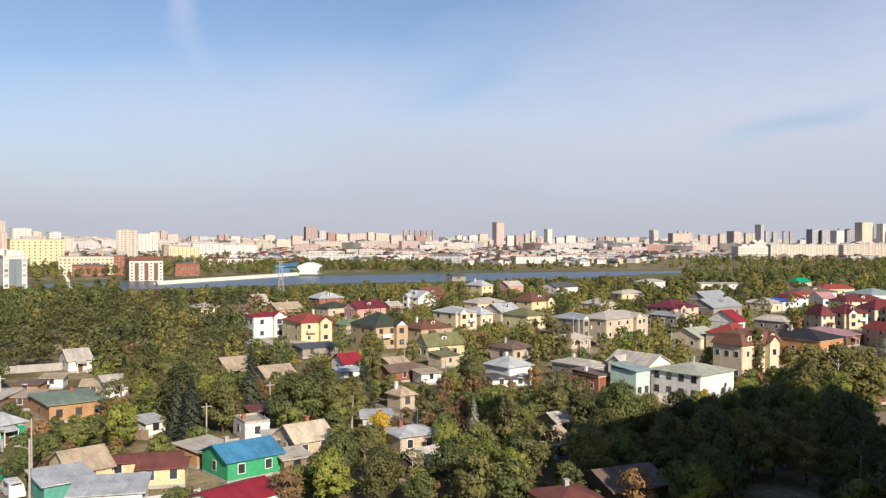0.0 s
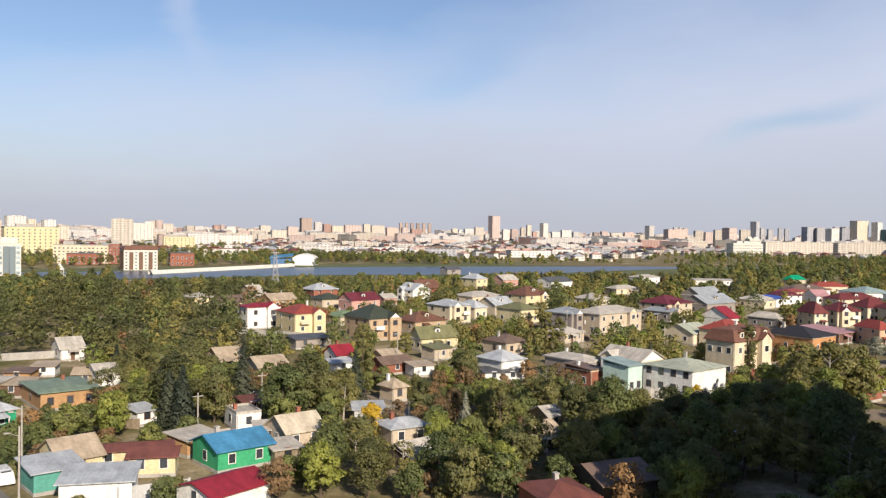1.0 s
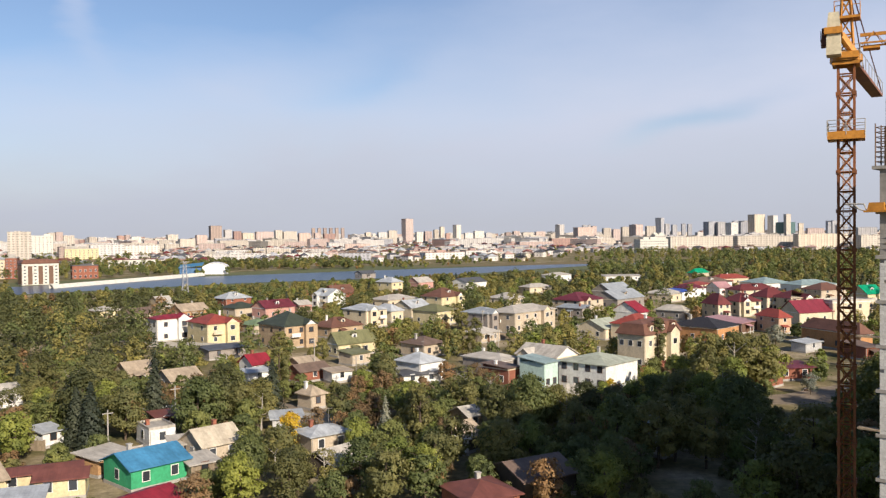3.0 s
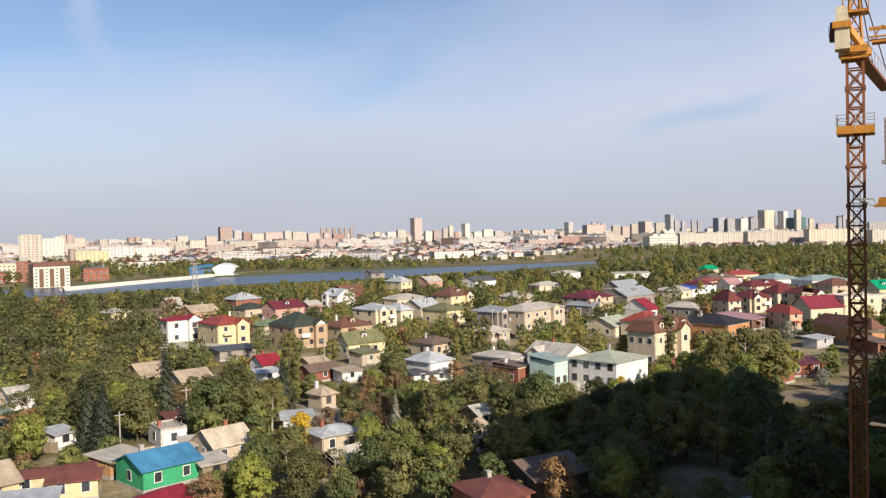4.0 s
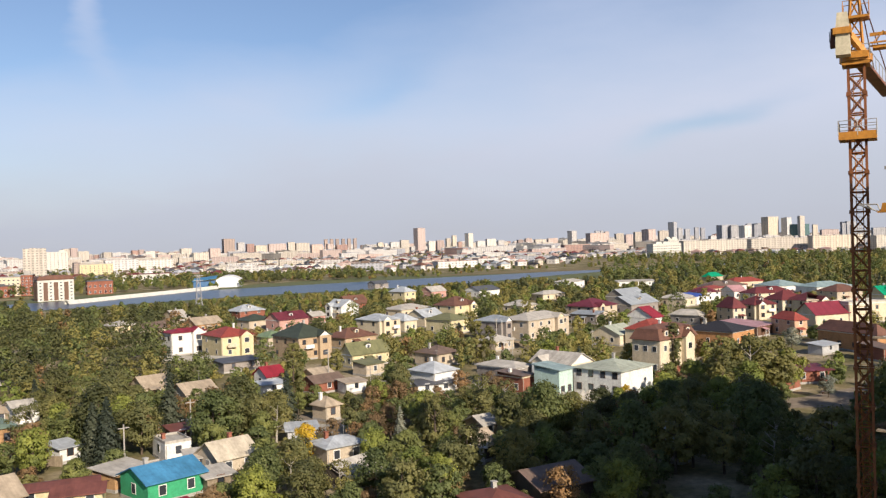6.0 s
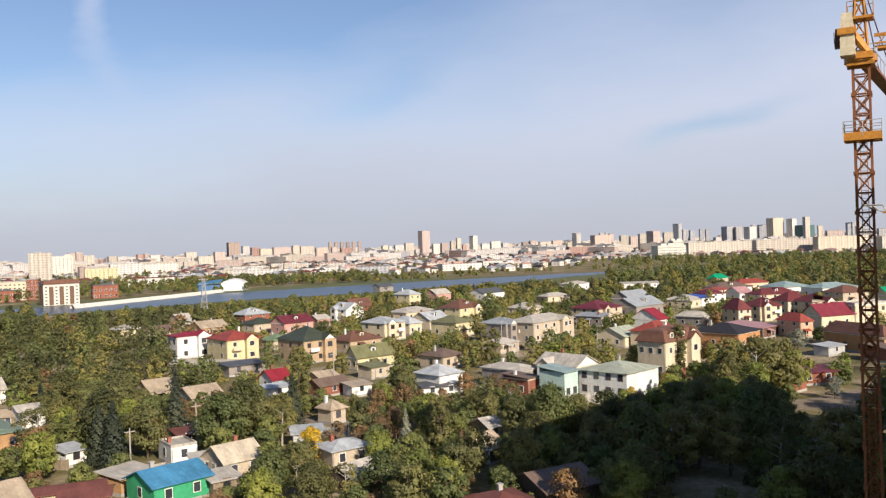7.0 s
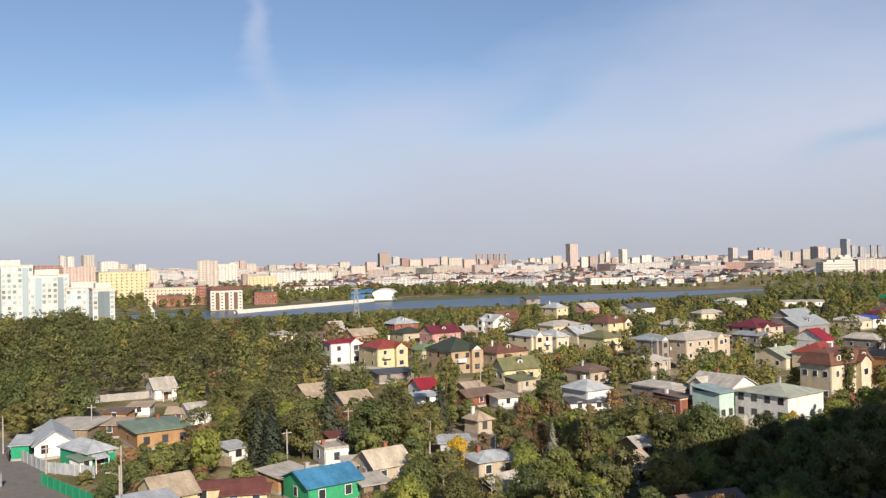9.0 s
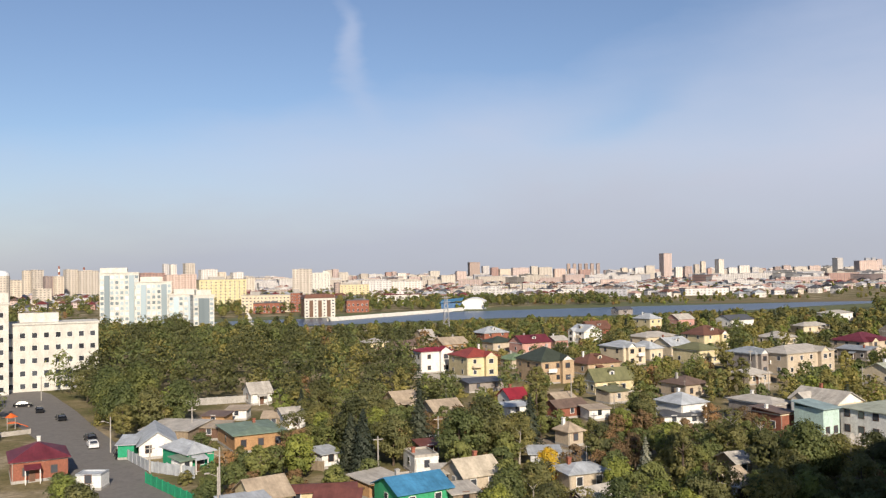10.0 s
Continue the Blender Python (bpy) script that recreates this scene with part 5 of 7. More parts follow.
def far_object(x, y, turn, w, d, h, pitched, wall, roof, word):
    b, n = far_shape(x, y, turn, w, d, h, pitched, wall, roof, word)
    me = b.mesh("far_building")
    me.materials.append(MATS[wall])
    me.materials.append(MATS[roof])
    me.polygons.foreach_set("material_index", [0 if i < n else 1 for i in range(len(me.polygons))])
    ob = new("far_building", me)
    ob.matrix_basis = pose(x, y, 0, 0, 0, turn)
    tone = wall.replace("far_", "")
    rt = roof.split("_")[0].replace("far", "white")
    return tagged(ob, f"distant {tone} {word} with a {rt} roof" if not pitched else f"distant {tone} house with a pitched {rt} roof", "building", "distant town")


def polar(az, dist):
    a = radians(az)
    return -math.sin(a) * dist, math.cos(a) * dist


for i in range(2300):
    az = rng.uniform(-42, 44)
    near = 930 if az > -14 else 1250
    if az > 12:
        near = 900
    dist = near + rng.random() ** 1.1 * 1900
    x, y = polar(az, dist)
    w = rng.uniform(7, 14)
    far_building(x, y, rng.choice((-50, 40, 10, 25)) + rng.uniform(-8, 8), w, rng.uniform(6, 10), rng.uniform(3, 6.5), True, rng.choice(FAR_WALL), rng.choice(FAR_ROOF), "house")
for i in range(460):
    az = rng.uniform(-42, 44)
    dist = rng.uniform(1650, 3900)
    x, y = polar(az, dist)
    h = rng.uniform(11, 19) + (dist - 1650) * 0.005
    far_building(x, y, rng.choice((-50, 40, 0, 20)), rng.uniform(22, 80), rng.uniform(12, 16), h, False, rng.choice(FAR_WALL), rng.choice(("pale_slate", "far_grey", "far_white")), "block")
for i in range(60):
    az = rng.uniform(-40, 34)
    dist = rng.uniform(1000, 1600) if az > -12 else rng.uniform(1300, 1800)
    x, y = polar(az, dist)
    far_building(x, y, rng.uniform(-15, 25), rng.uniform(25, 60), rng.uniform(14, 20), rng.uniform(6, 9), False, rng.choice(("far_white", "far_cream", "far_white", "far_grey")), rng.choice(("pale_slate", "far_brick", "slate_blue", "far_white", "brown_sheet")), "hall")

FAR.sort(key=lambda q: math.hypot(q[0], q[1]))
for spec in FAR[:290]:
    far_object(*spec)
# the rest of the town lies too far off to be picked apart
names = sorted({q[7] for q in FAR[290:]} | {q[8] for q in FAR[290:]})
joined, index = Bits(), []
for spec in FAR[290:]:
    b, n = far_shape(*spec)
    m = pose(spec[0], spec[1], 0, 0, 0, spec[2])
    k = len(joined.v)
    joined.v += [tuple(m @ Vector(p)) for p in b.v]
    joined.f += [tuple(k + i for i in f) for f in b.f]
    index += [names.index(spec[7] if i < n else spec[8]) for i in range(len(b.f))]
me = bpy.data.meshes.new("far_town")
me.from_pydata(joined.v, [], joined.f)
me.update()
for q in names:
    me.materials.append(MATS[q])
me.polygons.foreach_set("material_index", index)
tagged(new("far_town", me), "hazy distant town of pale blocks and small houses", "town", "", "stuff")


def smokestack(x, y, h):
    ob = thing("smokestack", "tall tapered smokestack with red and white bands", "chimney", x, y, group="smokestacks")
    for k in range(8):
        z0, z1 = h * k / 8, h * (k + 1) / 8
        part("band", Bits().bar((0, 0, z0 - (0.1 if k == 0 else 0)), (0, 0, z1), 4.6 - 0.34 * k, 12, 4.6 - 0.34 * (k + 1)), "brick_red" if k % 2 else "white_wash", ob)


def domed_hall(x, y, h, r):
    ob = thing("domed_hall", "pale round hall under a shallow white dome", "building", x, y)
    part("wall", Bits().bar((0, 0, -0.1), (0, 0, h - r * 0.7), r, 24), "far_cream", ob)
    b = Bits()
    for k in range(6):
        a0, a1 = math.pi / 2 * k / 6, math.pi / 2 * (k + 1) / 6
        b.bar((0, 0, h - r * 0.7 + r * 0.7 * math.sin(a0)), (0, 0, h - r * 0.7 + r * 0.7 * math.sin(a1)), r * math.cos(a0), 24, max(0.1, r * math.cos(a1)))
    part("dome", b, "white_metal", ob)


smokestack(-1451, 2036, 64)
smokestack(-1400, 2071, 60)
domed_hall(-718, 898, 42, 9.5)

# ---------------------------------------------------------------- trees


def cards(centres, size, rng, out=None):
    """Leaf cards: one small bent quad at each centre, turned at random."""
    n = len(centres)
    nrm = rng.normal(size=(n, 3))
    nrm /= np.linalg.norm(nrm, axis=1)[:, None]
    if out is not None:
        nrm = nrm * 0.58 + out
    nrm[:, 2] += 0.15
    nrm /= np.linalg.norm(nrm, axis=1)[:, None]
    t = np.cross(nrm, rng.normal(size=(n, 3)))
    t /= np.linalg.norm(t, axis=1)[:, None] + 1e-9
    b = np.cross(nrm, t)
    s = size * rng.uniform(0.6, 1.3, (n, 1))
    q = np.stack([centres - t * s, centres - b * s * 0.6, centres + t * s, centres + b * s * 0.6], 1)
    return q.reshape(-1, 3)


def crown_points(kind, h, r, clumps, per, rng):
    """Where the leaves of a crown are and which way they face: clumps along limbs, uneven, with gaps."""
    pts, way = [], []
    if kind == "fir":
        for k in range(clumps):
            z = (k + 0.5) / clumps
            rad = r * (1 - z) ** 0.85 + 0.12
            m = int(per * (0.35 + 1.3 * (1 - z)))
            a = rng.uniform(0, 2 * np.pi, m)
            lobes = 0.72 + 0.28 * np.cos(a * 6 + k * 1.7)
            q = rad * lobes * rng.uniform(0.25, 1.0, m) ** 0.6
            pts.append(np.stack([np.cos(a) * q, np.sin(a) * q, 0.06 * h + z * h * 0.94 - q * 0.28 + rng.normal(0, 0.06, m)], 1))
            way.append(np.stack([np.cos(a) * 0.8, np.sin(a) * 0.8, np.full(m, 0.5)], 1))
        return np.concatenate(pts), np.concatenate(way)
    lo = {"round": 0.24, "poplar": 0.12, "bush": 0.02, "birch": 0.28}[kind]
    for k in range(clumps):
        z = rng.uniform(0, 1)
        prof = {"round": math.sin(math.pi * min(1, z * 0.85 + 0.12)) ** 0.7, "poplar": 0.35 + 0.65 * math.sin(math.pi * (z * 0.8 + 0.12)),
                "bush": math.cos(z * 1.4) ** 0.6, "birch": 0.35 + 0.65 * math.sin(math.pi * (z * 0.85 + 0.08))}[kind]
        a = rng.uniform(0, 2 * math.pi)
        q = r * prof * rng.uniform(0.3, 1.0) ** 0.5 * (0.8 + 0.25 * math.sin(3 * a + 2 * h))
        c = np.array([math.cos(a) * q, math.sin(a) * q, h * (lo + (0.95 - lo) * z)])
        s = r * rng.uniform(0.17, 0.40)
        d = rng.normal(size=(per, 3))
        d /= np.linalg.norm(d, axis=1)[:, None]
        d[:, 2] = np.abs(d[:, 2]) * np.where(rng.random(per) < 0.72, 1, -1)
        pts.append(c + d * (s * rng.uniform(0.55, 1.08, (per, 1))) * np.array([1, 1, 0.8]))
        way.append(d)
    return np.concatenate(pts), np.concatenate(way)


def outward(pts, way, h):
    """Directions away from the heart of a crown and of each clump, so that lit and shaded sides differ."""
    q = pts - np.array([0, 0, h * 0.5])
    q = q * np.array([1, 1, 0.7])
    return 0.6 * q / (np.linalg.norm(q, axis=1)[:, None] + 1e-6) + 0.85 * way


def quads_mesh(name, v, material):
    n = len(v) // 4
    me = bpy.data.meshes.new(name)
    me.vertices.add(len(v))
    me.vertices.foreach_set("co", np.asarray(v, dtype=np.float32).ravel())
    me.loops.add(4 * n)
    me.loops.foreach_set("vertex_index", np.arange(4 * n, dtype=np.int32))
    me.polygons.add(n)
    me.polygons.foreach_set("loop_start", np.arange(0, 4 * n, 4, dtype=np.int32))
    me.polygons.foreach_set("loop_total", np.full(n, 4, dtype=np.int32))
    me.update()
    me.validate()
    me.materials.append(MATS[material])
    return me


def trunk_bits(kind, h, r, rng):
    b = Bits()
    lean = rng.uniform(-0.04, 0.04, 2)
    top = np.array([lean[0] * h, lean[1] * h, h * (0.86 if kind != "bush" else 0.4)])
    base = 0.024 * h + 0.02
    mid = top * 0.5 + np.array([rng.uniform(-0.1, 0.1), rng.uniform(-0.1, 0.1), 0])
    b.bar((0, 0, -0.1), mid, base, 6, base * 0.65)
    b.bar(mid, top, base * 0.65, 5, base * 0.15)
    if kind != "fir":
        for k in range(7):
            z = rng.uniform(0.28, 0.75)
            a = k * 2.4 + rng.uniform(-0.4, 0.4)
            s = np.array([top[0] * z, top[1] * z, h * z])
            e = s + np.array([math.cos(a) * r * 0.75, math.sin(a) * r * 0.75, h * rng.uniform(0.08, 0.2)])
            b.bar(s, e, base * 0.32, 4, base * 0.08)
    return b


nrng = np.random.default_rng(5)
SPECIES = {
    # name: kind, height, radius, clumps, leaves a clump, leaf size, foliage, bark, label
    "apple": ("round", 5.4, 2.5, 46, 56, 0.17, "leaf_green", "bark", "leafy green garden tree"),
    "elm": ("round", 8.6, 3.5, 70, 56, 0.20, "leaf_olive", "bark", "broad olive-green garden tree"),
    "maple": ("round", 7.2, 2.9, 60, 56, 0.18, "leaf_bright", "bark", "bright green leafy garden tree"),
    "willow": ("round", 10.4, 4.2, 88, 56, 0.22, "leaf_green", "bark", "tall full-crowned green tree"),
    "ash": ("round", 9.6, 3.9, 70, 56, 0.20, "leaf_deep", "bark", "tall dark green broad-crowned tree"),
    "poplar": ("poplar", 12.5, 2.3, 66, 56, 0.20, "leaf_olive", "bark", "slender upright poplar tree in leaf"),
    "birch": ("birch", 9.2, 2.6, 46, 40, 0.16, "leaf_olive", "birch_bark", "thin-leaved birch with pale limbs"),
    "autumn_tree": ("round", 6.2, 2.6, 40, 48, 0.17, "leaf_autumn", "bark", "tree turning brown in autumn"),
    "yellow_tree": ("round", 6.0, 2.3, 40, 56, 0.17, "leaf_yellow", "bark", "small tree in yellow autumn leaf"),
    "silver_tree": ("round", 7.0, 3.0, 50, 56, 0.17, "leaf_silver", "bark", "silvery grey-leaved garden tree"),
    "shrub": ("bush", 2.8, 1.9, 30, 46, 0.15, "leaf_olive", "bark", "dense olive green garden shrub"),
    "rust_shrub": ("bush", 2.6, 1.8, 28, 46, 0.15, "leaf_autumn", "bark", "reddish brown autumn garden shrub"),
    "fir": ("fir", 10.5, 3.3, 28, 120, 0.21, "leaf_fir", "bark", "dark green garden fir tree"),
    "spruce": ("fir", 8.2, 2.2, 24, 90, 0.17, "leaf_silver", "bark", "silvery blue garden spruce tree"),
}
PROTO = {}
for _name, (_k, _h, _r, _c, _p, _s, _leaf, _bark, _label) in SPECIES.items():
    for _i in range(3 if _name in ("apple", "elm", "maple", "willow") else 2):
        _pts, _way = crown_points(_k, _h, _r, _c, _p, nrng)
        PROTO[_name, _i] = (quads_mesh("crown", cards(_pts, _s * 1.12, nrng, outward(_pts, _way, _h)), _leaf),
                            trunk_bits(_k, _h, _r, nrng).mesh("trunk"))
        PROTO[_name, _i][1].materials.append(MATS[_bark])
MASTER = {}


def tree(name, x, y, size=1.0, turn=0.0, i=0):
    word = {"yellow_tree": "tree", "silver_tree": "tree", "autumn_tree": "tree", "rust_shrub": "shrub", "apple": "fruit_tree", "ash": "tree", "maple": "tree", "elm": "tree", "willow": "tree"}.get(name, name)
    m = pose(x, y, 0, 0, 0, turn) @ Matrix.Scale(size, 4)
    if (name, i) not in MASTER:
        ob = thing(word, SPECIES[name][8], "shrub" if "shrub" in name else "tree", x, y, group="trees of the gardens")
        part("trunk", PROTO[name, i][1], None, ob)
        part("crown", PROTO[name, i][0], None, ob)
        MASTER[name, i] = ob
    else:
        ob = copy_thing(MASTER[name, i], pose(x, y, 0, 0, 0, turn))
    ob.scale = (size,) * 3
    return ob


KEEP = []      # other clear ground: x, y, radius


def on_line(x, y, line, w):
    for (x0, y0), (x1, y1) in zip(line, line[1:]):
        dx, dy = x1 - x0, y1 - y0
        t = max(0.0, min(1.0, ((x - x0) * dx + (y - y0) * dy) / (dx * dx + dy * dy)))
        if math.hypot(x - x0 - t * dx, y - y0 - t * dy) < w:
            return True
    return False


STREET = [(-46, 86), (-69, 112), (-93, 139.5), (-112, 158), (-131, 177), (-158, 201), (-190, 222)]
RIVER = [(-420, 430), (-250, 500), (-190, 540), (-100, 610), (0, 650), (140, 735), (230, 790)]


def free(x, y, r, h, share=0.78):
    """Room for a tree: off the walls, the street and the river, and not hiding houses or water from the camera."""
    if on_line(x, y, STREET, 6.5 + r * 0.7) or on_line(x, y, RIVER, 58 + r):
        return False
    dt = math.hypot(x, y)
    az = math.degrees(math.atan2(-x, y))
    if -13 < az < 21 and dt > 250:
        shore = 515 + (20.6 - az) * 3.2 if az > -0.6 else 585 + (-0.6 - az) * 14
        if h > 3.5 and dt * EYE / (EYE - h) > shore + 14:      # taller trees here would hide the water from the camera
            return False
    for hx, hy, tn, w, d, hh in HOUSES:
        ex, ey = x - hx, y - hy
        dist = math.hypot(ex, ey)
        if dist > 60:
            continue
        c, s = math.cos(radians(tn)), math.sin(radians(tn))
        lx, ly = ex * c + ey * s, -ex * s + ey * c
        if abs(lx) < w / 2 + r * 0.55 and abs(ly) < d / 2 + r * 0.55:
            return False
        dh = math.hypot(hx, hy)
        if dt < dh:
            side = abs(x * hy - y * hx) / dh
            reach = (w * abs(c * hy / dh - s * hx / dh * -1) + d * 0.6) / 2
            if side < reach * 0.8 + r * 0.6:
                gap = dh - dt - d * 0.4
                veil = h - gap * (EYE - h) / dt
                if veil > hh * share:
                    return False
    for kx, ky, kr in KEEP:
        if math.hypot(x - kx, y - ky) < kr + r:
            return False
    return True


# ---------------------------------------------------------------- tower crane
CX, CY = 39.35, 63.8


def tower_crane(x, y, turn):
    """Lattice mast, climbing platform, slewing top with machine house, jib and counter-jib."""
    ob = thing("tower_crane", "orange lattice tower crane beside the unfinished building", "crane", x, y, 0, turn)
    a, top = 0.58, 45.4
    base = Bits().box(-2.2, 2.2, -2.2, 2.2, -0.1, 0.8, 0.1)
    part("base_slab", base, "slab_concrete", ob)
    bay = 1.55
    n = int((top - 0.8) / bay)
    for sx in (-a, a):
        for sy in (-a, a):
            part("mast_leg", Bits().box(sx - 0.09, sx + 0.09, sy - 0.09, sy + 0.09, 0.8, top), "crane_rust", ob)
    for k in range(n):
        z0, z1 = 0.8 + k * bay, 0.8 + (k + 1) * bay
        for (p, q) in (((-a, -a), (a, -a)), ((a, -a), (a, a)), ((a, a), (-a, a)), ((-a, a), (-a, -a))):
            b = Bits()
            b.bar((*p, z0 + 0.05), (*q, z1 - 0.05), 0.055)
            b.bar((*q, z0 + 0.05), (*p, z1 - 0.05), 0.055)
            b.bar((*p, z1), (*q, z1), 0.06)
            part("mast_brace", b, "crane_rust", ob)
        if k % 2 == 0:
            for sx in (-a, a):
                for sy in (-a, a):
                    part("mast_joint", Bits().box(sx - 0.17, sx + 0.17, sy - 0.17, sy + 0.17, z1 - 0.14, z1 + 0.14), "crane_rust", ob)
    ladder = Bits()
    ladder.bar((-0.25, 0.3, 1), (-0.25, 0.3, top - 1), 0.03)
    ladder.bar((0.25, 0.3, 1), (0.25, 0.3, top - 1), 0.03)
    for k in range(140):
        ladder.bar((-0.25, 0.3, 1 + k * 0.31), (0.25, 0.3, 1 + k * 0.31), 0.018)
    part("ladder", ladder, "crane_yellow", ob)
    # climbing platform
    for zp, w in ((39.0, 1.35), (44.9, 1.0)):
        p = Bits()
        for q in ((-w, w, -w, -a - 0.15), (-w, w, a + 0.15, w), (-w, -a - 0.15, -a - 0.15, a + 0.15), (a + 0.15, w, -a - 0.15, a + 0.15)):
            p.box(*q, zp, zp + (0.62 if zp < 40 else 0.25))
        part("platform", p, "crane_yellow", ob)
        r = Bits()
        for sx in (-w, 0, w):
            for sy in (-w, 0, w):
                if sx or sy:
                    r.bar((sx, sy, zp + 0.3), (sx, sy, zp + 1.5), 0.03)
        for s in (-w, w):
            for zr in (1.0, 1.5):
                r.bar((-w, s, zp + zr), (w, s, zp + zr), 0.03)
                r.bar((s, -w, zp + zr), (s, w, zp + zr), 0.03)
        part("railing", r, "pole_grey", ob)
    part("slewing_ring", Bits().bar((0, 0, 45.2), (0, 0, 45.7), 1.2, 20).bar((0, 0, 45.7), (0, 0, 46.0), 1.0, 20), "crane_yellow", ob)
    # top tower, tapering
    t = Bits()
    for sx in (-0.55, 0.55):
        for sy in (-0.55, 0.55):
            t.bar((sx, sy, 45.85), (sx * 0.25, sy * 0.25, 53.05), 0.11)
    for k in range(5):
        f0, f1 = 1 - 0.75 * k / 5, 1 - 0.75 * (k + 1) / 5
        z0, z1 = 45.85 + 7.2 * k / 5, 45.85 + 7.2 * (k + 1) / 5
        c0, c1 = 0.55 * f0, 0.55 * f1
        for (p, q) in (((-1, -1), (1, -1)), ((1, -1), (1, 1)), ((1, 1), (-1, 1)), ((-1, 1), (-1, -1))):
            t.bar((p[0] * c0, p[1] * c0, z0), (q[0] * c1, q[1] * c1, z1), 0.06)
            t.bar((p[0] * c1, p[1] * c1, z1), (q[0] * c1, q[1] * c1, z1), 0.06)
    part("apex_tower", t, "crane_yellow", ob)
    part("apex_mast", Bits().bar((0, 0, 52.85), (0, 0, 55.05), 0.09), "crane_dark", ob)
    ap = Bits()
    ap.box(-0.85, 1.0, -0.8, 0.8, 48.55, 48.75)
    for sx in (-0.85, 1.0):
        for sy in (-0.8, 0.8):
            ap.bar((sx, sy, 48.75), (sx, sy, 49.95), 0.03)
    for sy in (-0.8, 0.8):
        ap.bar((-0.85, sy, 49.95), (1.0, sy, 49.95), 0.03)
    part("service_platform", ap, "crane_yellow", ob)
    # machine boxes towards the viewer
    hs = part("machine_house", Bits().box(-1.35, -0.3, -2.6, -1.2, 45.45, 47.05, 0.03).box(-1.32, -0.34, -2.55, -1.25, 47.55, 48.75, 0.12), "crane_cream", ob, "cream steel machine house")
    part("belt", Bits().box(-1.5, -0.2, -2.75, -1.05, 47.05, 47.55), "crane_yellow", hs)
    part("bracket", Bits().box(-0.5, 0.9, -1.3, -0.7, 45.35, 45.85).bar((-0.4, -1.0, 47.25), (0.6, -0.9, 45.65), 0.32), "crane_yellow", ob)
    cab = part("cab", Bits().box(-1.75, -1.36, -2.2, -1.2, 46.25, 47.65, 0.08), "crane_dark", ob, "dark glazed operator cab")
    part("cab_window", Bits().box(-1.79, -1.74, -2.0, -1.4, 46.65, 47.45), "pane_dark", cab)
    # jib towards the right: two chords, lattice between
    L = 40.0
    part("jib_chord", Bits().box(1.0, L, -0.08, 0.08, 47.1, 47.36), "crane_yellow", ob)
    for sy in (-0.7, 0.7):
        part("jib_chord", Bits().box(1.0, L, sy - 0.09, sy + 0.06, 46.4, 46.52), "crane_yellow", ob)
    for k in range(26):
        x0, x1 = 1.2 + k * 1.48, 1.2 + (k + 1) * 1.48
        b = Bits()
        for sy in (-0.7, 0.7):
            b.bar((x0, sy, 46.4), ((x0 + x1) / 2, 0, 47.45), 0.03)
            b.bar(((x0 + x1) / 2, 0, 47.45), (x1, sy, 46.4), 0.03)
        b.bar((x0, -0.7, 46.4), (x0, 0.7, 46.4), 0.03)
        part("jib_brace", b, "crane_yellow", ob)
    part("trolley", Bits().box(1.2, 2.4, -0.6, 0.6, 46.05, 46.25), "crane_yellow", ob)
    sign = part("sign_plate", Bits().box(4.2, 7.4, -0.24, -0.18, 47.6, 48.15), "crane_cream", ob, "pale name board with dark lettering bars")
    for k in range(5):
        part("lettering_bar", Bits().box(4.45 + k * 0.6, 4.85 + k * 0.6, -0.26, -0.24, 47.71, 48.05), "crane_dark", sign)
    # counter-jib running away from the viewer
    e = (2.3, 20.0)
    d = Vector((e[0], e[1], 0)).normalized()
    s = Vector((-d.y, d.x, 0))
    cj = Bits()
    p0, p1 = Vector((0.4, 0.8, 45.25)), Vector((e[0], e[1], 45.25))
    cj.solid([p0 - s * 0.5, p1 - s * 0.5, p1 + s * 0.5, p0 + s * 0.5], 0.25)
    part("counter_jib", cj, "crane_rust", ob)
    rl = Bits()
    for k in range(9):
        q = p0.lerp(p1, k / 8)
        for w in (-0.5, 0.5):
            rl.bar(q + s * w, q + s * w + Vector((0, 0, 1.1)), 0.03)
    for w in (-0.5, 0.5):
        rl.bar(p0 + s * w + Vector((0, 0, 1.1)), p1 + s * w + Vector((0, 0, 1.1)), 0.03)
    part("railing", rl, "pole_grey", ob)
    for w in (-0.6, 0.6):
        part("tie_rod", Bits().bar((0, 0, 52.55), p1 + s * w - d * 2, 0.05), "crane_dark", ob)
    part("tie_rod", Bits().bar((0, 0, 52.55), (26, 0, 47.75), 0.05), "crane_dark", ob)
    return ob


tower_crane(CX, CY, -33.0)

# ---------------------------------------------------------------- unfinished tower beside the crane
TX, TY, TURN = 38.6, 58.4, -48.0      # its near left corner; local x runs along the wall that is seen, y goes away


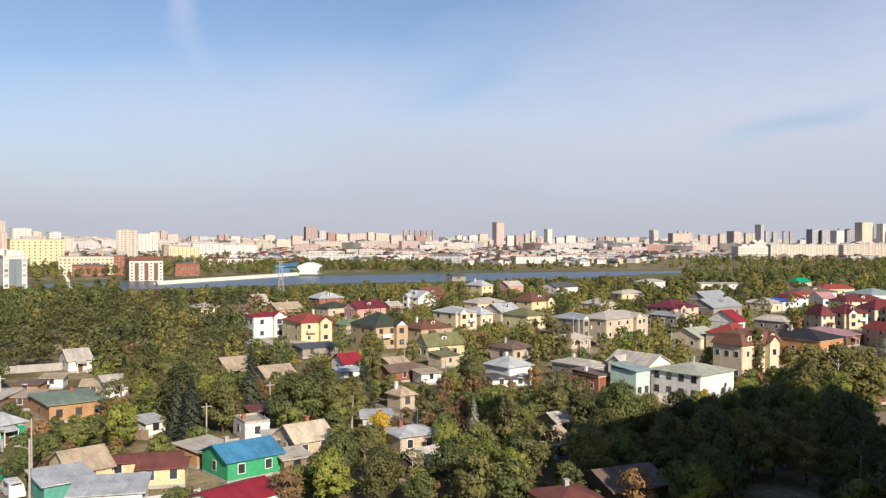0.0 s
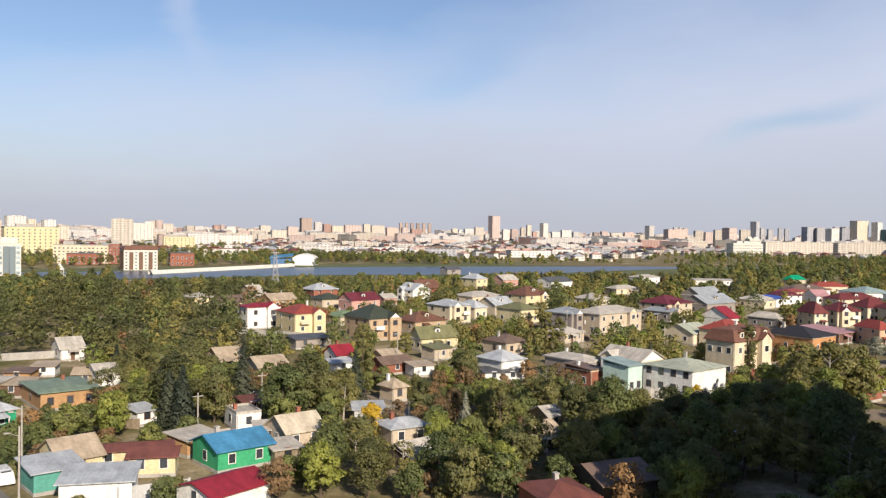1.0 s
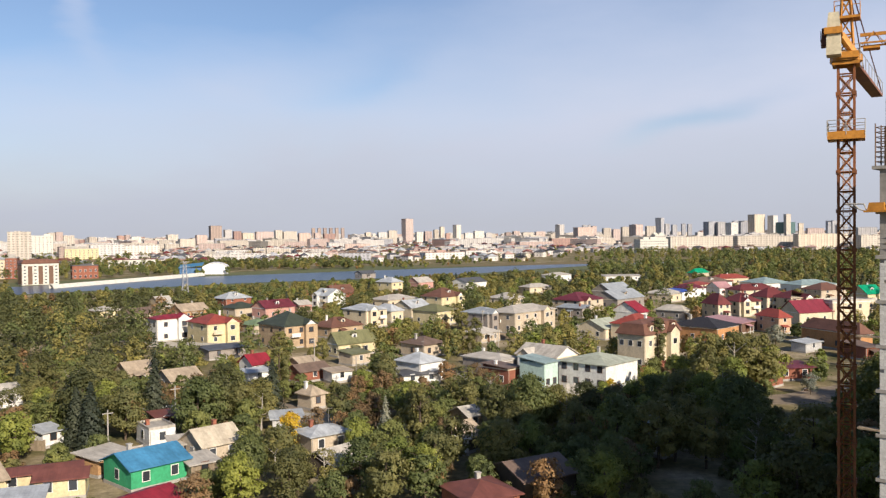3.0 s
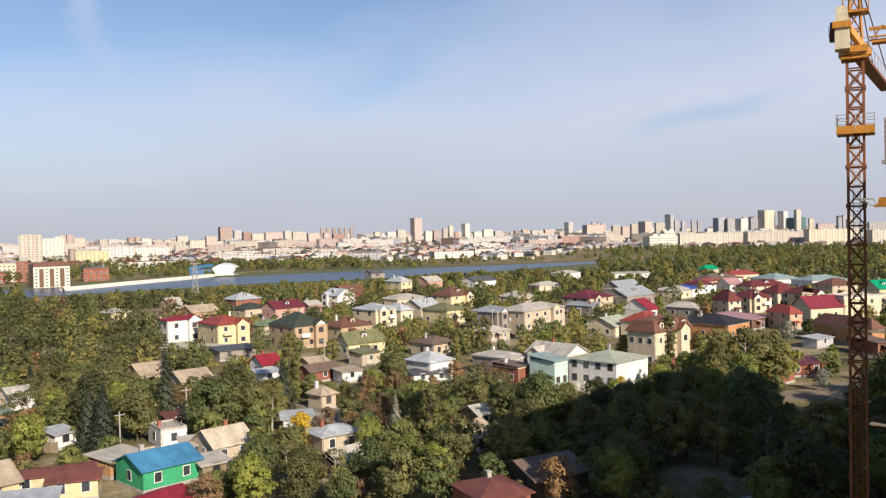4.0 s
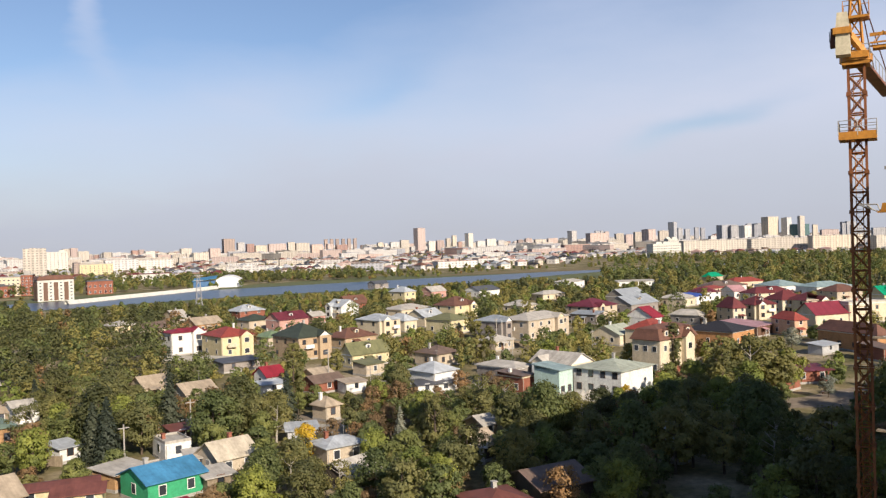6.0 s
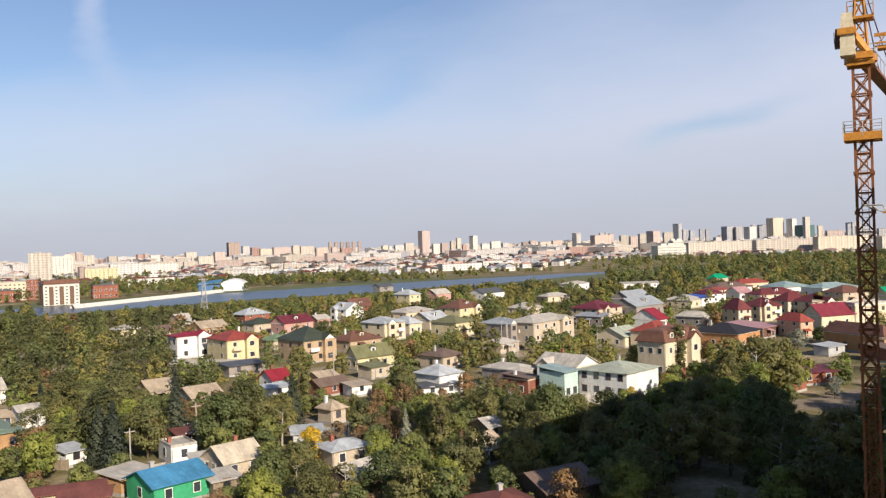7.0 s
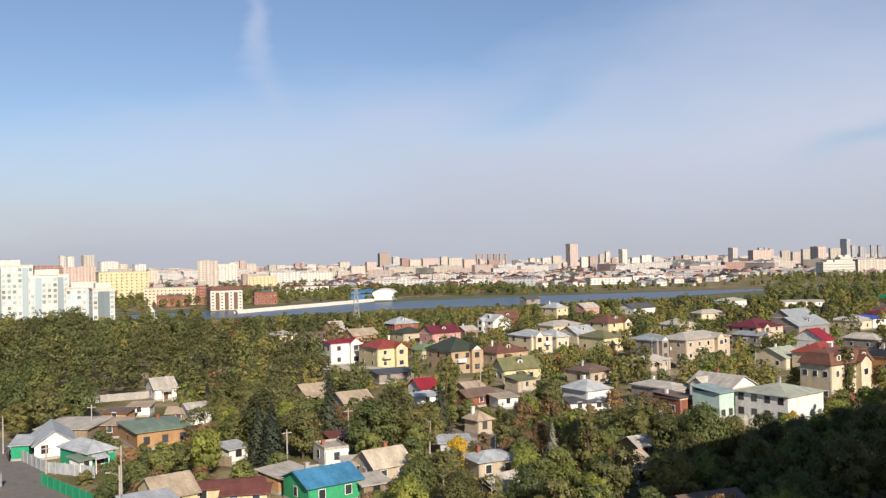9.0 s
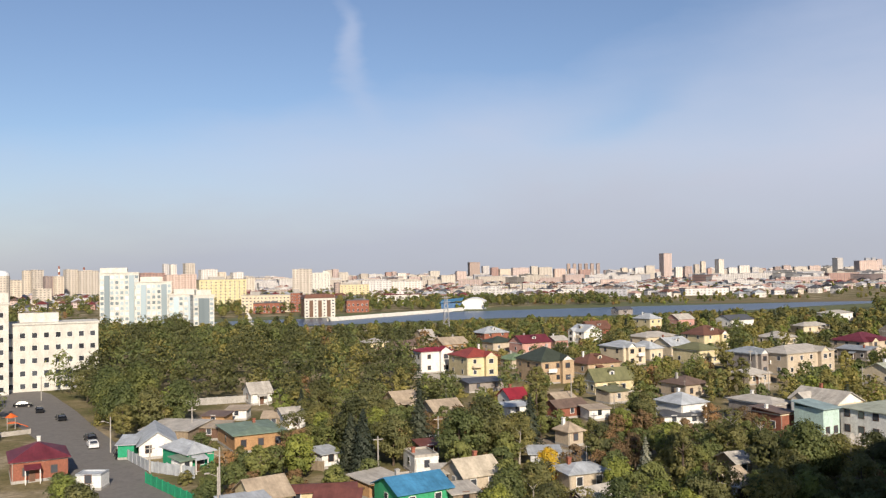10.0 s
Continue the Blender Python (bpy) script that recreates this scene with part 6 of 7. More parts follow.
def unfinished_building():
    ob = thing("unfinished_building", "unfinished concrete frame building with pale block infill walls", "building", TX, TY, 0, TURN)
    W, D, F = 22.0, 60.0, 3.3
    slabs = [0.25 + F * k for k in range(12)]
    for k, z in enumerate(slabs):
        w0 = -0.25 if k < 11 else -0.5
        part("floor_slab", Bits().box(w0, W, -0.12, D, z - 0.25, z), "slab_concrete", ob)
    for k in range(11):
        z0, z1 = slabs[k], slabs[k + 1] - 0.25
        for cx, cy in ((0.0, 0.05), (6.0, 0.05), (12.0, 0.05), (18.0, 0.05), (0.0, 8.0), (0.0, 16.0), (0.0, 26.0), (0.0, 36.0), (0.0, 46.0), (0.0, 53.0), (0.0, 59.0)):
            part("column", Bits().box(cx, cx + 0.75, cy, cy + 0.6, z0, z1), "slab_concrete", ob)
        if k >= 9:      # inner walls that keep the open floors dark
            part("rear_wall", Bits().box(0.35, W, 2.6, 2.8, z0, z1).box(0.12, 0.35, 0.7, D - 1, z0, z1), "slab_concrete", ob)
        if k < 9:
            part("backing_wall", Bits().box(0.8, W, 0.2, 0.45, z0, z1).box(0.1, 0.35, 0.7, D - 0.8, z0, z1), "mortar", ob)
    # formwork, bars and rails on the top deck
    zt = slabs[11]
    for cx in (0.1, 4.6, 9.0):
        part("column_form", Bits().box(cx + 0.15, cx + 0.9, 0.3, 1.0, zt, zt + 2.9), "slab_concrete" if cx > 1 else "rust_steel", ob)
        for k in range(4):
            part("starter_bar", Bits().bar((cx + 0.25 + 0.17 * k, 0.4 + 0.12 * (k % 2), zt + 2.8), (cx + 0.24 + 0.17 * k, 0.4 + 0.12 * (k % 2), zt + 4.9 + 0.35 * (k % 3)), 0.025), "rust_steel", ob)
    cage = Bits()
    for k in range(8):
        zc = zt + 0.3 + k * 0.36
        for q in ((-0.25, -0.1, 1.35, -0.1), (-0.25, -0.1, -0.25, 1.4), (1.35, -0.1, 1.35, 1.4), (-0.25, 1.4, 1.35, 1.4)):
            cage.bar((q[0], q[1], zc), (q[2], q[3], zc), 0.035)
    for q in ((-0.25, -0.1), (1.35, -0.1), (-0.25, 1.4), (1.35, 1.4), (0.5, -0.1)):
        cage.bar((*q, zt), (*q, zt + 3.1), 0.05)
    part("column_cage", cage, "rust_steel", ob)
    for cx in (1.7, 2.9, 4.9, 6.0, 7.2):
        b = Bits()
        for k in range(9):
            b.box(cx, cx + 1.0, 0.5, 0.58, zt + 0.1 + k * 0.27, zt + 0.26 + k * 0.27)
        b.box(cx + 0.1, cx + 0.2, 0.58, 0.66, zt, zt + 2.5).box(cx + 0.8, cx + 0.9, 0.58, 0.66, zt, zt + 2.5)
        part("wall_form", b, "rust_steel", ob)
    part("wall_form", Bits().box(1.4, W, 1.4, 1.6, zt, zt + 2.3), "slab_concrete", ob)
    # orange working platform on the tenth floor
    z = slabs[10]
    pl = part("working_platform", Bits().box(1.2, 9.0, -0.5, 0.05, z + 0.02, z + 0.85).box(-0.9, 1.0, -0.75, -0.15, z - 0.12, z + 0.02), "crane_yellow", ob, "orange steel working platform")
    r = Bits()
    for a0, a1 in (((-2.2, -0.6, z + 0.55), (-0.7, -0.5, z - 0.1)), ((-2.2, -0.6, z + 0.55), (-0.9, -0.6, z + 0.5)), ((-1.6, -0.6, z + 0.5), (-1.2, -0.6, z + 0.1)), ((-0.9, -0.6, z + 0.5), (-0.7, -0.5, z - 0.1))):
        r.bar(a0, a1, 0.05)
    part("outrigger", r, "pole_grey", pl)
    part("motor", Bits().box(-0.7, 0.5, -0.6, 0.0, z + 0.02, z + 0.6, 0.1), "crane_yellow", pl)
    for k, zb in enumerate((slabs[9], slabs[8])):
        rr = Bits()
        for j in range(3):
            rr.bar((-0.15, 0.1, zb + 0.45 + j * 0.4), (0.9, -0.05, zb + 0.5 + j * 0.45), 0.025)
        part("guard_rail", rr, "pole_grey", ob)
    for zb, wd in ((slabs[7] + 0.6, 1.6), (slabs[5] + 0.3, 1.5), (slabs[3] + 0.4, 1.9)):
        part("scaffold_board", Bits().box(-wd, 0.0, -0.2, 0.5, zb - 0.12, zb), "tan_board", ob)
    return ob, slabs


BUILDING, SLABS = unfinished_building()

# ---------------------------------------------------------------- river side


def sports_hall(x, y, turn):
    ob = thing("sports_hall", "white arched hall with a blue annex by the river", "hall", x, y, 0, turn)
    b, n, w, d, h, rise = Bits(), 14, 20.0, 24.0, 6.2, 3.2
    prev = None
    for i in range(n + 1):
        u = i / n
        q = (-w / 2 + w * u, h + rise * math.sin(math.pi * u) ** 0.8)
        if prev:
            b.solid([(prev[0], -d / 2 - 0.5, prev[1]), (q[0], -d / 2 - 0.5, q[1]), (q[0], d / 2, q[1]), (prev[0], d / 2, prev[1])], 0.3)
        prev = q
    part("roof", b, "white_metal", ob)
    f = Bits()
    rim = [(-w / 2 + w * i / n, h + rise * math.sin(math.pi * i / n) ** 0.8 - 0.3) for i in range(n + 1)]
    f.face(*[(a, -d / 2, c) for a, c in [(-w / 2, 0)] + rim + [(w / 2, 0)]][::-1])
    f.face(*[(a, d / 2, c) for a, c in [(-w / 2, 0)] + rim + [(w / 2, 0)]])
    f.face((-w / 2, -d / 2, 0), (-w / 2, d / 2, 0), (-w / 2, d / 2, h), (-w / 2, -d / 2, h))
    f.face((w / 2, -d / 2, 0), (w / 2, -d / 2, h), (w / 2, d / 2, h), (w / 2, d / 2, 0))
    part("wall", f, "white_metal", ob)
    an = part("annex", Bits().box(-w / 2 - 18, -w / 2, -d / 2 + 3, d / 2, -0.1, 5.2), "hall_blue", ob, "dark blue annex")
    part("annex_roof", Bits().solid([(-w / 2 - 19, -d / 2 + 2, 5.4), (-w / 2, -d / 2 + 2, 7.6), (-w / 2, d / 2, 9.2), (-w / 2 - 19, d / 2, 7.4)], 0.3), "blue_sheet", an)
    return ob


sports_hall(-112, 712, 6)


def embankment():
    b, line = Bits(), [(-184, 541), (-160, 590), (-137, 634), (-122, 668), (-117, 680)]
    for (x0, y0), (x1, y1) in zip(line, line[1:]):
        d = Vector((x1 - x0, y1 - y0, 0)).normalized()
        s = Vector((-d.y, d.x, 0))
        p, q = Vector((x0, y0, 0)), Vector((x1, y1, 0))
        k = len(b.v)
        b.v += [tuple(v) for v in (p - s * 2.0, q - s * 2.0, q + Vector((0, 0, 2.4)), p + Vector((0, 0, 2.4)), q + s * 2, p + s * 2, q + s * 2 + Vector((0, 0, 2.4)), p + s * 2 + Vector((0, 0, 2.4)))]
        b.f += [(k, k + 1, k + 2, k + 3), (k + 3, k + 2, k + 6, k + 7), (k + 7, k + 6, k + 4, k + 5)]
    setting("embankment", b, "render_white", "white sloping embankment wall along the river", "embankment")


embankment()


def gazebo(x, y):
    ob = thing("gazebo", "small white pavilion with a pointed roof by the water", "pavilion", x, y)
    part("terrace", Bits().box(-6.5, 6.5, -5, 5, -0.1, 1.0, 0.2), "render_white", ob)
    for i in range(8):
        a = i * math.pi / 4
        part("post", Bits().bar((2.2 * math.cos(a), 2.2 * math.sin(a), 1.0), (2.2 * math.cos(a), 2.2 * math.sin(a), 4.2), 0.22, 8), "render_white", ob)
    part("roof", Bits().bar((0, 0, 4.2), (0, 0, 8.2), 2.8, 8, 0.08), "render_white", ob)


gazebo(-225, 503)


def pylon(x, y, h):
    ob = thing("pylon", "grey steel lattice pylon standing near the river", "pylon", x, y, 0, 20)
    b0, t0 = 1.8, 0.5
    for sx in (-1, 1):
        for sy in (-1, 1):
            part("leg", Bits().bar((sx * b0, sy * b0, -0.1), (sx * t0, sy * t0, h), 0.10), "pylon_paint", ob)
    n = 8
    for k in range(n):
        f0, f1 = k / n, (k + 1) / n
        c0, c1 = b0 + (t0 - b0) * f0, b0 + (t0 - b0) * f1
        b = Bits()
        for (p, q) in (((-1, -1), (1, -1)), ((1, -1), (1, 1)), ((1, 1), (-1, 1)), ((-1, 1), (-1, -1))):
            b.bar((p[0] * c0, p[1] * c0, f0 * h), (q[0] * c1, q[1] * c1, f1 * h), 0.05)
            b.bar((q[0] * c0, q[1] * c0, f0 * h), (p[0] * c1, p[1] * c1, f1 * h), 0.05)
        part("brace", b, "pylon_paint", ob)
    for z in (h * 0.86, h * 0.97):
        part("cross_arm", Bits().box(-2.2, 2.2, -0.1, 0.1, z, z + 0.2), "pylon_paint", ob)


pylon(-77.4, 402, 20.0)

# ---------------------------------------------------------------- poles, fences, cars


def pole(x, y, h, arm=True, label="pale concrete utility pole with a lamp arm"):
    ob = thing("utility_pole", label if arm else "bare pale concrete utility pole beside the lane", "pole", x, y, 0, 30, group="utility poles")
    part("shaft", Bits().bar((0, 0, -0.1), (0, 0, h), 0.15, 8, 0.1), "pole_grey", ob)
    if arm:
        part("lamp_arm", Bits().bar((0, 0, h - 1.2), (-1.1, 0, h - 0.7), 0.04).box(-1.6, -1.0, -0.12, 0.12, h - 0.78, h - 0.62), "pole_grey", ob)
    else:
        part("cross_arm", Bits().box(-0.8, 0.8, -0.05, 0.05, h - 0.6, h - 0.48), "pole_grey", ob)


for px_, py_, hh_, arm_ in ((-47.9, 97.3, 8.4, True), (-89.8, 140.1, 6.5, True), (-74.0, 126.4, 4.5, False), (-53.9, 110.1, 8.0, True), (-146, 197, 6.5, False), (-81.5, 155, 6.0, False),
                            (-29, 141, 7.5, False), (0.5, 172, 7, False), (36, 208, 8, False), (58, 214, 8, False), (-9, 196, 8, False), (38, 246, 9, False), (-36, 128, 6.5, False)):
    pole(px_, py_, hh_, arm_)


def fence(x0, y0, x1, y1, h, material, label, step=2.2, arched=False):
    L = math.hypot(x1 - x0, y1 - y0)
    ob = thing("fence", label, "fence", x0, y0, 0, math.degrees(math.atan2(y1 - y0, x1 - x0)), group="garden fences")
    n = max(1, round(L / step))
    for i in range(n + 1):
        part("post", Bits().box(L * i / n - 0.1, L * i / n + 0.1, -0.1, 0.1, -0.1, h + 0.12), "concrete" if arched else material, ob)
    for i in range(n):
        a, b = L * i / n + 0.1, L * (i + 1) / n - 0.1
        q = Bits()
        if arched:
            rim = [(a + (b - a) * k / 8, h * (0.68 + 0.5 * math.sin(math.pi * k / 8) ** 0.7)) for k in range(9)]
            q.face(*[(u, -0.05, v) for u, v in [(a, 0)] + rim + [(b, 0)]][::-1])
            q.face(*[(u, 0.05, v) for u, v in [(a, 0)] + rim + [(b, 0)]])
            for (u0, v0), (u1, v1) in zip(rim, rim[1:]):
                q.face((u0, -0.05, v0), (u1, -0.05, v1), (u1, 0.05, v1), (u0, 0.05, v0))
        else:
            q.box(a, b, -0.04, 0.04, 0.05, h)
        part("panel", q, material, ob)


fence(-71.1, 120.2, -54, 106.5, 1.6, "emerald_paint", "emerald green sheet fence along the street")
fence(-87.6, 138.9, -74.5, 127.1, 1.8, "grey_sheet", "grey metal fence along the street")
fence(-74.5, 127.1, -65.0, 124.0, 1.8, "grey_sheet", "grey metal fence before the yard")
fence(36.6, 160.2, 44.9, 160.9, 2.0, "concrete", "grey concrete fence with arched panels", 1.35, True)
fence(-20, 152, -7, 143.5, 1.7, "concrete", "weathered grey garden fence")
fence(-7, 143.5, 0, 141.0, 1.7, "slate_blue", "blue-grey sheet garden fence")
fence(-102, 192, -88, 200, 1.8, "concrete", "whitewashed yard wall beside sheds")
fence(-112, 188, -102, 192, 1.8, "concrete", "whitewashed yard wall beside sheds")
fence(-68, 137, -46, 131, 1.6, "tan_board", "weathered board fence between gardens")
fence(-45, 150, -30, 156, 1.6, "grey_sheet", "grey garden fence under trees")
fence(60, 178, 74, 190, 1.9, "brick_red", "brick yard wall before the townhouse")
fence(-36, 96, -29, 100, 1.8, "plaster_grey", "pale grey plastered yard wall")
fence(2, 196, 18, 186, 1.6, "concrete", "pale concrete yard wall between gardens")
fence(-60, 250, -30, 238, 1.7, "concrete", "pale concrete yard wall between gardens")
fence(20, 255, 48, 248, 1.7, "tan_board", "weathered board fence between gardens")


def car(x, y, turn, paint, label, van=False):
    ob = thing("van" if van else "car", label, "car", x, y, 0, turn, group="parked cars")
    L, W, H = (4.9, 1.85, 1.95) if van else (4.4, 1.75, 1.42)
    b = Bits()
    side = [(-L / 2, 0.35), (-L / 2, 0.8), (-L / 2 + 0.15, 0.92), (-0.7 - (1.3 if van else 0.9), 0.95 if not van else H - 0.1), (-0.9, H), (0.6 if not van else 1.2, H), (1.25 if not van else 1.9, 0.95), (L / 2 - 0.1, 0.8), (L / 2, 0.55), (L / 2 - 0.05, 0.3)]
    ins = lambda z: 0.0 if z < 1.0 else 0.16
    n = len(side)
    for s, o in ((-1, 1), (1, -1)):
        b.face(*[(u, s * (W / 2 - ins(v)), v) for u, v in (side if s < 0 else side[::-1])][::-1])
    for i in range(n):
        (u0, v0), (u1, v1) = side[i], side[(i + 1) % n]
        b.face((u0, -W / 2 + ins(v0), v0), (u0, W / 2 - ins(v0), v0), (u1, W / 2 - ins(v1), v1), (u1, -W / 2 + ins(v1), v1))
    part("body", b, paint, ob)
    for s in (-1, 1):
        part("side_window", Bits().box(-1.3, 0.7, s * (W / 2 - 0.10) - 0.02, s * (W / 2 - 0.10) + 0.02, 1.0, H - 0.12), "pane_dark", ob)
    part("rear_window", Bits().solid([(-1.85 if not van else -L / 2 + 0.3, -0.65, 1.12), (-1.85 if not van else -L / 2 + 0.3, 0.65, 1.12), (-1.05 if not van else -2.0, 0.6, H - 0.05), (-1.05 if not van else -2.0, -0.6, H - 0.05)], -0.03), "pane_dark", ob)
    part("windscreen", Bits().solid([(1.25, 0.65, 1.02), (1.25, -0.65, 1.02), (0.72, -0.6, H - 0.03), (0.72, 0.6, H - 0.03)], -0.03), "pane_dark", ob)
    for u in (-L * 0.31, L * 0.31):
        for s in (-1, 1):
            w = part("wheel", Bits().bar((u, s * (W / 2 - 0.2), 0.31), (u, s * (W / 2 + 0.02), 0.31), 0.31, 14), "rubber", ob)
            part("rim", Bits().bar((u, s * (W / 2 + 0.02), 0.31), (u, s * (W / 2 + 0.035), 0.31), 0.19, 10), "pole_grey", w)


car(-143.7, 187.0, 30, "car_dark", "dark parked car on the asphalt street")
car(-134.1, 180.2, 130, "car_dark", "dark car driving lane on grey asphalt")
car(-121.5, 170.5, 135, "car_dark", "dark car parked in the shade of trees")
car(-100.5, 150.0, 135, "car_dark", "black car parked beside roadside trees")
car(-96.0, 144.0, 130, "car_white", "white car parked beside the street")
car(-85.8, 136.6, 128, "car_dark", "black car parked at the grey fence")
car(-52.8, 103.0, 130, "car_white", "white van parked beside the garage", True)
car(-34.6, 117.0, 20, "car_dark", "dark car parked behind the green house")


def playground(x, y):
    ob = thing("playground_slide", "orange playground slide beside the street", "playground", x, y, 0, 40)
    part("deck", Bits().box(-0.8, 0.8, -0.8, 0.8, 1.3, 1.45), "orange_plastic", ob)
    for sx in (-0.75, 0.75):
        for sy in (-0.75, 0.75):
            part("post", Bits().bar((sx, sy, -0.1), (sx, sy, 2.6), 0.06), "pole_grey", ob)
    part("roof", Bits().bar((0, 0, 2.5), (0, 0, 3.4), 1.3, 4, 0.05), "orange_plastic", ob)
    part("chute", Bits().solid([(0.8, -0.4, 1.4), (3.2, -0.4, 0.3), (3.2, 0.4, 0.3), (0.8, 0.4, 1.4)], 0.1), "orange_plastic", ob)


playground(-125.5, 159.5)
fence(-124, 148, -117.5, 155, 1.0, "pole_grey", "low grey playground fence")

def timber_stack(x, y, turn):
    ob = thing("timber_stack", "stack of weathered boards lying in the yard", "timber", x, y, 0, turn, group="yard timber")
    q = random.Random(int(x * 3))
    for k in range(9):
        a, b = q.uniform(-0.5, 0.5), (k % 3) * 0.34 - 0.34
        part("board", Bits().box(-1.9 + a, 1.9 + a, b, b + 0.3, 0.0 + (k // 3) * 0.13, 0.11 + (k // 3) * 0.13), ("tan_board", "brown_board", "pale_slate")[k % 3], ob)


for tx_, ty_, tt_ in ((-96, 170, 20), (-90, 166, 70), (-31, 121.5, 30), (-88, 160, 0), (-57, 128, 40), (6, 140, 10), (90, 158, 30)):
    timber_stack(tx_, ty_, tt_)

KEEP += [(40, 153, 5), (36, 154, 4), (45, 154, 4), (41, 98, 5), (-96, 170, 3), (-90, 166, 3), (84, 147, 6), (78, 138, 5), (72, 128, 4), (66, 117, 3), (-122, 160, 8), (-112, 150, 6), (-93, 186, 8), (-78, 168, 6), (92, 152, 8), (-225, 503, 12), (-150, 600, 60), (-112, 712, 26), (-90, 120, 12), (-207, 560, 30), (40, 64, 6), (-85, 190, 6)]
FIXED_TREES = [
    ("spruce", 4.6, 124.9, 0.95), ("fir", -38.8, 129.5, 1.0), ("fir", -34.5, 151, 1.0), ("fir", -14.4, 151.5, 0.95), ("fir", -41.5, 131.5, 0.9),
    ("poplar", 70.5, 190, 0.95), ("poplar", 28, 214, 0.95), ("poplar", 31, 212, 0.85),
    ("elm", 70, 158, 1.3), ("birch", 66, 153, 1.1), ("elm", 75, 160, 1.35), ("elm", 79, 157, 1.3), ("maple", 83, 161, 1.2), ("birch", 73, 156, 1.3), ("maple", 71, 152, 1.1), ("elm", 57, 141, 0.9), ("maple", 63, 146, 0.9),
    ("birch", -52.1, 136.6, 1.0), ("birch", -55, 139, 0.9), ("birch", 20, 150, 0.9), ("birch", 24, 146, 0.85),
    ("yellow_tree", -9.4, 126.0, 0.95), ("yellow_tree", 49.5, 159.0, 0.55), ("rust_shrub", 27.4, 174, 1.3), ("autumn_tree", 25.0, 172, 0.8),
    ("willow", -98, 157, 1.0), ("willow", -103, 163.5, 1.05), ("elm", -94, 151, 0.8), ("willow", -109, 171, 1.05), ("willow", -116, 180, 1.05), ("elm", -97, 166, 1.0), ("willow", -104, 175, 1.1), ("elm", -124, 188, 1.0), ("willow", -112, 187, 1.1), ("willow", -92, 170, 0.9), ("elm", -132, 196, 1.0),
    ("willow", -13, 106, 0.68), ("elm", -7, 104, 0.72), ("willow", 0.5, 105.5, 0.62), ("maple", 5.5, 108, 0.8), ("elm", 10, 106.5, 0.8), ("apple", -15.5, 107, 0.8),
    ("birch", -10, 109, 0.62), ("elm", 13, 112.5, 0.85), ("birch", -3.5, 102, 0.7), ("apple", -14, 103, 1.0), ("maple", 8.5, 102.5, 0.85), ("apple", 2.5, 101.5, 1.0), ("rust_shrub", -1, 111, 0.9), ("apple", -17.5, 102, 0.8),
    ("willow", 81, 122, 1.2), ("willow", 90, 131, 1.1), ("elm", 76, 114, 1.0), ("willow", 98, 142, 1.0), ("silver_tree", 87.3, 153.5, 0.6), ("silver_tree", 112, 214, 0.9),
    ("willow", 36, 112, 0.9), ("willow", 27, 128, 0.95), ("elm", 31, 116, 0.9), ("elm", 44, 112, 0.9), ("elm", 50, 128, 1.1), ("willow", 56, 118, 1.0),
]



def pick(rng, table):
    u = rng.random() * sum(w for _, w in table)
    for n, w in table:
        u -= w
        if u <= 0:
            return n
    return table[-1][0]


MIX = [("apple", 5), ("ash", 1.2), ("elm", 4), ("maple", 3), ("willow", 1.4), ("birch", 1.2), ("autumn_tree", 1.3), ("shrub", 2.2), ("rust_shrub", 0.6), ("fir", 0.35), ("poplar", 0.25)]
rng = random.Random(21)
PLANTED = []


def room(x, y, r):
    return all((x - a) ** 2 + (y - b) ** 2 > ((r + c) * 0.62) ** 2 for a, b, c in PLANTED if abs(x - a) < 9)


for nm, x, y, s in FIXED_TREES:
    tree(nm, x, y, s, rng.uniform(0, 360), 0)
    PLANTED.append((x, y, SPECIES[nm][2] * s * (1.7 if nm in ("fir", "spruce") else 1.0)))
count = 0
for i in range(9000):
    az = rng.uniform(-38, 36)
    dist = math.sqrt(rng.uniform(97 ** 2, 186 ** 2))
    x, y = polar(az, dist)
    nm = pick(rng, MIX)
    s = rng.uniform(0.7, 1.12)
    r, h = SPECIES[nm][2] * s, SPECIES[nm][1] * s
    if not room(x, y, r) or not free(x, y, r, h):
        continue
    tree(nm, x, y, s, rng.uniform(0, 360), rng.randrange(3 if nm in ("apple", "elm", "maple", "willow") else 2))
    PLANTED.append((x, y, r))
    count += 1
    if count >= 470:
        break

# trees further off, a mass of foliage for each kind of leaf
LIGHT = {}
for _name, (_k, _h, _r, _c, _p, _s, _leaf, _bark, _label) in SPECIES.items():
    for _i in range(3):
        LIGHT[_name, _i] = crown_points(_k, _h, _r, 40 if _k != "fir" else 16, 13 if _k != "fir" else 30, nrng)
MASS = {}


def far_tree(nm, x, y, s, card, keep=1.0):
    p, way = LIGHT[nm, rng.randrange(3)]
    if keep < 1:
        some = nrng.random(len(p)) < keep
        p, way = p[some], way[some]
    a = rng.uniform(0, 2 * math.pi)
    c, q = math.cos(a), math.sin(a)
    spin = np.array([[c, q, 0], [-q, c, 0], [0, 0, 1]])
    p, way = p @ spin, way @ spin
    away = outward(p, way, SPECIES[nm][1])
    MASS.setdefault(SPECIES[nm][6], []).append(cards(p * s + np.array([x, y, 0]), card, nrng, away))


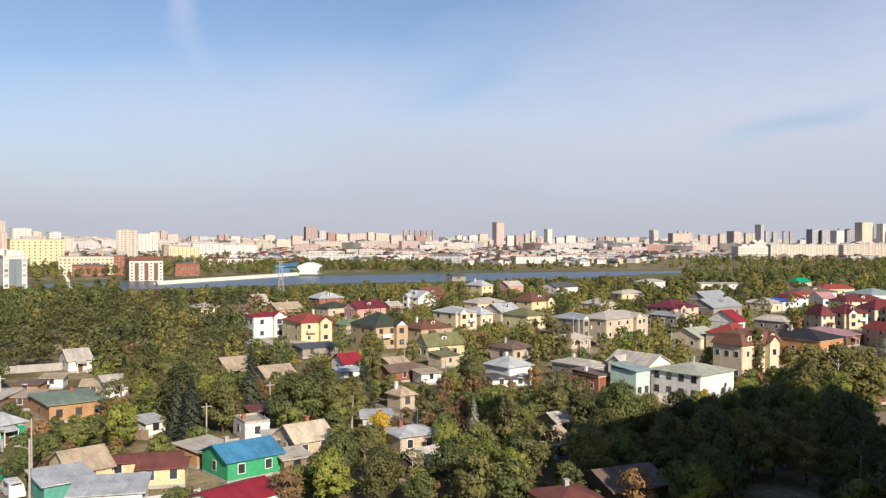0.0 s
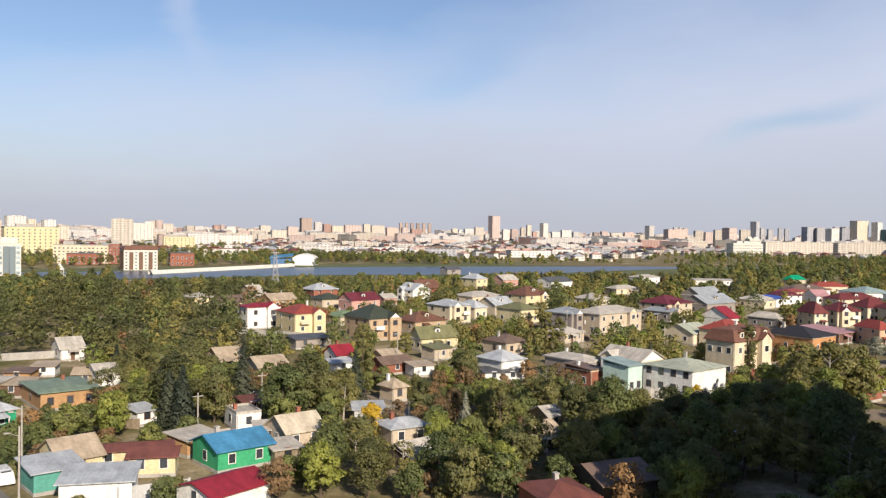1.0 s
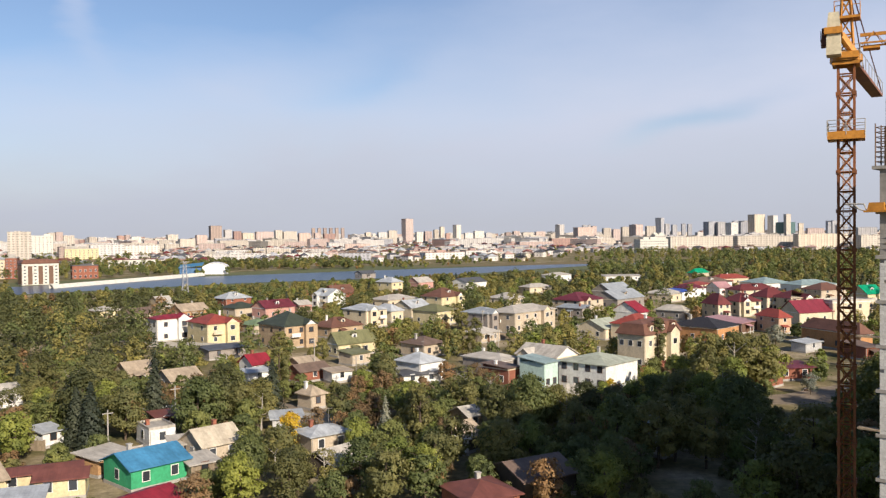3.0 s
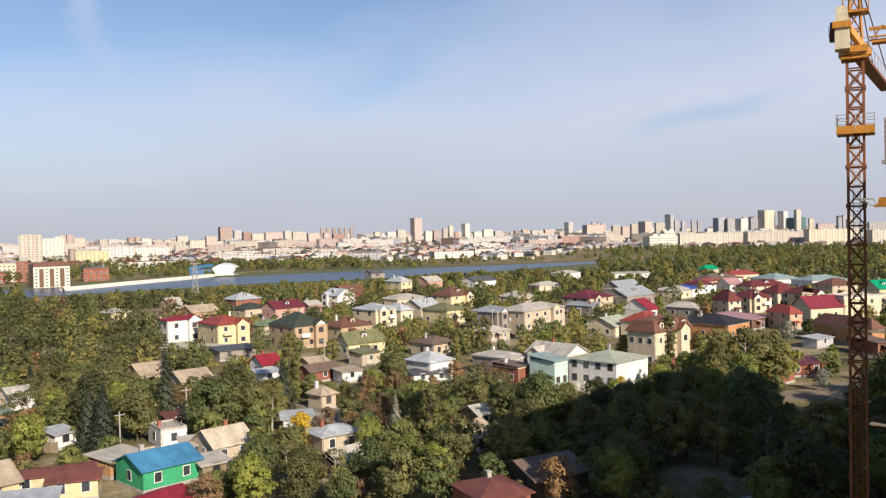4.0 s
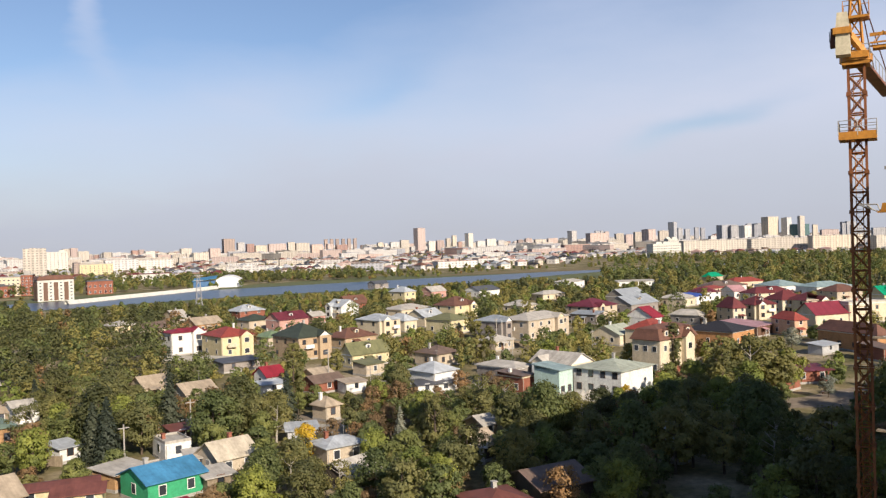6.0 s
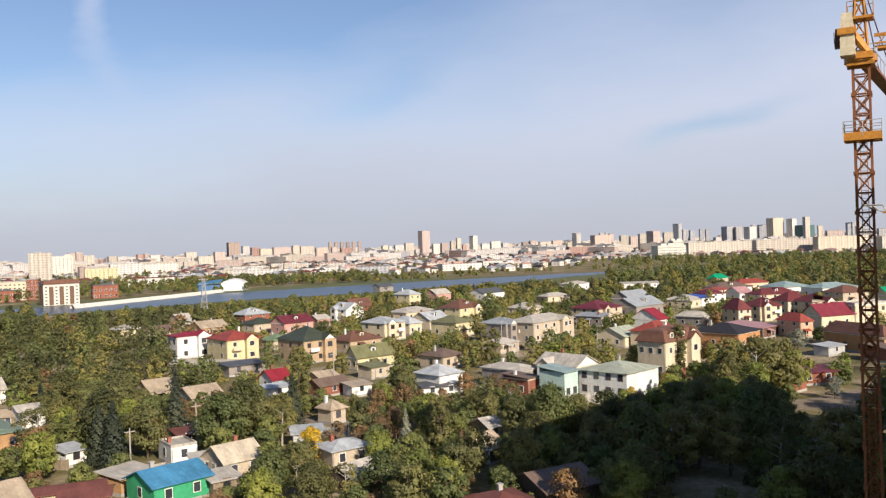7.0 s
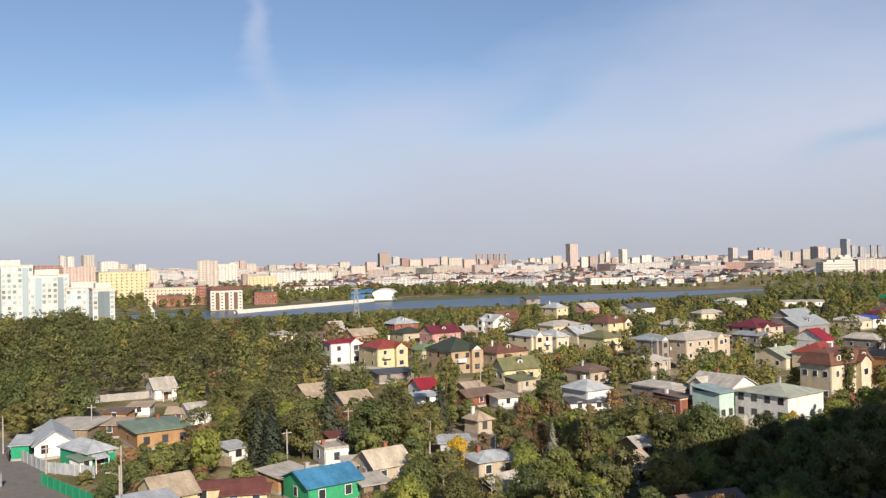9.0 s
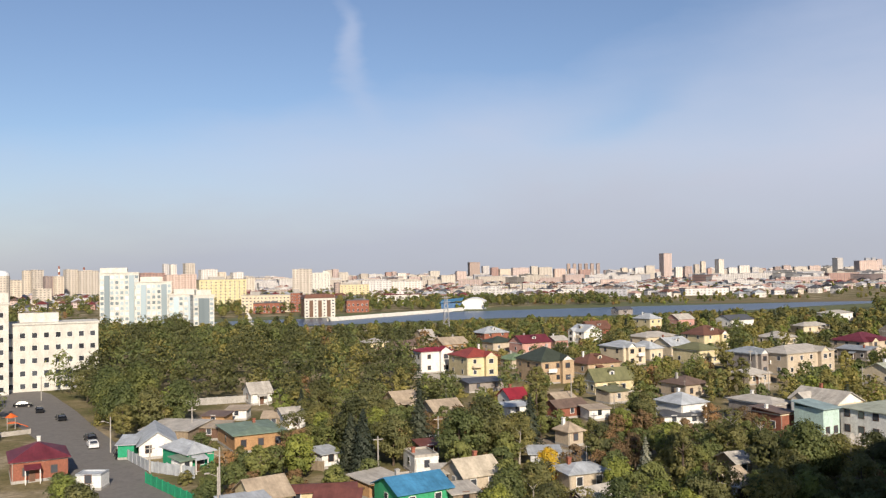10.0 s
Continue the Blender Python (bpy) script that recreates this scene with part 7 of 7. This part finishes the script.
MIX2 = [("apple", 3), ("ash", 2.5), ("elm", 5), ("maple", 2), ("willow", 3), ("birch", 1), ("autumn_tree", 1.0), ("shrub", 1.5), ("fir", 0.5), ("poplar", 0.8)]
PLANTED = [p for p in PLANTED if math.hypot(p[0], p[1]) > 170]
for i in range(9000):
    az = rng.uniform(-40, 40)
    dist = math.sqrt(rng.uniform(184 ** 2, 560 ** 2))
    x, y = polar(az, dist)
    wood = az > 10.5 + max(0, (dist - 330) * 0.03) and 215 < dist < 430
    nm = pick(rng, [("ash", 9), ("elm", 1.6), ("willow", 3.5), ("autumn_tree", 0.25)] if wood else MIX2)
    s = rng.uniform(0.75, 1.1) if not wood else rng.uniform(0.85, 1.75)
    if not wood and dist > 330:      # gardens by the river: lower and thinner growth
        if rng.random() < 0.3:
            continue
        s *= 0.75
    if wood and az < 28:      # tops of the wood stay under a sight line from the camera to the river side
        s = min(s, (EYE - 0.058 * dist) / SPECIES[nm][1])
    r, h = SPECIES[nm][2] * s, SPECIES[nm][1] * s
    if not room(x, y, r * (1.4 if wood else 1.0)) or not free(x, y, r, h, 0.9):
        continue
    PLANTED.append((x, y, r))
    far_tree(nm, x, y, s, (0.22 + dist * 0.00055) * (1.15 if wood else 1.0))
# woods on the far bank and towards the right
for i in range(3300):
    az = rng.uniform(-42, 42)
    low = 1.0
    if az < -16:
        dist = rng.uniform(560, 1150)
    elif az < 13:
        dist = rng.uniform(760, 930) if rng.random() < (0.6 if az > 0 else 0.35) else rng.uniform(930, 2100)
        low = 0.8 if az > 0 and dist < 930 else 0.55 if dist > 930 else 0.4
    else:
        dist = rng.uniform(560, 1300)
    x, y = polar(az, dist)
    if on_line(x, y, RIVER, 70) or on_line(x, y, [(150, 805), (330, 835)], 45):
        continue
    if any(math.hypot(x - kx, y - ky) < kr for kx, ky, kr in KEEP):
        continue
    if az > 13 and rng.random() < 0.5:
        continue
    nm = pick(rng, [("ash", 2), ("elm", 4), ("willow", 4), ("maple", 1.5), ("autumn_tree", 0.5), ("poplar", 0.5)])
    s = rng.uniform(0.7, 1.15) * low
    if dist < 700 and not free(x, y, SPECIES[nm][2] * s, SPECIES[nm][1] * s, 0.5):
        continue
    far_tree(nm, x, y, s, 0.7, 0.35)
# growth between the blocks behind the embankment
for i in range(420):
    az = rng.uniform(8, 27)
    dist = rng.uniform(690, 1050)
    x, y = polar(az, dist)
    if not on_line(x, y, RIVER, 60):
        far_tree(pick(rng, [("ash", 2), ("elm", 4), ("willow", 3), ("maple", 1)]), x, y, rng.uniform(0.45, 0.85), 0.65, 0.4)
for lf, vs in MASS.items():
    ob = new("distant_trees", quads_mesh("distant_trees", np.concatenate(vs), lf))
    tagged(ob, f"mass of distant {lf.replace('leaf_', '')} tree crowns between houses", "trees", "", "stuff")


# ---------------------------------------------------------------- pale blocks of the infill wall, laid course by course
_block = {}


def block_mesh(L):
    if L not in _block:
        me = Bits().box(0, L - 0.012, -0.012, 0.06, 0, 0.238, 0.003).mesh("block")
        me.materials.append(MATS["gas_block"])
        _block[L] = me
    return _block[L]


rng = random.Random(3)
rest = Bits()
laid = 0
for k in range(8, -1, -1):
    z0, z1 = SLABS[k], SLABS[k + 1] - 0.25
    rows = int((z1 - z0) / 0.25)
    for r in range(rows):
        u, i = 0.02, 0
        while u < 6.2:
            L = 0.3 if (i == 0 and r % 2) else 0.6
            z = z0 + r * 0.25 + 0.006
            out = rng.uniform(0, 0.012)
            if rng.random() > 0.012:
                if u < 4.6 and laid < 300:
                    part("block", block_mesh(L), None, BUILDING, at=pose(u, -0.03 - out, z, 0, 0, 0))
                    laid += 1
                else:
                    rest.box(u, u + L - 0.012, -0.042 - out, 0.04, z, z + 0.235)
            u += L
            i += 1
ob = part("lower_blocks", rest, "gas_block", BUILDING)
ob["kind"] = "stuff"
